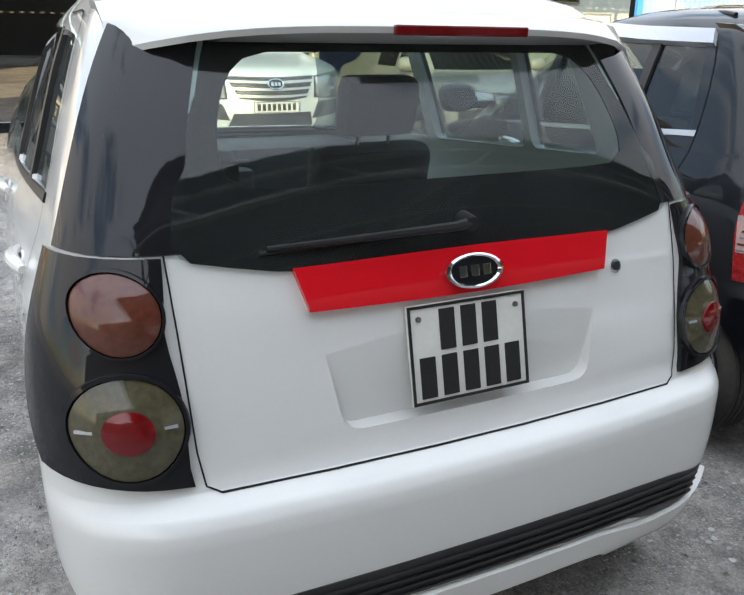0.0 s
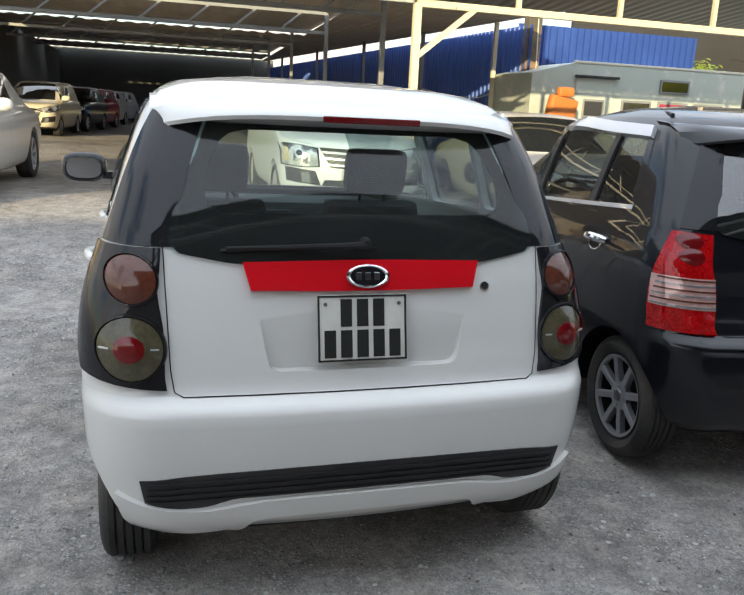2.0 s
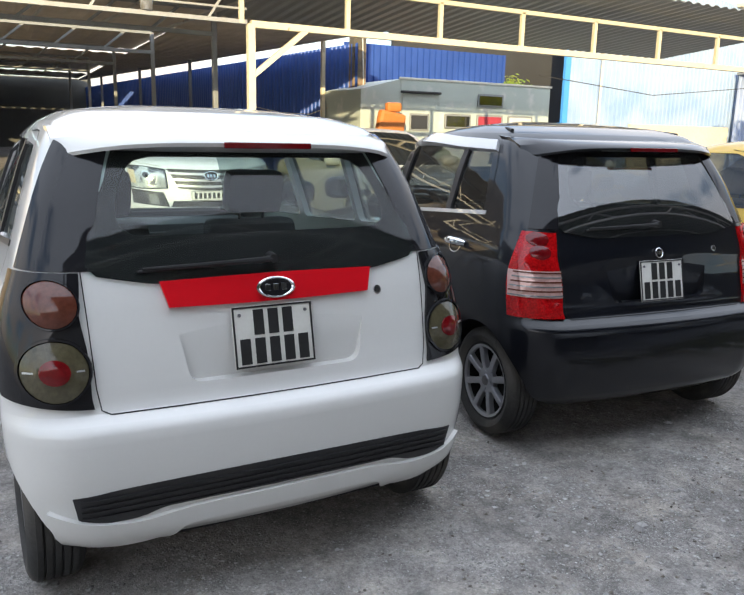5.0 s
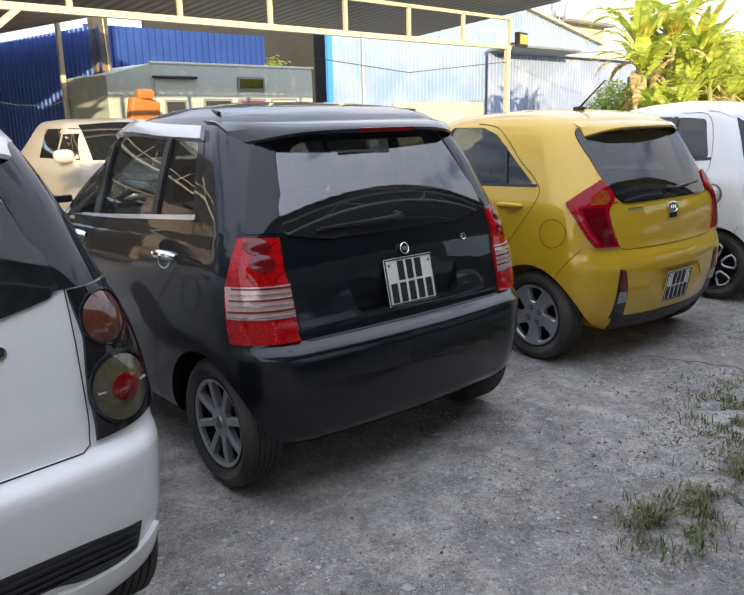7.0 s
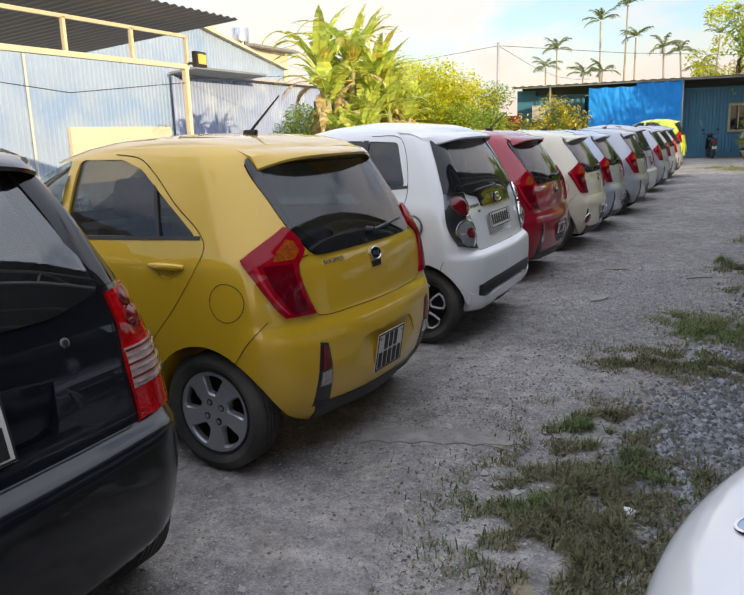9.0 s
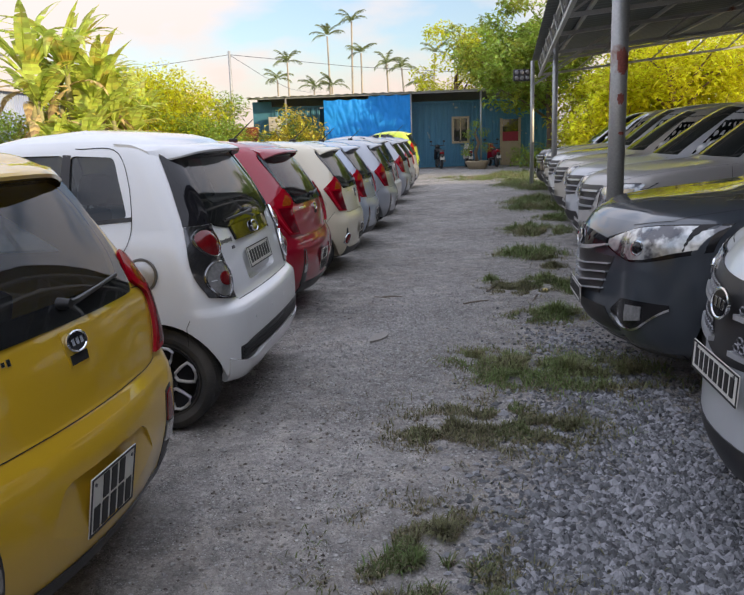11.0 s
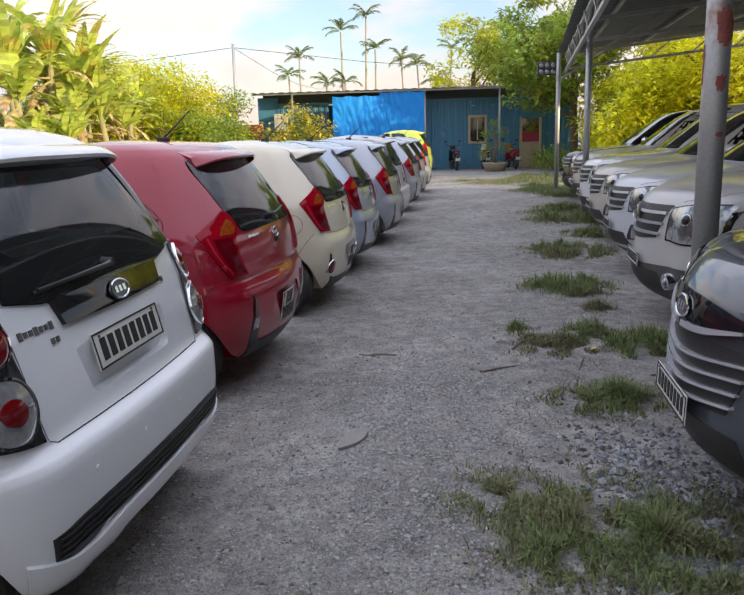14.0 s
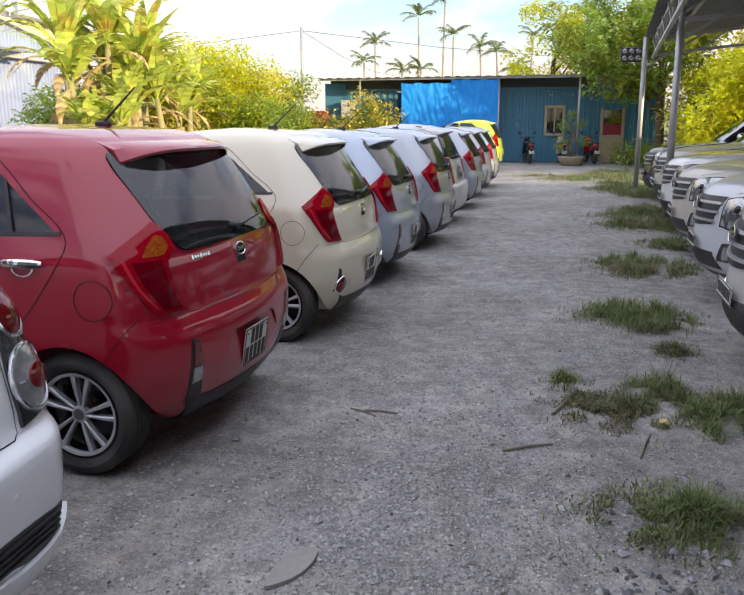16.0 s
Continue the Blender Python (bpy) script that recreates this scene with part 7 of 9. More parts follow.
def bar(name, p, q, s, material, parent=None):
    """A square steel bar between two points."""
    p, q = Vector(p), Vector(q)
    m = (q - p).to_track_quat("Z", "Y").to_matrix().to_4x4()
    bm = bmesh.new()
    bm_box(bm, (0, 0, (q - p).length / 2), (s, s, (q - p).length), s * 0.08)
    bmesh.ops.transform(bm, matrix=Matrix.Translation(p) @ m, verts=bm.verts)
    return part(name, bm, material, parent)


BY, BZ = 10.0, 3.05      # front line of the shed's eaves beam and its height
shed = thing("open_shed", "cream-painted steel eaves frame of an open car shed", "shed")
for px in (3.84, 15.65):
    bar("post", (px, BY, -0.05), (px, BY, BZ), 0.11, M_CREAMSTEEL, shed)
bar("beam", (3.84, BY, BZ), (15.75, BY, BZ), 0.10, M_CREAMSTEEL, shed)
bar("beam", (3.84, BY, BZ + 0.62), (15.75, BY, BZ + 0.62), 0.07, M_CREAMSTEEL, shed)
for k in range(10, 18):
    bar("upright", (-13.5 + k * 1.72, BY, BZ), (-13.5 + k * 1.72, BY, BZ + 0.62), 0.07, M_CREAMSTEEL, shed)
# the bare steel lattice that goes on to the deep shed
for zz, th in ((BZ + 0.02, 0.06), (BZ + 0.20, 0.03), (BZ + 0.62, 0.05)):
    bar("chord", (-14, BY, zz), (3.78, BY, zz), th, M_STEEL, shed)
for k in range(22):
    x = -13.6 + k * 0.80
    bar("web", (x, BY, BZ + 0.02), (x + (0.40 if k % 2 else -0.40), BY, BZ + 0.62), 0.035, M_STEEL, shed)
for k in range(7):      # rafters from the lattice into the shed
    x = -3.9 + k * 1.35
    bar("rafter", (x, BY, BZ + 0.50), (x, BY + 7.0, BZ + 0.66), 0.05, M_STEEL, shed)
bar("brace", (3.84, BY, BZ - 0.75), (4.75, BY, BZ), 0.08, M_CREAMSTEEL, shed)
roof_sheet("roof_1", [(4.2, 9.0, 3.98), (16.3, 9.0, 3.98), (16.3, 13.5, 3.60), (4.2, 13.5, 3.60)], M_GREYSHEET, label="grey corrugated lean-to roof")
for ka, (ya, yb, dz) in enumerate(((9.0, 17.4, 0.0), (17.8, 25.7, 0.12), (26.2, 33.2, 0.0), (33.7, 39.7, 0.12), (40.2, 46.0, 0.0))):
    za, zb = 3.72 + (ya - 9) * 0.013 + dz, 3.72 + (yb - 9) * 0.013 + dz
    xa = -4.3 if ya < 17 else (-4.7 if ya < 26 else -26)
    roof_sheet("roof_2", [(xa, ya, za), (4.4 + (ya - 9) * 0.05, ya, za), (4.4 + (yb - 9) * 0.05, yb, zb), (xa, yb, zb)], M_DARKSHEET, 0.5, label="dark corrugated roof bay of the deep shed")
roof_sheet("roof_3", [(4.4, 13.4, 3.80), (8.8, 13.4, 3.80), (6.5, 46, 4.12), (6.28, 46, 4.12)], M_DARKSHEET, 0.4, label="dark sheet roof along the blue wall")
for k in range(5):
    y = 13 + k * 5
    fr = thing("roof_truss", "dark steel roof truss of the deep shed", "truss", "trusses of the deep shed")
    z = 3.72 + (y - 9) * 0.53 / 37 - 0.10
    bar("chord", (-4.6, y, z), (4.2, y, z), 0.08, M_GREYSHEET, fr)
    bar("chord", (-4.6, y, z - 0.45), (4.2, y, z - 0.45), 0.08, M_GREYSHEET, fr)
    bar("post", (4.2, y, -0.03), (4.2, y, z), 0.09, M_GREYSHEET, fr)
    for i in range(8):
        bar("web", (-4.5 + i * 1.08, y, z - 0.45), (-3.96 + i * 1.08, y, z), 0.05, M_GREYSHEET, fr)



# ---- plants ----
M_BANANA = mat("banana_leaf", (0.46, 0.53, 0.09), rough=0.5, vary=0.3, scale=3, isl=0.3, second=((0.62, 0.50, 0.10), 0.56, 0.66, 1.4), transl=0.40)
M_BANANADRY = mat("dry_banana_leaf", (0.50, 0.37, 0.17), rough=0.8, vary=0.25, scale=3, isl=0.3, transl=0.2)
M_STEMB = mat("banana_stem", (0.30, 0.28, 0.13), rough=0.7, vary=0.3, scale=4)
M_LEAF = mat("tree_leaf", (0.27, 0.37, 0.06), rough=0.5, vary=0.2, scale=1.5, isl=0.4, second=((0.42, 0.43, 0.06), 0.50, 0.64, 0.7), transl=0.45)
# sunlit copy of the leaf: the sun's yellow glow is in the colour
M_LEAFLIT = mat("sunlit_leaf", (0.64, 0.63, 0.03), rough=0.5, vary=0.2, scale=1.5, isl=0.35, transl=0.55)
M_LEAFYEL = mat("croton_leaf", (0.60, 0.50, 0.06), rough=0.5, vary=0.2, scale=2.5, isl=0.35, second=((0.10, 0.17, 0.03), 0.45, 0.6, 1.6), transl=0.25)
M_BARK = mat("bark", (0.17, 0.12, 0.08), rough=0.9, vary=0.3, scale=6, bump=0.5, bscale=30)
M_PALMTRUNK = mat("palm_trunk", (0.34, 0.31, 0.25), rough=0.9, vary=0.2, scale=3)
M_PALM = mat("palm_leaf", (0.14, 0.17, 0.05), rough=0.5, vary=0.2, scale=2, isl=0.3, transl=0.3)


def leaf_verts(rng, c, size, ratio=0.45, droop=0.5):
    """One folded leaf of two quads at a random turn."""
    a = rng.uniform(0, 2 * math.pi)
    t = rng.uniform(-0.9, 0.6)
    d = Vector((math.cos(a) * math.cos(t), math.sin(a) * math.cos(t), math.sin(t)))
    s = d.cross(Vector((0, 0, 1))).normalized() * size * ratio * 0.5
    up = s.cross(d).normalized() * size * 0.10
    m = c + d * size * 0.5 + up
    e = c + d * size - Vector((0, 0, size * 0.15 * droop))
    return [c, m + s, e, m - s]


def leaf_cloud(name, centres, count, size, material, parent=None, seed=1, ratio=0.45, flat=0.8, shell=0.55):
    """Many small leaves gathered in clumps, as one mesh."""
    rng = random.Random(seed)
    vs, fs = [], []
    for _ in range(count):
        cx, cy, cz, r = rng.choice(centres)
        while True:
            p = Vector((rng.uniform(-1, 1), rng.uniform(-1, 1), rng.uniform(-1, 1)))
            if shell < p.length < 1:
                break
        q = Vector((cx + p.x * r, cy + p.y * r, cz + p.z * r * flat))
        k = len(vs)
        vs += leaf_verts(rng, q, size * rng.uniform(0.6, 1.3), ratio)
        fs.append((k, k + 1, k + 2, k + 3))
    o = obj(name, mesh_of(name, vs, fs), material, parent)
    return o


def clumps(rng, c, spread, n, r0, r1, flat=0.7):
    return [(c[0] + rng.uniform(-1, 1) * spread, c[1] + rng.uniform(-1, 1) * spread, c[2] + rng.uniform(-1, 1) * spread * flat, rng.uniform(r0, r1)) for _ in range(n)]


def tree(label, x, y, height, spread, material, seed, leaves=5000, size=0.22, crown_low=0.4, r=0.16, group=""):
    """A trunk with limbs and a crown of clumps."""
    rng = random.Random(seed)
    t = thing("tree", label, "tree", group, pose(x, y, -0.02))
    bm = bmesh.new()
    top = Vector((rng.uniform(-0.3, 0.3), rng.uniform(-0.3, 0.3), height * 0.62))
    bm_tube(bm, [(0, 0, 0), (0.05, 0.02, height * 0.2), top * 0.6, top], [r * 1.25, r, r * 0.8, r * 0.5], 10)
    cs = []
    for i in range(11):
        a = i * 2.4 + rng.uniform(-0.3, 0.3)
        z0 = height * rng.uniform(0.28, 0.58)
        ln = spread * rng.uniform(0.55, 1.0)
        base = Vector((top.x * z0 / height, top.y * z0 / height, z0))
        tip = base + Vector((math.cos(a) * ln, math.sin(a) * ln, height * rng.uniform(0.08, 0.36)))
        bm_tube(bm, [base, base.lerp(tip, 0.5) + Vector((0, 0, 0.15)), tip], [r * 0.42, r * 0.26, r * 0.08], 6)
        for f in (0.55, 0.8, 1.02):
            q = base.lerp(tip, f)
            cs.append((q.x + rng.uniform(-0.3, 0.3), q.y + rng.uniform(-0.3, 0.3), max(height * crown_low, q.z + rng.uniform(-0.1, 0.35)), rng.uniform(0.22, 0.40) * spread))
    for i in range(6):
        cs.append((rng.uniform(-0.4, 0.4) * spread, rng.uniform(-0.4, 0.4) * spread, height * rng.uniform(0.7, 0.95), rng.uniform(0.2, 0.34) * spread))
    part("trunk", bm, M_BARK, t, smooth=True)
    leaf_cloud("crown", cs, leaves, size, material, t, seed)
    return t


def banana_leaf_bm(rng, base, yaw, rise, length, width, droop):
    """A long arching blade with a folded rib and torn edges."""
    bm = bmesh.new()
    n = 16
    d = Vector((math.cos(yaw), math.sin(yaw), 0))
    s = Vector((-math.sin(yaw), math.cos(yaw), 0))
    p, ang = Vector(base), rise
    mids, dirs = [], []
    for i in range(n + 1):
        mids.append(p.copy())
        f = d * math.cos(ang) + Vector((0, 0, math.sin(ang)))
        dirs.append(f)
        p = p + f * length / n
        ang -= droop / n * (0.4 + 1.6 * i / n)
    for side in (-1, 1):
        for i in range(2, n):
            w0 = width * math.sin(math.pi * ((i - 1.2) / (n - 1.0)) ** 0.8) * 0.5 if i < n else 0
            w1 = width * math.sin(math.pi * min(1, ((i - 0.2) / (n - 1.0))) ** 0.8) * 0.5
            fold = 0.10 + 0.25 * rng.random()
            tear = rng.random() < 0.14
            a, b = mids[i], mids[i + 1]
            up = s.cross(dirs[i]).normalized()
            if up.z < 0:
                up = -up
            q0 = a + (s * side * w0) - up * w0 * fold + dirs[i] * 0.06
            q1 = b + (s * side * w1) - up * w1 * (fold + (0.35 if tear else 0)) + dirs[i] * (0.0 if tear else 0.06)
            bm.faces.new([bm.verts.new(v) for v in (a, b, q1, q0)])
    bm_tube(bm, [mids[0], mids[3], mids[8], mids[n]], [0.03, 0.022, 0.014, 0.004], 5)
    return bm


def banana(x, y, height, seed, leaves=11, label="tall banana plant with torn yellow-green leaves"):
    rng = random.Random(seed)
    t = thing("banana_plant", label, "banana plant", "banana plants in the corner", pose(x, y, -0.02))
    lean = Vector((rng.uniform(-0.25, 0.25), rng.uniform(-0.2, 0.2), 0))
    part("stem", tube([(0, 0, 0), lean * 0.5 + Vector((0, 0, height * 0.35)), lean + Vector((0, 0, height * 0.68))], [0.14, 0.11, 0.07], 10), M_STEMB, t, smooth=True)
    top = lean + Vector((0, 0, height * 0.64))
    for i in range(leaves):
        yaw = i * 2.4 + rng.uniform(-0.5, 0.5)
        part("leaf", banana_leaf_bm(rng, top - Vector((0, 0, rng.uniform(0, 0.25))), yaw, rng.uniform(1.0, 1.5), height * rng.uniform(0.40, 0.60), rng.uniform(0.36, 0.56), rng.uniform(0.5, 2.3)), M_BANANA, t)
    for i in range(5):
        part("dry_leaf", banana_leaf_bm(rng, top - Vector((0, 0, rng.uniform(0.2, 0.9))), rng.uniform(0, 6.3), rng.uniform(-0.4, 0.5), height * rng.uniform(0.28, 0.42), 0.30, 1.4), M_BANANADRY, t)


for i, (bx, by, bh) in enumerate(((25.6, 11.6, 5.6), (26.4, 11.0, 5.9), (27.3, 11.8, 5.3), (24.9, 11.0, 4.2), (26.9, 10.4, 4.4), (28.2, 11.2, 4.2), (29.2, 11.6, 3.9), (25.9, 10.2, 3.1), (30.4, 11.2, 3.4), (31.6, 11.8, 3.6), (28.9, 10.2, 2.9), (24.3, 10.4, 2.4), (33.0, 11.6, 3.2), (27.8, 10.6, 4.9), (28.6, 11.9, 4.6), (27.2, 9.7, 3.4), (30.0, 10.3, 3.6), (31.0, 10.6, 3.0), (24.6, 9.9, 2.6), (32.2, 10.8, 3.9))):
    banana(bx, by, bh, 40 + i)


def shrub(name, label, x, y, w, h, material, seed, leaves=1800, size=0.16, cat="shrub"):
    """A leafy shrub: thin stems and a crown of clumps."""
    rng = random.Random(seed)
    t = thing(name, label, cat, "", pose(x, y, -0.02))
    for i in range(7):
        a = i * 0.9
        part("stem", bm_tube(bmesh.new(), [(0.1 * math.cos(a), 0.1 * math.sin(a), 0), (w * 0.3 * math.cos(a), w * 0.3 * math.sin(a), h * 0.6)], [0.03, 0.01], 5), M_BARK, t)
    cs = [(rng.uniform(-1, 1) * w * 0.38, rng.uniform(-1, 1) * w * 0.38, h * rng.uniform(0.12, 0.84), w * rng.uniform(0.18, 0.28)) for _ in range(30)]
    leaf_cloud("foliage", cs, leaves, size, material, t, seed, shell=0.3)
    return t


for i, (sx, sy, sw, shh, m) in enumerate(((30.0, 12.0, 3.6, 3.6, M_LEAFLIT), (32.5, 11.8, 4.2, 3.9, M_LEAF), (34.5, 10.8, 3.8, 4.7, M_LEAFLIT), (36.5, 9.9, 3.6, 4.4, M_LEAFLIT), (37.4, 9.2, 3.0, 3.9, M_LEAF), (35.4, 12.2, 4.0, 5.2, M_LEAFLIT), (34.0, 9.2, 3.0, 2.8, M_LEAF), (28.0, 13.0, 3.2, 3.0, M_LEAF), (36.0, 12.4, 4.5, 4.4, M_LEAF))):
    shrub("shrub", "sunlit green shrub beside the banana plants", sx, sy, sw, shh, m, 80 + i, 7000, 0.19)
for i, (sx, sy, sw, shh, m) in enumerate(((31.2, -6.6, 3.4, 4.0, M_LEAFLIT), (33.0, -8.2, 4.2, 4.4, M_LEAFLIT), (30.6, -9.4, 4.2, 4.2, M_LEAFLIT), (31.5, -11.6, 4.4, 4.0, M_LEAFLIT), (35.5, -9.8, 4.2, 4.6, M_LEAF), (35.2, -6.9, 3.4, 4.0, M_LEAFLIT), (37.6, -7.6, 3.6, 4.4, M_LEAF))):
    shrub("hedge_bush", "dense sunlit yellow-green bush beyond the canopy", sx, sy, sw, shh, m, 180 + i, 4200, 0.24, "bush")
shrub("croton_bush", "round croton bush with yellow leaves by the container", 37.0, 5.95, 3.3, 2.95, M_LEAFYEL, 95, 4200, 0.20, "bush")
for i, (sx, sy) in enumerate(((35.5, -4.6), (37.2, -6.4), (38.0, -4.6), (35.6, -6.6))):
    shrub("shrub", "low green shrub in front of the container", sx, sy, 1.8, 0.9, M_LEAF, 110 + i, 900, 0.14)

tree("leafy tree beside the container with glossy leaves", 36.6, -5.4, 6.6, 2.5, M_LEAF, 5, 9000, 0.30, 0.36)
tree("tall green tree behind the container", 44.0, -4.2, 8.6, 3.2, M_LEAF, 6, 9500, 0.28, 0.34)
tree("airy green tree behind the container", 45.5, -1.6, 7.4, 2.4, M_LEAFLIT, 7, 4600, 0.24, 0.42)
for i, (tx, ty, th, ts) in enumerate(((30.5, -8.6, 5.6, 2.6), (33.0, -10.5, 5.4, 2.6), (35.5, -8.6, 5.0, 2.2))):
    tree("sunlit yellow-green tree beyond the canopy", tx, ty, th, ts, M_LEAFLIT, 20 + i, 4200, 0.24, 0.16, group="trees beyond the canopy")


def palm(x, y, height, seed, fronds=10, flen=1.6):
    rng = random.Random(seed)
    t = thing("palm_tree", "slender areca palm with a feathery head", "palm tree", "palms on the skyline", pose(x, y, -0.02))
    lean = Vector((rng.uniform(-0.4, 0.4), rng.uniform(-0.4, 0.4), 0))
    part("trunk", tube([(0, 0, 0), lean * 0.3 + Vector((0, 0, height * 0.5)), lean + Vector((0, 0, height))], [0.12, 0.09, 0.07], 8), M_PALMTRUNK, t, smooth=True)
    top = lean + Vector((0, 0, height))
    for i in range(fronds):
        bm = bmesh.new()
        yaw, ang = i * 2.4 + rng.uniform(-0.3, 0.3), rng.uniform(0.3, 1.45)
        d, s = Vector((math.cos(yaw), math.sin(yaw), 0)), Vector((-math.sin(yaw), math.cos(yaw), 0))
        p = top.copy()
        n = 12
        for k in range(n):
            f = d * math.cos(ang) + Vector((0, 0, math.sin(ang)))
            q = p + f * flen / n
            if k:
                ln = flen * 0.30 * math.sin(math.pi * (k + 1) / (n + 2)) + 0.1
                for sd in (-1, 1):
                    tip = q + s * sd * ln * 0.55 + f * ln * 0.4 - Vector((0, 0, ln * rng.uniform(0.25, 0.6)))
                    bm.faces.new([bm.verts.new(v) for v in (p, q, tip)])
            p = q
            ang -= rng.uniform(0.8, 1.9) / n
        part("frond", bm, M_PALM, t)


for i, (px, py, ph) in enumerate(((70, 12.2, 6.6), (70, 11.3, 8.0), (70, 9.4, 5.9), (70, 7.7, 5.9), (70, 7.7, 10.0), (70, 5.85, 11.1), (70, 5.0, 8.5), (70, 2.6, 7.5), (70, 1.2, 7.2), (70, -1.0, 8.3), (70, 0.1, 5.8))):
    palm(px, py, ph, 60 + i)


# ---- walls behind the row ----
def wall(ob, label, cat="wall"):
    return tagged(ob, label, cat, kind="structure")


wall(corrugated("wall_blue_side", (9.0, 16.6), (5.6, 60), 0, 3.75, M_BLUE, 0.22, 0.03), "dark blue corrugated sheet wall along the shed")
wall(corrugated("wall_blue_front", (9.4, 18.2), (14.9, 18.2), 0, 3.95, M_BLUEFRONT, 0.20, 0.05), "bright blue corrugated sheet wall")
M_OLDWALL = mat("stained_cream_wall", (0.40, 0.33, 0.24), rough=0.9, vary=0.2, scale=0.6, fine=14, bump=0.2, second=((0.16, 0.12, 0.09), 0.5, 0.62, 0.8))
# dark grey stands for shade deep under roofs and the left wall's stains
M_SHEDDARK = mat("dark_shade_wall", (0.12, 0.12, 0.11), rough=0.9, vary=0.3, scale=0.5)
wall(part("wall_shed_back", box((-10, 46.4, 2.1), (34, 0.3, 4.2)), M_SHEDDARK), "back wall deep in the shed, its shade in the colour")
wall(part("wall_house_left", box((-10.9, 24.0, 2.6), (12.0, 6.0, 5.2)), M_OLDWALL), "stained cream wall of a house beside the shed")
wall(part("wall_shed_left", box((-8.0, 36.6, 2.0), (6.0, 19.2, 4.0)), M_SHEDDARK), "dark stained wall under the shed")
ac = thing("air_conditioner", "old cream outdoor air-conditioning unit on the wall", "air conditioner", at=pose(-5.42, 20.80, 2.95, 0, 0, -90))
part("case", box((0, 0, 0), (0.36, 0.95, 0.68), 0.02), M_WHITEWALL, ac)
for k in range(9):
    part("slat", box((0.185, 0, -0.27 + k * 0.066), (0.012, 0.8, 0.03)), M_PLASTIC, ac)
for sy in (-0.3, 0.3):
    part("bracket", box((-0.02, sy, -0.37), (0.5, 0.04, 0.05)), M_GREYSHEET, ac)

# steel uprights along the blue wall, the weathered pillar and its cable
for k, (ux_, uy_) in enumerate(((8.5, 17.6), (7.9, 21.5), (7.4, 26.5), (6.9, 32.5), (6.4, 39.0))):
    po = thing("wall_post", "rusty square steel post of the wall frame", "post", "posts along the blue wall")
    bar("post_bar", (ux_, uy_, -0.03), (ux_ - 0.0, uy_, 4.05), 0.10, M_CREAMSTEEL if k == 0 else M_GREYSHEET, po)
M_PILLAR = mat("mossy_pillar", (0.22, 0.15, 0.09), rough=0.95, vary=0.35, scale=3, fine=25, bump=0.5, second=((0.08, 0.07, 0.05), 0.45, 0.6, 2.0))
pil = thing("pillar", "weathered brown concrete pillar with a hanging cable", "pillar")
part("shaft", box((9.15, 16.9, 2.2), (0.36, 0.30, 4.5), 0.03), M_PILLAR, pil)
part("cable", tube([(9.2, 16.73, 3.9), (9.24, 16.72, 2.8), (9.18, 16.72, 2.0), (9.28, 16.72, 1.2)], 0.015, 6), M_WHITEWALL, pil)
cb = thing("hanging_cable", "slack white cable looped along the blue wall", "cable")
part("cable", tube([(7.9, 16.9 + 4.4, 2.25), (8.1, 19.6, 2.05), (8.4, 18.2, 2.0), (8.75, 17.0, 2.3)], 0.014, 6), M_WHITEWALL, cb)

# caravan body
M_CAMPER = mat("camper_shell", (0.42, 0.47, 0.43), rough=0.45, vary=0.10, scale=1.5, second=((0.58, 0.58, 0.54), 0.55, 0.7, 2.5))
# greenish grey, darker than the other roof sheets, set for the underside
M_CANOPY = mat("dark_canopy_sheet", (0.13, 0.145, 0.14), rough=0.6, metal=0.2, vary=0.2, scale=1.2)
M_CREAMPLATE = mat("camper_skirt", (0.60, 0.58, 0.50), rough=0.5, vary=0.1)
camper = thing("caravan", "pale grey-green caravan body with small dark windows", "caravan")
part("shell", box((12.1, 16.75, 1.62), (4.85, 2.3, 2.5), 0.06), M_CAMPER, camper)


def wedge():
    bm = bmesh.new()
    pts = [(8.6, 0.38), (9.70, 0.38), (9.70, 2.86), (8.6, 2.58)]
    a = [bm.verts.new((x, 15.62, z)) for x, z in pts]
    b = [bm.verts.new((x, 17.88, z)) for x, z in pts]
    bm.faces.new(a[::-1])
    bm.faces.new(b)
    for i in range(4):
        bm.faces.new((a[i], a[(i + 1) % 4], b[(i + 1) % 4], b[i]))
    return bm


part("nose", wedge(), M_CAMPER, camper)
part("door", box((10.25, 15.585, 1.75), (1.02, 0.03, 1.55), 0.01), M_CAMPER, camper)
part("door_hood", box((10.27, 15.54, 2.56), (1.15, 0.12, 0.06), 0.02), M_PLASTIC, camper)
M_CURTAIN = mat("red_curtain", (0.30, 0.03, 0.05), rough=0.8, vary=0.2, scale=6)
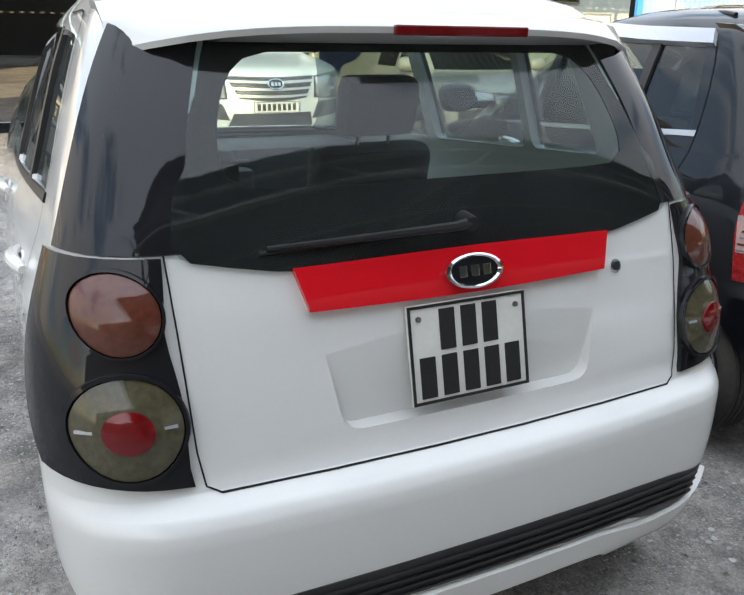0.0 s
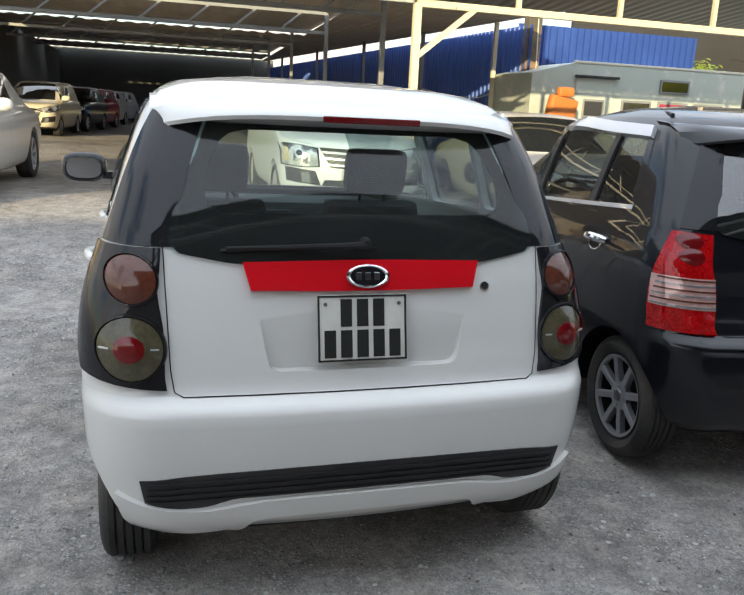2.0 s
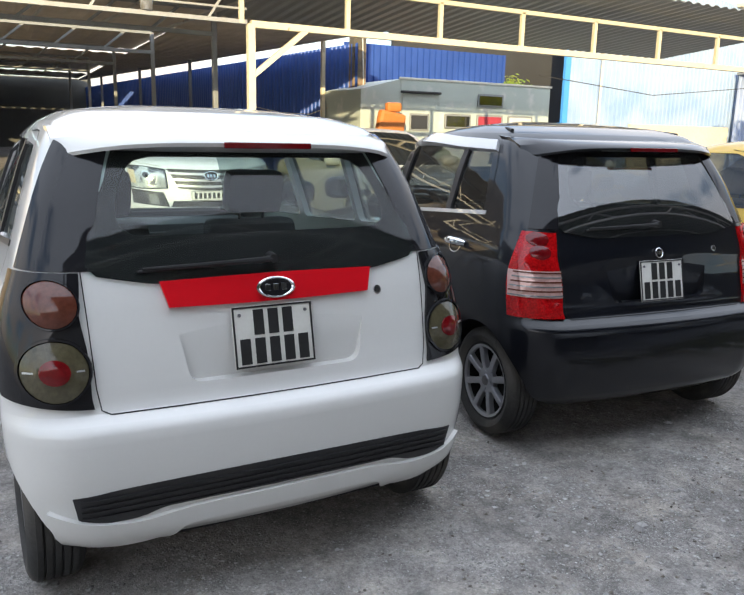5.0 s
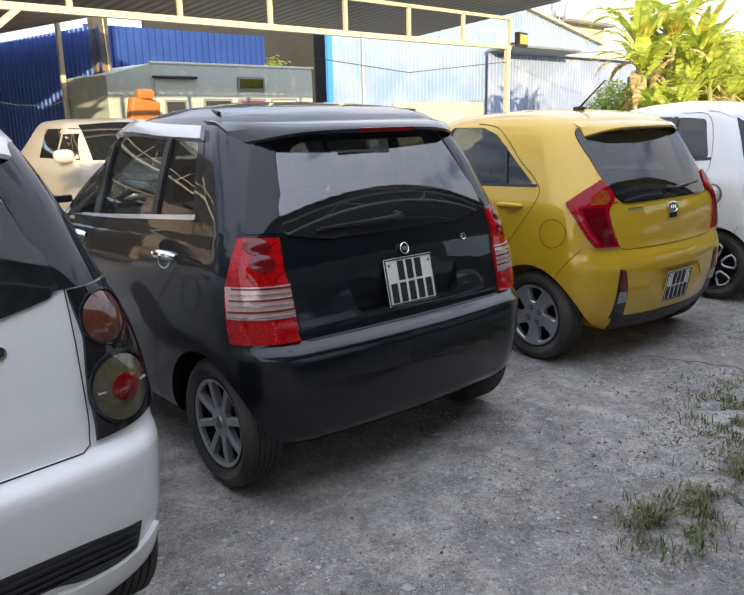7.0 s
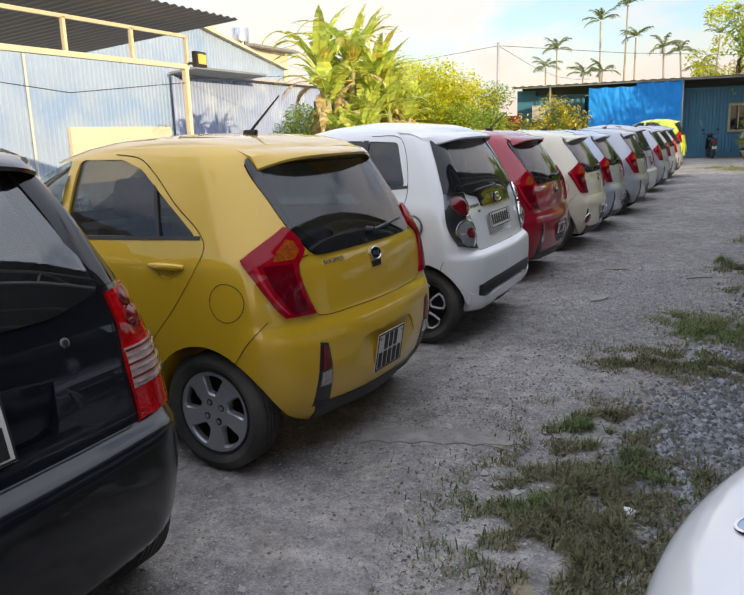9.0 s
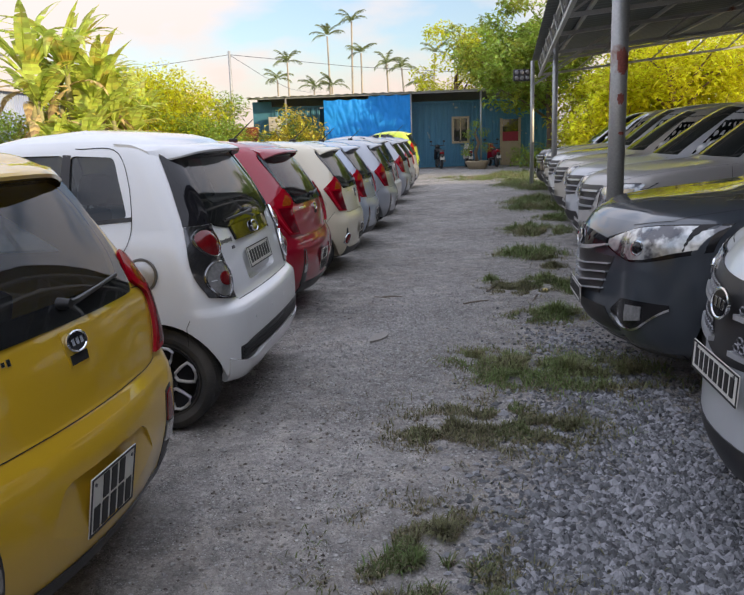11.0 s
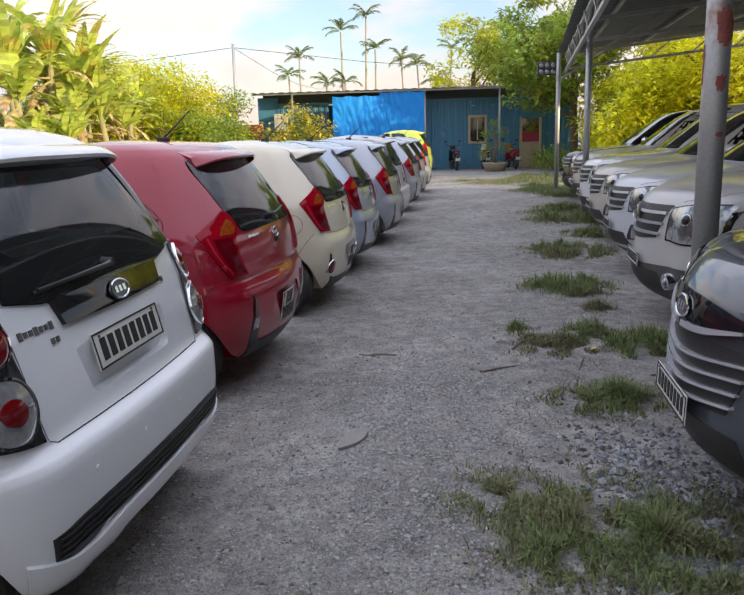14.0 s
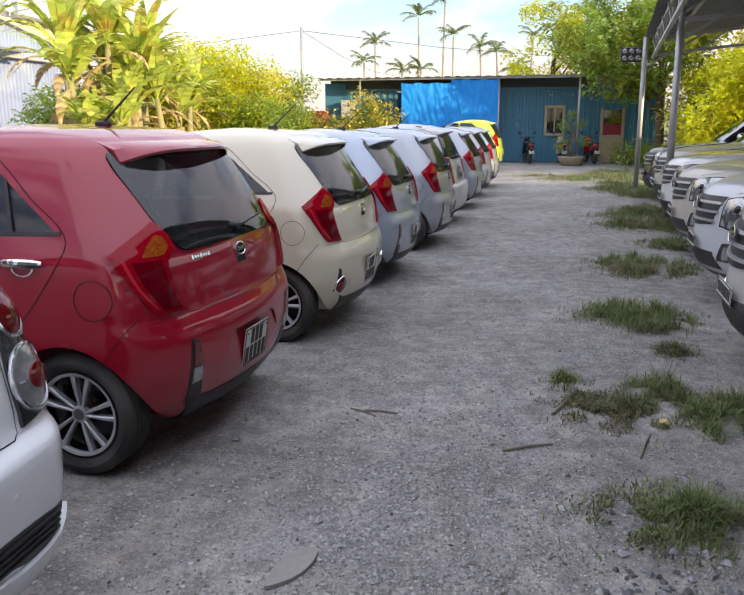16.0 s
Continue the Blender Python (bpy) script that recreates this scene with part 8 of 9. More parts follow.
for x0, x1, z0, z1, m in ((9.96, 10.54, 1.62, 2.05, M_DARKWIN), (11.02, 11.84, 1.70, 2.07, M_DARKWIN), (12.04, 12.87, 2.28, 2.61, M_DARKWIN), (12.03, 12.88, 1.70, 2.08, M_CURTAIN), (13.06, 13.9, 1.70, 2.08, M_CREAMPLATE)):
    wn_ = part("window", box(((x0 + x1) / 2, 15.575, (z0 + z1) / 2), (x1 - x0, 0.03, z1 - z0), 0.03), M_GREYSHEET, camper)
    part("pane", box(((x0 + x1) / 2, 15.557, (z0 + z1) / 2), (x1 - x0 - 0.10, 0.012, z1 - z0 - 0.10), 0.004), m, wn_)
part("rail", box((12.1, 15.60, 2.885), (4.9, 0.05, 0.05), 0.01), M_CREAMPLATE, camper)
for wx in (9.6, 13.2):
    part("support", box((wx, 16.7, 0.2), (0.4, 1.8, 0.45), 0.03), M_PLASTIC, camper)
M_ORANGE = mat("orange_vinyl", (0.50, 0.17, 0.04), rough=0.5, vary=0.15, scale=4)
seat = thing("van_seat", "discarded orange vinyl van seat on end", "seat", at=pose(9.0, 14.9, 0))
part("back", box((0, 0, 1.55), (0.72, 0.22, 1.0), 0.09, Matrix.Rotation(radians(10), 4, "Y")), M_ORANGE, seat)
part("headrest", box((0.10, 0, 2.15), (0.40, 0.18, 0.22), 0.07), M_ORANGE, seat)
part("frame", box((-0.05, 0.02, 0.53), (0.6, 0.3, 1.06), 0.03), M_PLASTIC, seat)
shrub("creeper", "leafy creeper climbing beside the blue wall", 15.3, 18.4, 1.4, 3.9, M_LEAF, 150, 1500, 0.16, "creeper")
# near-black paint stands for deep shade, in the gap and the doorway
M_DARKGAP = mat("deep_shade_black", (0.035, 0.035, 0.035), rough=0.95, vary=0.3, scale=0.7)
wall(part("wall_gap", box((19.6, 24.5, 2.9), (10.2, 0.2, 5.8)), M_DARKGAP), "near-black wall that stands for the shade between the sheds")

# the pale blue hall, its gable and lower wing
HY = 22.0
wall(corrugated("wall_hall", (20.9, HY), (30.3, HY), 0.0, 8.67, M_PALEBLUE, 0.24, 0.035, z1b=7.32), "sunlit pale blue corrugated wall of a hall")
wall(corrugated("wall_gable", (30.3, HY), (41.4, HY), 0.0, 7.32, M_PALEBLUE, 0.24, 0.035, z1b=5.32), "pale blue corrugated gable end of the hall")
M_TRIMBLUE = mat("blue_trim", (0.06, 0.26, 0.60), rough=0.5, vary=0.08)
wall(part("trim_corner", box((20.82, HY - 0.05, 3.6), (0.26, 0.12, 7.2)), M_TRIMBLUE), "bright blue corner flashing of the hall", "trim")
wall(part("wall_dado", box((27.4, HY - 0.10, 1.08), (6.1, 0.14, 2.16)), M_CONCRETE), "cream rendered base of the hall wall")
wall(corrugated("wall_wing", (30.6, HY - 0.3), (47.5, HY - 0.3), 0.0, 4.45, M_WING, 0.26, 0.035, z1b=4.45), "pale corrugated wall of the hall's lower wing")
wall(part("wall_roof_edge", box((35.9, HY - 0.12, 6.34), (11.4, 0.35, 0.14), 0, Matrix.Rotation(radians(10.2), 4, "Y")), M_CONCRETE), "cream verge of the hall's gable", "trim")
wall(part("wing_canopy", box((33.5, HY - 1.0, 4.55), (6.0, 1.5, 0.10), 0.0, Matrix.Rotation(radians(-6), 4, "X")), M_GREYSHEET), "thin metal porch roof on the hall", "roof")
wall(part("wing_eave", box((41.8, HY - 0.45, 4.50), (11.6, 0.5, 0.10)), M_DARKSHEET), "dark eave of the lower wing", "roof")
# flat near-black panel for the shade inside the opening
wall(part("door_1", box((45.2, HY - 0.36, 1.8), (1.7, 0.12, 3.6)), M_DARKGAP), "open doorway in the wing, shade painted as a near-black panel", "door")
wall(part("hall_fascia", box((25.4, HY - 0.10, 6.02), (6.4, 0.10, 0.16)), M_TRIMBLUE), "blue rail along the hall wall", "trim")
pipe = thing("drain_pipe", "thin white drain pipe down the hall wall", "pipe")
part("pipe_run", tube([(22.6, HY - 0.10, 7.6), (22.6, HY - 0.10, 0.05)], 0.05, 8), M_WHITEWALL, pipe)
for hz in (1.6, 3.6, 5.6):
    part("clip", box((22.6, HY - 0.07, hz), (0.16, 0.05, 0.05)), M_GREYSHEET, pipe)
vent = thing("wall_vent", "louvred vent in the hall gable", "vent")
for k in range(5):
    part("slat", box((26.0, HY - 0.08, 6.6 + k * 0.14), (1.9, 0.08, 0.05), 0, Matrix.Rotation(radians(25), 4, "X")), M_GREYSHEET, vent)
house = thing("house", "cream rendered house with a flat roof behind the hall", "house")
part("wall", box((44.0, 30, 3.6), (14.0, 6.0, 7.4)), M_CONCRETE, house)
part("parapet", box((39.6, 26.9, 7.75), (4.2, 0.25, 1.1)), M_CONCRETE, house)
part("roof", box((48.4, 29.5, 7.36), (6.0, 6.4, 0.15)), M_GREYSHEET, house)
house2 = thing("house", "long cream house behind the banana plants", "house")
part("wall", box((65, 22.0, 2.75), (6.0, 8.0, 5.5)), M_CONCRETE, house2)
part("roof", box((65, 22.0, 5.58), (6.8, 8.6, 0.16), 0, Matrix.Rotation(radians(4), 4, "X")), M_CONCRETE, house2)
for k, (tx, tr) in enumerate(((46.9, 0.55), (43.2, 0.4))):
    tk = thing("water_tank", "stainless steel water tank on the house roof", "water tank", "roof tanks", pose(tx, 28.2, 7.42))
    part("barrel", lathe([(0.0, 0.02), (0.0, tr), (0.06, tr + 0.02), (1.2, tr + 0.02), (1.26, tr), (1.45, tr * 0.25), (1.46, 0.02)], 24), M_CHROME if k == 0 else M_CONCRETE, tk, smooth=True).matrix_basis = pose(0, 0, 0, 0, -90, 0)

# floodlight at the end of the eaves beam
fl = thing("floodlight", "square yellow-faced floodlight on the eaves beam", "floodlight", at=pose(16.05, 9.9, 3.22, 0, 0, 8))
M_FLOODYEL = mat("flood_yellow_face", (0.70, 0.55, 0.10), rough=0.3, vary=0.1)
part("case", box((0, 0, 0), (0.46, 0.12, 0.32), 0.02), M_PLASTIC, fl)
part("lens", box((0, -0.068, 0), (0.34, 0.02, 0.21), 0.01), M_FLOODYEL, fl)
part("bracket", box((-0.2, 0.05, -0.1), (0.36, 0.03, 0.05)), M_PLASTIC, fl)
wire = thing("overhead_wire", "thin dark wire sagging under the eaves", "wire")
part("strand", tube([(9.5, 10.2, 2.65), (12.5, 10.2, 2.42), (15.6, 10.0, 2.72)], 0.008, 5), M_PLASTIC, wire)
bottle = thing("bottle", "clear glass bottle standing on the eaves beam", "bottle", at=pose(2.35, 10.0, BZ + 0.055))
part("glass_body", lathe([(0, 0.0), (0.0, 0.09), (0.22, 0.09), (0.30, 0.035), (0.40, 0.03)], 16), M_LENSCLEAR, bottle, smooth=True).matrix_basis = pose(0, 0, 0, 0, -90, 0)

# ---- the far end: container, tarp, bikes ----
CX = 39.5
M_TEAL = mat("container_blue", (0.056, 0.195, 0.300), rough=0.5, vary=0.2, scale=1.0, second=((0.30, 0.34, 0.30), 0.68, 0.71, 3.0))
cont = thing("container", "weathered blue shipping container used as an office", "container")
corrugated("side", (CX, 4.4), (CX, -6.0), 0, 2.95, M_TEAL, 0.28, 0.04, cont)
corrugated("side", (CX, 7.2), (CX, 4.9), 0, 2.95, M_TEAL, 0.28, 0.04, cont)
part("top_rail", box((CX - 0.02, 0.6, 2.98), (0.12, 13.2, 0.10)), M_TEAL, cont)
part("base_rail", box((CX - 0.02, 0.6, 0.09), (0.12, 13.2, 0.16)), M_TEAL, cont)
part("back_wall", box((CX + 2.4, 0.6, 1.5), (0.1, 13.2, 3.0)), M_TEAL, cont)
# dark strip for the shade between container top and roof
part("gap_shade", box((CX + 0.3, 0.9, 3.22), (0.06, 14.0, 0.50)), M_SHEDDARK, cont)
part("end_panel", box((CX + 0.1, 7.65, 1.65), (0.08, 0.9, 3.3)), M_TEAL, cont)
M_TIMBER = mat("pale_timber", (0.45, 0.36, 0.24), rough=0.8, vary=0.15, scale=5)


def window_set(y0, y1, z0, z1):
    w_ = part("window", box((CX - 0.06, (y0 + y1) / 2, (z0 + z1) / 2), (0.05, y1 - y0 - 0.1, z1 - z0 - 0.1)), M_DARKWIN, cont)
    for y in (y0, y1):
        part("frame_side", box((CX - 0.08, y, (z0 + z1) / 2), (0.10, 0.10, z1 - z0 + 0.1), 0.01), M_TIMBER, w_)
    for z in (z0, z1):
        part("frame_rail", box((CX - 0.078, (y0 + y1) / 2, z), (0.10, y1 - y0, 0.10), 0.01), M_TIMBER, w_)
    part("mullion", box((CX - 0.09, (y0 + y1) / 2, (z0 + z1) / 2), (0.05, 0.05, z1 - z0)), M_TIMBER, w_)


window_set(-2.05, -1.33, 1.12, 2.25)
dr = part("door", box((CX - 0.06, -4.0, 0.55), (0.07, 0.78, 1.1), 0.01), M_TIMBER, cont)
for y in (-3.58, -4.42):
    part("frame_side", box((CX - 0.08, y, 1.08), (0.12, 0.11, 2.15), 0.01), M_TIMBER, dr)
part("pane", box((CX - 0.06, -4.0, 1.6), (0.05, 0.76, 1.0)), M_DARKWIN, dr)
part("curtain", box((CX - 0.10, -4.0, 1.32), (0.03, 0.74, 0.42)), M_CURTAIN, dr)
roof_sheet("roof_container", [(CX - 1.4, 8.1, 3.42), (CX - 1.4, -3.3, 3.42), (CX + 4, -3.3, 3.62), (CX + 4, 8.1, 3.62)], M_WHITEWALL, 0.4, label="thin metal roof over the container")
for k, py in enumerate((6.3, 0.6, -2.55)):
    bp = thing("roof_post", "thin steel post under the container roof", "post", "posts of the container roof")
    part("pole", tube([(CX - 1.2, py, -0.03), (CX - 1.2, py, 3.43)], 0.045, 10), M_STEEL, bp, smooth=True)
wall(part("beam_container", box((CX - 1.2, 2.4, 3.38), (0.08, 11.2, 0.08)), M_STEEL), "steel edge beam of the container roof", "beam")
box_ac = thing("air_conditioner", "small white outdoor air-conditioning unit", "air conditioner", at=pose(CX - 0.3, 7.0, 2.2))
part("case", box((0, 0, 0), (0.35, 0.55, 0.75), 0.02), M_WHITEWALL, box_ac)
part("bracket", box((0.2, 0, -0.4), (0.4, 0.4, 0.06)), M_GREYSHEET, box_ac)
M_REDWALL = mat("faded_red_sheet", (0.32, 0.07, 0.05), rough=0.7, vary=0.2, scale=1.5)
wall(part("wall_red", box((CX - 0.2, 8.5, 1.05), (0.12, 1.3, 2.2)), M_REDWALL), "faded red sheet fence beside the container")
M_TARP = mat("blue_tarp", (0.012, 0.25, 0.72), rough=0.6, vary=0.16, scale=2.5, bump=0.22, bscale=6, spec=0.25)


def tarp_sheet(y0, y1, z0, z1, seed):
    """A hanging tarpaulin with vertical folds and a sagging top edge."""
    nx, nz = 72, 44
    vs, fs = [], []
    for j in range(nz + 1):
        for i in range(nx + 1):
            t, q = i / nx, j / nz
            y = y0 + (y1 - y0) * t
            z = z0 + (z1 - z0) * q - 0.05 * abs(math.sin(t * math.pi * 3)) * q
            x = CX - 1.28 + 0.05 * noise.noise((t * 6, q * 3.2, seed)) + 0.022 * (1 - abs(noise.noise((t * 8 + q * 2, q * 3 - t * 2, seed + 3))) * 3) + 0.007 * noise.noise((t * 20, q * 16, seed))
            vs.append((x, y, z))
    n = nx + 1
    fs = [(j * n + i, j * n + i + 1, (j + 1) * n + i + 1, (j + 1) * n + i) for j in range(nz) for i in range(nx)]
    return mesh_of("tarp", vs, fs, True)


TG = "blue tarpaulins on the container roof"
tagged(obj("tarp", tarp_sheet(4.55, 2.45, 1.2, 3.22, 1.0), M_TARP), "bright blue tarpaulin hanging from the roof edge", "tarpaulin", TG)
tagged(obj("tarp", tarp_sheet(2.50, 0.62, 1.25, 3.34, 5.0), M_TARP), "bright blue tarpaulin hanging from the roof edge", "tarpaulin", TG)


def motorbike(x, y, yaw, col, label):
    """A parked scooter seen from behind: wheels, body shell, seat, lamp, plate board and mirrors."""
    b = thing("motorbike", label, "motorbike", "motorbikes by the container", pose(x, y, 0, 0, 0, yaw))
    for wy in (0.0, 1.22):
        wv = part("wheel", lathe([(-0.03, 0.06), (-0.025, 0.2), (0.025, 0.2), (0.03, 0.06)], 24), M_GUNMETAL, b, smooth=True)
        wv.matrix_basis = pose(0, wy, 0.29)
        ty = part("tyre", lathe([(-0.04, 0.2), (-0.05, 0.25), (-0.03, 0.29), (0.03, 0.29), (0.05, 0.25), (0.04, 0.2)], 28), M_RUBBER, wv, smooth=True)
    part("body_shell", box((0, 0.18, 0.62), (0.24, 0.75, 0.26), 0.09, Matrix.Rotation(radians(-8), 4, "X")), col, b, smooth=True)
    part("leg_shield", box((0, 0.95, 0.62), (0.34, 0.14, 0.55), 0.06, Matrix.Rotation(radians(18), 4, "X")), col, b, smooth=True)
    part("floor", box((0, 0.62, 0.36), (0.22, 0.5, 0.10), 0.03), M_PLASTIC, b)
    part("seat", box((0, 0.22, 0.79), (0.26, 0.72, 0.10), 0.045), M_PLASTIC, b, smooth=True)
    part("mudguard", box((0, -0.22, 0.52), (0.13, 0.20, 0.28), 0.04, Matrix.Rotation(radians(28), 4, "X")), M_PLASTIC, b)
    part("tail_lamp", box((0, -0.21, 0.70), (0.18, 0.07, 0.09), 0.025), M_RED, b)
    part("plate_board", box((0, -0.32, 0.47), (0.19, 0.01, 0.14), 0.004), M_PLATE, b)
    part("handlebar", tube([(-0.33, 0.92, 1.02), (-0.1, 0.98, 1.0), (0.1, 0.98, 1.0), (0.33, 0.92, 1.02)], 0.016, 8), M_PLASTIC, b)
    part("steering_head", box((0, 1.0, 0.95), (0.22, 0.16, 0.20), 0.06), col, b, smooth=True)
    for s in (-1, 1):
        part("mirror", box((s * 0.30, 0.97, 1.20), (0.11, 0.02, 0.08), 0.01), M_PLASTIC, b)
        part("mirror_stem", tube([(s * 0.26, 0.95, 1.02), (s * 0.30, 0.97, 1.17)], 0.006, 6), M_PLASTIC, b)
    part("stand", tube([(0.0, 0.35, 0.35), (-0.2, 0.4, 0.0)], 0.012, 6), M_GUNMETAL, b)
    part("exhaust", tube([(0.13, 0.45, 0.28), (0.15, -0.1, 0.34)], [0.03, 0.045], 10), M_GUNMETAL, b)


motorbike(37.7, -0.72, -82, P_BLACK, "black scooter with a red tail lamp by the wall")
motorbike(37.7, -2.0, -86, P_GREYSILVER, "grey scooter parked under the window")
motorbike(37.7, -3.2, -80, P_RED, "dark red motorbike parked by the door")
pot = thing("potted_tree", "gnarled bonsai tree in a wide concrete pot", "potted tree", at=pose(36.6, -2.25, 0))
part("pot", lathe([(0.0, 0.02), (0.0, 0.38), (0.30, 0.52), (0.34, 0.54), (0.34, 0.46), (0.30, 0.44), (0.30, 0.02)], 28), M_OLDWALL, pot, smooth=True).matrix_basis = pose(0, 0, 0, 0, -90, 0)
part("trunk", tube([(0, 0, 0.28), (0.05, 0.08, 0.7), (0, -0.06, 1.1), (0.02, 0.10, 1.5), (0, -0.05, 1.85)], [0.10, 0.08, 0.07, 0.05, 0.03], 8), M_BARK, pot, smooth=True)
leaf_cloud("foliage", [(0, 0.35, 1.0, 0.28), (0, -0.4, 0.9, 0.3), (0, 0.3, 1.5, 0.28), (0, -0.3, 1.55, 0.25), (0, 0.05, 1.9, 0.25), (0, 0.5, 0.7, 0.2)], 900, 0.10, M_LEAF, pot, 9, shell=0.2)
pole = thing("utility_pole", "thin grey concrete utility pole with wires", "utility pole")
part("shaft", tube([(38.2, 8.75, -0.03), (38.2, 8.72, 5.5)], [0.09, 0.06], 10), M_STEEL, pole, smooth=True)
part("insulator", box((38.2, 8.72, 5.3), (0.08, 0.08, 0.16), 0.02), M_PLASTIC, pole)
for k, q in enumerate(((30.0, 24.0, 4.4), (66, 8.0, 5.2), (60, -12, 6.0))):
    a, b = Vector((38.2, 8.72, 5.35)), Vector(q)
    m_ = (a + b) / 2 - Vector((0, 0, 0.6))
    part("wire", tube([a, (a + m_) / 2 - Vector((0, 0, 0.12)), m_, (b + m_) / 2 - Vector((0, 0, 0.12)), b], 0.012, 5), M_PLASTIC, pole)
tagged(part("warehouse_roof", box((62, 1.5, 4.0), (4.0, 9, 0.5)), M_GREYSHEET), "long pale roof far behind the container", "roof", kind="structure")

# ---- the metal canopy over the facing row ----
eave = lambda x: -0.90 - (x - 9) * (0.1235 if x > 9 else 0.02)      # the eave bends back towards the far end
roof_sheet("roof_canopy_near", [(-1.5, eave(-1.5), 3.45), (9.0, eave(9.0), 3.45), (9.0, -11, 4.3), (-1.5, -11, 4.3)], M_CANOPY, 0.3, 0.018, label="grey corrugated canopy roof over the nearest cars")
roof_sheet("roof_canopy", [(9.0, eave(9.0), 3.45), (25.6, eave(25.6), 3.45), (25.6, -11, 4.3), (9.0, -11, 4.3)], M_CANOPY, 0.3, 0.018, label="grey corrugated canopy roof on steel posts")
frame_ = thing("canopy_steelwork", "grey steel trusses and purlins under the canopy roof", "steelwork")
zc = lambda x, y: 3.45 + 0.85 * (eave(x) - y) / (eave(x) + 11)
bar("edge_beam", (-1.5, eave(-1.5) - 0.2, 3.36), (9.0, eave(9.0) - 0.2, 3.36), 0.06, M_STEEL, frame_)
bar("edge_beam", (9.0, eave(9.0) - 0.2, 3.36), (25.5, eave(25.5) - 0.2, 3.36), 0.06, M_STEEL, frame_)
bar("edge_beam", (-1.5, eave(-1.5) - 0.2, 3.02), (9.0, eave(9.0) - 0.2, 3.02), 0.06, M_STEEL, frame_)
bar("edge_beam", (9.0, eave(9.0) - 0.2, 3.02), (25.5, eave(25.5) - 0.2, 3.02), 0.06, M_STEEL, frame_)
for k in range(33):
    x = -1.3 + k * 0.82
    bar("web", (x, eave(x) - 0.2, 3.02), (x + (0.41 if k % 2 else -0.41), eave(x) - 0.2, 3.36), 0.03, M_STEEL, frame_)
for k in range(6):
    f = 0.08 + k * 0.17
    for xa, xb in ((-1.5, 9.0), (9.0, 25.5)):
        bar("purlin", (xa, eave(xa) + (-11 - eave(xa)) * f, 3.45 + 0.85 * f - 0.05), (xb, eave(xb) + (-11 - eave(xb)) * f, 3.45 + 0.85 * f - 0.05), 0.06, M_STEEL, frame_)
for x in (-1.4, 3.2, 9.62, 14.0, 19.03, 24.9):
    y0 = eave(x) - 0.2
    bar("rafter", (x, y0, 3.36), (x, -11, 4.22), 0.07, M_STEEL, frame_)
    bar("rafter", (x, y0, 3.02), (x, -11, 3.80), 0.06, M_STEEL, frame_)
    for k in range(8):
        f = k / 8
        bar("web", (x, y0 + (-11 - y0) * f, 3.02 + 0.78 * f), (x, y0 + (-11 - y0) * (f + 0.0625), 3.36 + 0.86 * (f + 0.0625)), 0.035, M_STEEL, frame_)
M_RUST = mat("rust_patch", (0.30, 0.095, 0.075), rough=0.9, vary=0.3, scale=12)


def rust_patch(px, py, r, a0, span, z0, z1, seed):
    """A flake of rust with a ragged edge on a round post."""
    bm = bmesh.new()
    n, m = 18, 14
    grid = {}
    for j in range(m + 1):
        for i in range(n + 1):
            a, z = a0 + span * i / n, z0 + (z1 - z0) * j / m
            grid[i, j] = bm.verts.new((px + r * math.cos(a), py + r * math.sin(a), z))
    for j in range(m):
        for i in range(n):
            u, v = 2 * (i + 0.5) / n - 1, 2 * (j + 0.5) / m - 1
            if u * u + v * v < 0.75 + 0.55 * noise.noise((i * 0.35, j * 0.35, seed * 7.7)):
                bm.faces.new((grid[i, j], grid[i + 1, j], grid[i + 1, j + 1], grid[i, j + 1]))
    bmesh.ops.delete(bm, geom=[v for v in bm.verts if not v.link_faces], context="VERTS")
    return bm


for k, (px, py) in enumerate(((9.62, -1.32), (19.03, -2.46), (24.9, -2.87))):
    po = thing("canopy_post", "grey round steel canopy post with rust patches", "post", "canopy posts")
    part("pole", tube([(px, py, -0.05), (px, py, 3.40)], 0.069 if k == 0 else 0.055, 16), M_STEEL, po, smooth=True)
    part("footing", lathe([(0, 0.0), (0.0, 0.20), (0.035, 0.18), (0.05, 0.08)], 14), M_GREYSHEET, po).matrix_basis = pose(px, py, -0.03, 0, -90, 0)
    if k == 0:
        for a0, span, z0, z1, sd in ((2.4, 2.0, 1.92, 2.15, 1), (2.7, 1.0, 1.70, 1.80, 2), (3.0, 0.8, 1.46, 1.49, 3), (0.4, 1.4, 1.7, 2.0, 4)):
            part("rust_patch", rust_patch(px, py, 0.071, a0, span, z0, z1, sd), M_RUST, po)
    bar("brace", (px, py, 2.75), (px, py - 1.2, 3.45), 0.05, M_STEEL, po)
flood = thing("floodlight", "black floodlight with six round lenses on the canopy post", "floodlight", at=pose(24.75, -2.55, 3.02, 0, 0, -82) @ Matrix.Diagonal((0.74, 0.74, 0.74, 1)))
part("case", box((0, 0, 0), (0.62, 0.10, 0.42), 0.02), M_PLASTIC, flood)
for i in range(3):
    for j in range(2):
        ln = part("lens", lathe([(0, 0.001), (0.02, 0.05), (0.0, 0.075)], 14), M_LENSCLEAR, flood, smooth=True)
        ln.matrix_basis = pose(-0.2 + 0.2 * i, -0.055, -0.1 + 0.2 * j, 0, 0, -90)
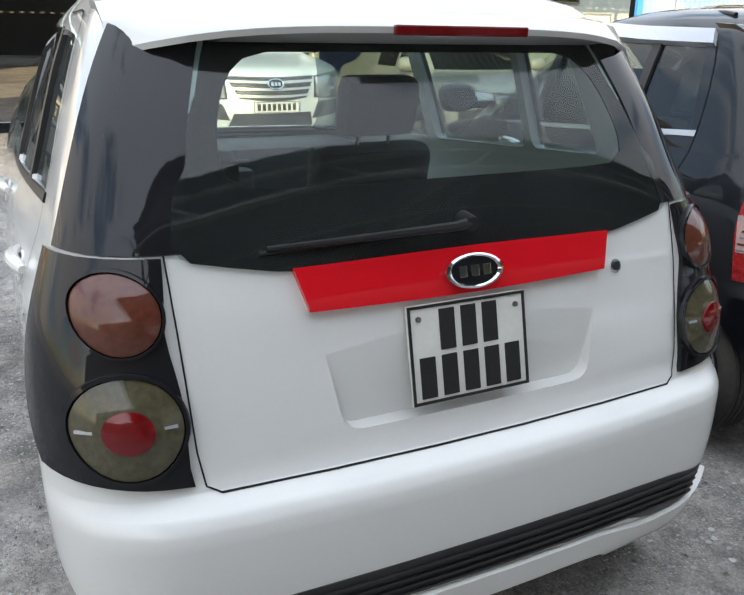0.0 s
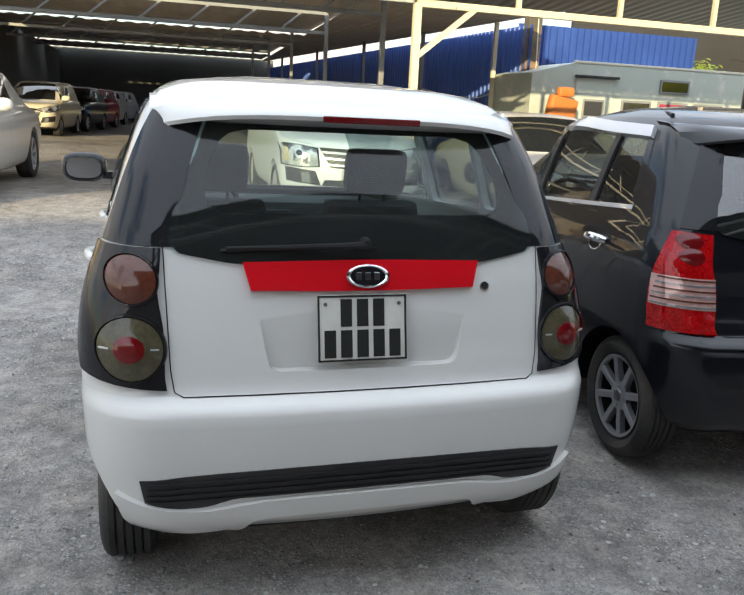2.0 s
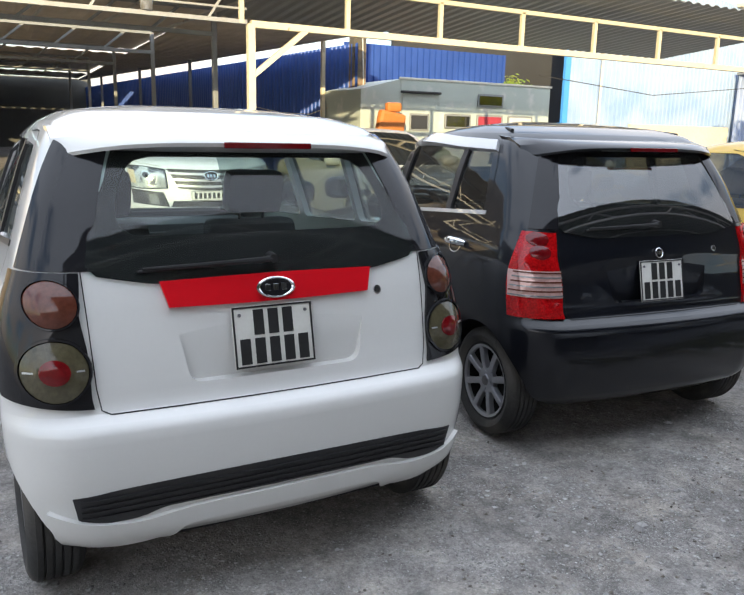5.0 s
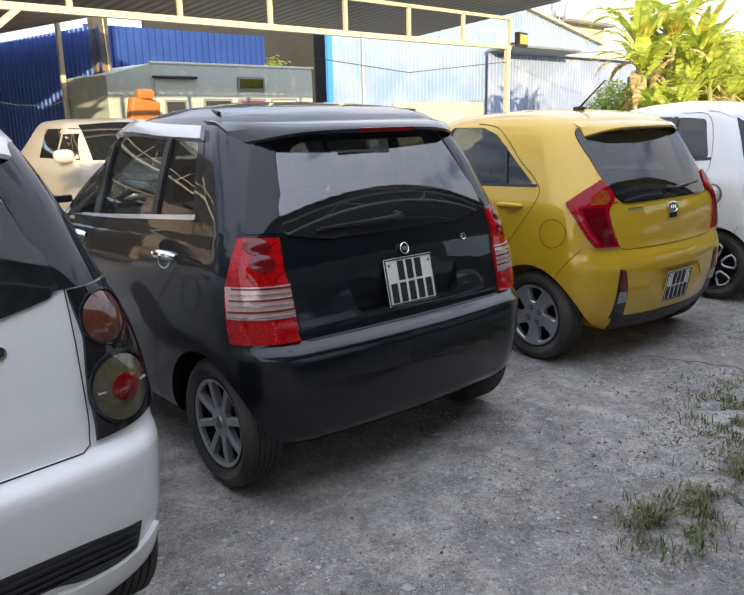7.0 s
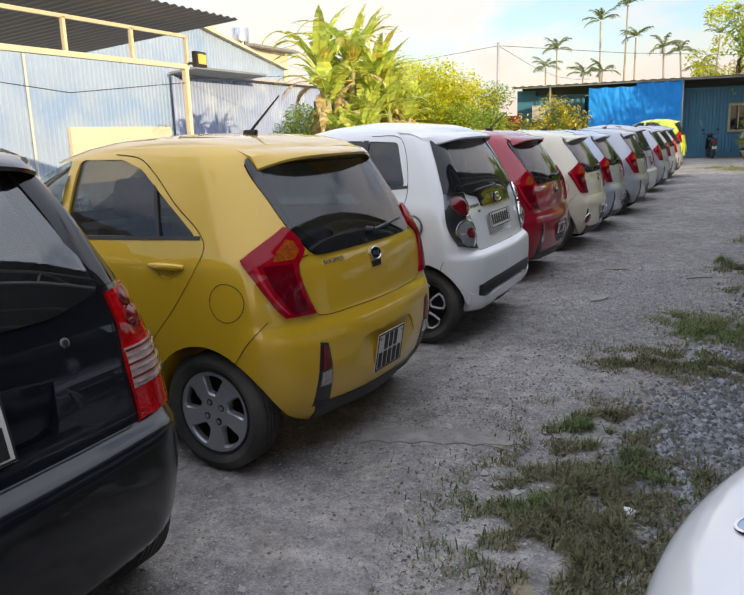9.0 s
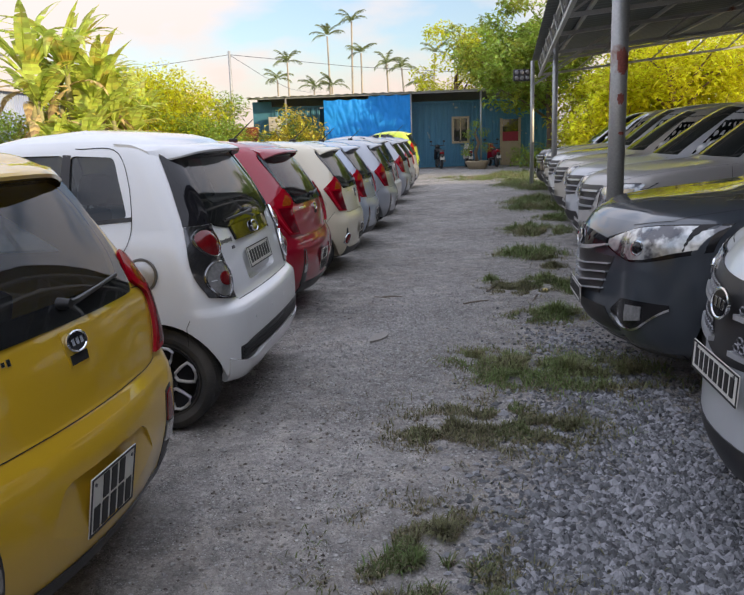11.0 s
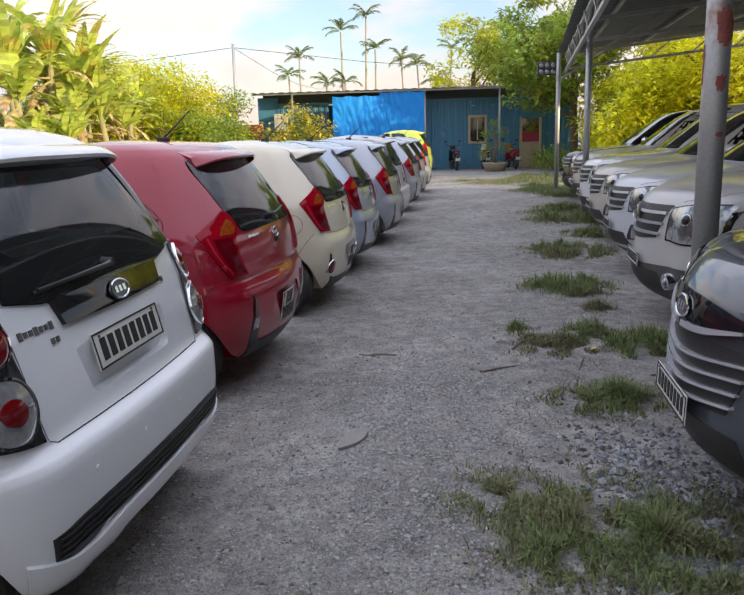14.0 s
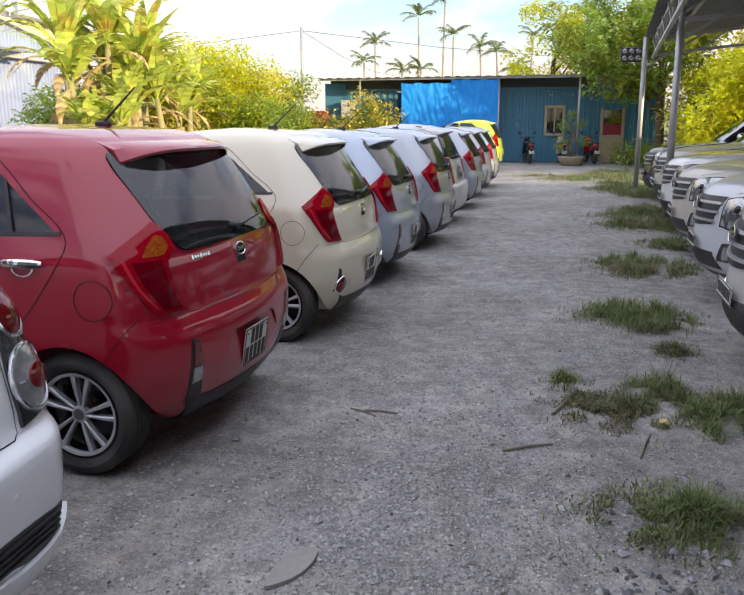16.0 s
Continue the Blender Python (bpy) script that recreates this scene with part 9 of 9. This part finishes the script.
part("bracket", box((0, 0.12, -0.05), (0.08, 0.24, 0.06)), M_PLASTIC, flood)
# added wall, out of view, keeps the low sun off lane and cars
tagged(part("wall_sun_block", box((-5, -11.9, 2.75), (44, 0.25, 5.5)), mat("unseen_wall_grey", (0.24, 0.22, 0.19), rough=0.9, vary=0.2, scale=0.5, fine=12, bump=0.2)), "added unseen wall behind the canopy that blocks the low sun", "wall", kind="structure")

wall(corrugated("wall_far_shed", (40.0, -12.9), (40.0, -19.0), 0.0, 4.4, M_PALEBLUE, 0.26, 0.035), "pale blue corrugated shed wall beyond the trees")


# ---- gravel, grass and litter on the lane ----
def gravel(name, patches, count, label, s0=0.012, s1=0.035, seed=3, material=M_STONE):
    """Loose stones as one mesh: squashed, turned blocks with cut corners."""
    rng = random.Random(seed)
    vs, fs = [], []
    base = [(1, 0, 0), (-1, 0, 0), (0, 1, 0), (0, -1, 0), (0, 0, 1), (0, 0, -0.6)]
    tri = [(0, 2, 4), (2, 1, 4), (1, 3, 4), (3, 0, 4), (2, 0, 5), (1, 2, 5), (3, 1, 5), (0, 3, 5)]
    wts = [p[4] for p in patches]
    for _ in range(count):
        x0, x1, y0, y1, _w = rng.choices(patches, wts)[0]
        x, y = rng.gauss((x0 + x1) / 2, (x1 - x0) / 4), rng.gauss((y0 + y1) / 2, (y1 - y0) / 4)
        s = s0 + (s1 - s0) * rng.random() ** 2.2
        a = rng.uniform(0, 6.3)
        c, d = math.cos(a), math.sin(a)
        sx, sy, sz = s * rng.uniform(0.7, 1.3), s * rng.uniform(0.6, 1.0), s * rng.uniform(0.4, 0.8)
        k = len(vs)
        z = hills(x, y)
        for bx, by, bz in base:
            px, py = bx * sx + rng.uniform(-0.25, 0.25) * s, by * sy + rng.uniform(-0.25, 0.25) * s
            vs.append((x + c * px - d * py, y + d * px + c * py, z + sz * 0.35 + bz * sz))
        fs += [tuple(k + i for i in f) for f in tri]
    o = obj(name, mesh_of(name, vs, fs), material)
    return tagged(o, label, "gravel", kind="stuff")


gravel("gravel", [(3.6, 7.6, -1.2, -0.1, 4.0), (4.4, 6.2, -0.5, 0.15, 1.6), (5.5, 9.0, -1.2, -0.4, 1.5)], 15000, "loose grey crushed stone beside the lane", 0.009, 0.029)
gravel("dark_gravel", [(3.6, 7.6, -1.2, -0.1, 4.0), (4.4, 6.2, -0.5, 0.15, 1.6), (5.5, 9.0, -1.2, -0.4, 1.5)], 15000, "dark stones that stand for the shaded gaps in the gravel", 0.008, 0.022, 31, M_DARKSTONE)
gravel("lane_gravel", [(7.6, 10.6, -0.4, 1.0, 1.0), (6.0, 9.0, -0.2, 1.2, 0.5), (-2.0, 1.0, 3.0, 8.0, 0.6)], 15000, "thin scatter of trodden grey gravel in the lane", 0.004, 0.015, 4, M_LANESTONE)
gravel("small_stones", [(-1.5, 14, -1.5, 1.8, 1.0), (5, 22, -1.5, 1.2, 1.0), (-4.0, 2.0, -1.0, 8.0, 0.5)], 46000, "scattered small stones on the dirt", 0.003, 0.011, 5, M_LANESTONE)
M_CLOD = mat("dirt_clod", (0.17, 0.15, 0.13), rough=0.95, vary=0.2, scale=20, fine=120, isl=0.4)
gravel("dirt_crumbs", [(-1.5, 14, -1.2, 1.6, 1.0), (1.0, 10.0, 0.2, 1.6, 1.0), (-3.0, 1.5, 2.0, 8.0, 0.5)], 6000, "dark crumbs of earth and debris on the dirt", 0.003, 0.012, 9, M_CLOD)
gravel("pebbles", [(0.0, 12, -1.0, 1.6, 1.0)], 600, "a few larger stones on the dirt", 0.010, 0.028, 7, M_LANESTONE)


def grass(name, tufts, label, seed=11, material=M_GRASS):
    """Tufts of thin blades as one mesh; each tuft: x, y, radius, blades, height."""
    rng = random.Random(seed)
    vs, fs = [], []
    for x, y, r, n, h in tufts:
        for _ in range(int(n * 4.6)):
            a, q = rng.uniform(0, 6.3), abs(rng.gauss(0, 0.68)) * r * 1.2
            bx, by = x + q * math.cos(a) * 1.1, y + q * math.sin(a)
            if noise.noise((bx * 7, by * 7, 1.7)) < -0.12:
                continue
            bz = hills(bx, by)
            ln = h * (0.25 + 0.85 * rng.random() ** 1.5) * (0.95 - 0.4 * min(1, q / r))
            d = rng.uniform(0, 6.3)
            lean = rng.uniform(0.25, 1.5)
            dx, dy = math.cos(d) * math.sin(lean), math.sin(d) * math.sin(lean)
            w = rng.uniform(0.0014, 0.0034)
            sx, sy = -math.sin(d) * w, math.cos(d) * w
            m = (bx + dx * ln * 0.5, by + dy * ln * 0.5, bz + ln * 0.55 * math.cos(lean * 0.6))
            e = (bx + dx * ln * 1.05, by + dy * ln * 1.05, bz + ln * 0.9 * math.cos(lean))
            k = len(vs)
            vs += [(bx - sx, by - sy, bz), (bx + sx, by + sy, bz), (m[0] + sx, m[1] + sy, m[2]), (m[0] - sx, m[1] - sy, m[2]), e]
            fs += [(k, k + 1, k + 2, k + 3), (k + 3, k + 2, k + 4)]
    o = obj(name, mesh_of(name, vs, fs), material)
    return tagged(o, label, "grass", kind="stuff")


LANE_TUFTS = [
    (9.42, -0.82, 0.14, 480, 0.20), (9.35, -0.70, 0.16, 300, 0.12), (9.40, -0.96, 0.12, 280, 0.16), (9.42, -0.55, 0.10, 160, 0.08),
    (8.2, -0.05, 0.16, 420, 0.11), (8.0, -0.32, 0.24, 900, 0.15), (7.85, -0.62, 0.26, 1100, 0.17), (7.8, -0.95, 0.24, 800, 0.15), (7.75, -0.2, 0.15, 400, 0.12), (7.65, -0.72, 0.22, 700, 0.15),
    (6.85, 0.33, 0.12, 260, 0.08), (6.97, 0.10, 0.20, 650, 0.11), (7.0, -0.14, 0.18, 500, 0.10), (6.9, -0.45, 0.20, 500, 0.09), (6.9, -0.28, 0.18, 350, 0.08),
    (5.6, 0.36, 0.18, 480, 0.09), (5.83, 0.26, 0.18, 420, 0.09), (5.35, 0.17, 0.22, 700, 0.10), (4.95, 0.30, 0.24, 800, 0.11), (4.65, 0.36, 0.24, 800, 0.11), (4.6, 0.14, 0.24, 700, 0.11), (5.05, 0.05, 0.24, 600, 0.10), (4.35, 0.2, 0.25, 600, 0.10), (5.2, -0.2, 0.2, 200, 0.08),
    (3.18, 0.40, 0.10, 160, 0.16), (3.47, 0.35, 0.08, 110, 0.14), (3.9, 0.3, 0.12, 160, 0.10), (11.05, -0.41, 0.07, 110, 0.14)]
# clumps with bare dirt between them: middle, half length and half width, blades, height
crng = random.Random(41)
for cx, cy, ca, cb, cn, ch in ((29.6, -1.45, 1.5, 1.1, 2600, 0.14), (25.6, -2.8, 2.3, 0.75, 9000, 0.24), (30.5, -3.2, 2.5, 0.9, 3600, 0.22), (19.5, -2.15, 1.65, 0.68, 8000, 0.22), (16.7, -2.05, 0.42, 0.30, 1300, 0.16), (15.05, -1.5, 0.52, 0.44, 3600, 0.18), (12.72, -1.03, 0.45, 0.38, 3000, 0.17), (10.5, -1.24, 0.30, 0.20, 1700, 0.16), (10.95, -0.96, 0.16, 0.16, 500, 0.14)):
    for _ in range(26):
        a_, q_ = crng.uniform(0, 6.3), crng.random() ** 0.5 * 0.92
        LANE_TUFTS.append((cx + ca * q_ * math.cos(a_), cy + cb * q_ * math.sin(a_), min(ca, cb) * 0.40, cn / 26 * 0.75, ch * crng.uniform(0.7, 1.5)))
BROWN_TUFTS = [(11.78, -1.2, 0.12, 260, 0.13), (10.5, -0.56, 0.15, 420, 0.10), (10.62, -0.72, 0.17, 420, 0.11), (10.3, -0.78, 0.14, 260, 0.08), (10.72, -0.48, 0.12, 200, 0.10), (10.75, -1.05, 0.16, 300, 0.12), (9.35, -0.6, 0.2, 300, 0.08)]
NEAR = [q for q in LANE_TUFTS if q[0] < 7.3]
grass("grass", [q for q in LANE_TUFTS if q[0] >= 7.3], "patchy green grass tufts beside the lane")
M_TIREDGRASS = mat("tired_grass", (0.155, 0.150, 0.075), rough=0.75, vary=0.2, scale=3, isl=0.5, second=((0.11, 0.15, 0.045), 0.52, 0.62, 2.2), transl=0.2)
grass("tired_grass", [(x, y, r * 1.35, n * 1.2, h) for x, y, r, n, h in NEAR] + BROWN_TUFTS, "trampled olive and brown grass on the gravel edge", 13, M_TIREDGRASS)
M_STRAW = mat("dry_grass", (0.25, 0.21, 0.14), rough=0.8, vary=0.2, isl=0.35)
grass("dry_grass", [(x, y, r * 1.4, n * (0.9 if x < 9 else 0.35), h * 0.5) for x, y, r, n, h in LANE_TUFTS + NEAR + BROWN_TUFTS * 2], "flattened dry straw among the grass", 12, M_STRAW)


def lying(name, label, cat, bm, material):
    return tagged(part(name, bm, material), label, cat)


M_STICK = mat("dry_stick", (0.20, 0.165, 0.13), rough=0.9, vary=0.2)
for a, b, r in (((9.94, -0.065), (10.055, -0.304), 0.008), ((10.227, -0.782), (9.943, -0.697), 0.007), ((10.452, -0.323), (10.758, -0.457), 0.009), ((10.37, 0.70), (10.35, 0.508), 0.008), ((10.40, 0.78), (10.30, 0.62), 0.005), ((5.2, 0.60), (5.28, 0.86), 0.004)):
    z = hills(*a) + r
    lying("stick", "dry grey stick lying on the dirt", "stick", tube([(a[0], a[1], z), ((a[0] + b[0]) / 2 + 0.01, (a[1] + b[1]) / 2, z + 0.004), (b[0], b[1], hills(*b) + r)], [r, r * 0.9, r * 0.6], 6), M_STICK)
M_SLAB = mat("sole_slab", (0.27, 0.25, 0.23), rough=0.85, vary=0.12, scale=8)


def sole():
    """A flat worn shoe sole."""
    bm = bmesh.new()
    n = 26
    c, d = Vector((8.82, 0.66, hills(8.82, 0.66) + 0.004)), Vector((0.23, -0.11, 0)).normalized()
    s = Vector((-d.y, d.x, 0))
    ring = []
    for i in range(n):
        a = 2 * math.pi * i / n
        u = math.cos(a)
        wv = 0.046 * math.sin(a) * (1.0 + 0.25 * u - 0.22 * math.cos(2 * a))
        ring.append(c + d * u * 0.145 + s * (wv + 0.008 * math.sin(u * 2)))
    lo = [bm.verts.new(v) for v in ring]
    hi = [bm.verts.new(v + Vector((0, 0, 0.014))) for v in ring]
    bm.faces.new(lo[::-1])
    bm.faces.new(hi)
    for i in range(n):
        bm.faces.new((lo[i], lo[(i + 1) % n], hi[(i + 1) % n], hi[i]))
    return bm


M_OLDSLAB = mat("old_concrete", (0.225, 0.208, 0.192), rough=0.95, vary=0.25, scale=9, fine=70, bump=0.4, second=((0.30, 0.28, 0.26), 0.5, 0.62, 6.0))


def broken_slab():
    """A worn strip of old concrete sunk into the dirt, its edges broken."""
    bm = bmesh.new()
    rng = random.Random(77)
    a, b = Vector((5.19, 1.44)), Vector((5.41, 0.62))
    d = (b - a).normalized()
    sd = Vector((-d.y, d.x))
    tops, lows = [], []
    n = 16
    for side in (-1, 1):
        for i in range(n + 1):
            p = a.lerp(b, (i if side < 0 else n - i) / n) + sd * side * (0.095 + rng.uniform(-0.035, 0.030)) + d * rng.uniform(-0.012, 0.012)
            z = hills(p.x, p.y)
            tops.append(bm.verts.new((p.x, p.y, z + 0.007)))
            lows.append(bm.verts.new((p.x + sd.x * side * 0.006, p.y + sd.y * side * 0.006, z - 0.02)))
    for i in range(n):
        bm.faces.new((tops[i], tops[i + 1], tops[2 * n - i], tops[2 * n + 1 - i]))
    m = len(tops)
    for i in range(m):
        bm.faces.new((tops[i], tops[(i + 1) % m], lows[(i + 1) % m], lows[i]))
    return bm


lying("concrete_strip", "worn strip of old concrete sunk in the dirt", "concrete slab", broken_slab(), M_OLDSLAB)
lying("shoe_sole", "worn grey shoe sole lying on the dirt", "shoe sole", sole(), M_SLAB)
M_PAPER = mat("crumpled_paper", (0.72, 0.73, 0.74), rough=0.7, vary=0.1)


def crumple(x, y, r, seed):
    bm = bmesh.new()
    bmesh.ops.create_icosphere(bm, subdivisions=2, radius=r)
    rng = random.Random(seed)
    for v in bm.verts:
        v.co *= rng.uniform(0.65, 1.15)
        v.co.z = max(-r * 0.5, v.co.z * 0.7)
        v.co += Vector((x, y, hills(x, y) + r * 0.5))
    return bm


lying("paper_scrap", "crumpled white paper scrap in the grass", "litter", crumple(4.77, 0.084, 0.035, 1), M_PAPER)
lying("leaf_scrap", "orange-brown dead leaf in the grass", "litter", crumple(10.39, -0.88, 0.03, 2), M_BANANADRY)
lying("card_scrap", "torn pale cardboard scrap in the grass", "litter", box((4.14, 0.38, hills(4.14, 0.38) + 0.006), (0.11, 0.07, 0.006), 0.002, Matrix.Rotation(0.5, 4, "Z")), M_STRAW)
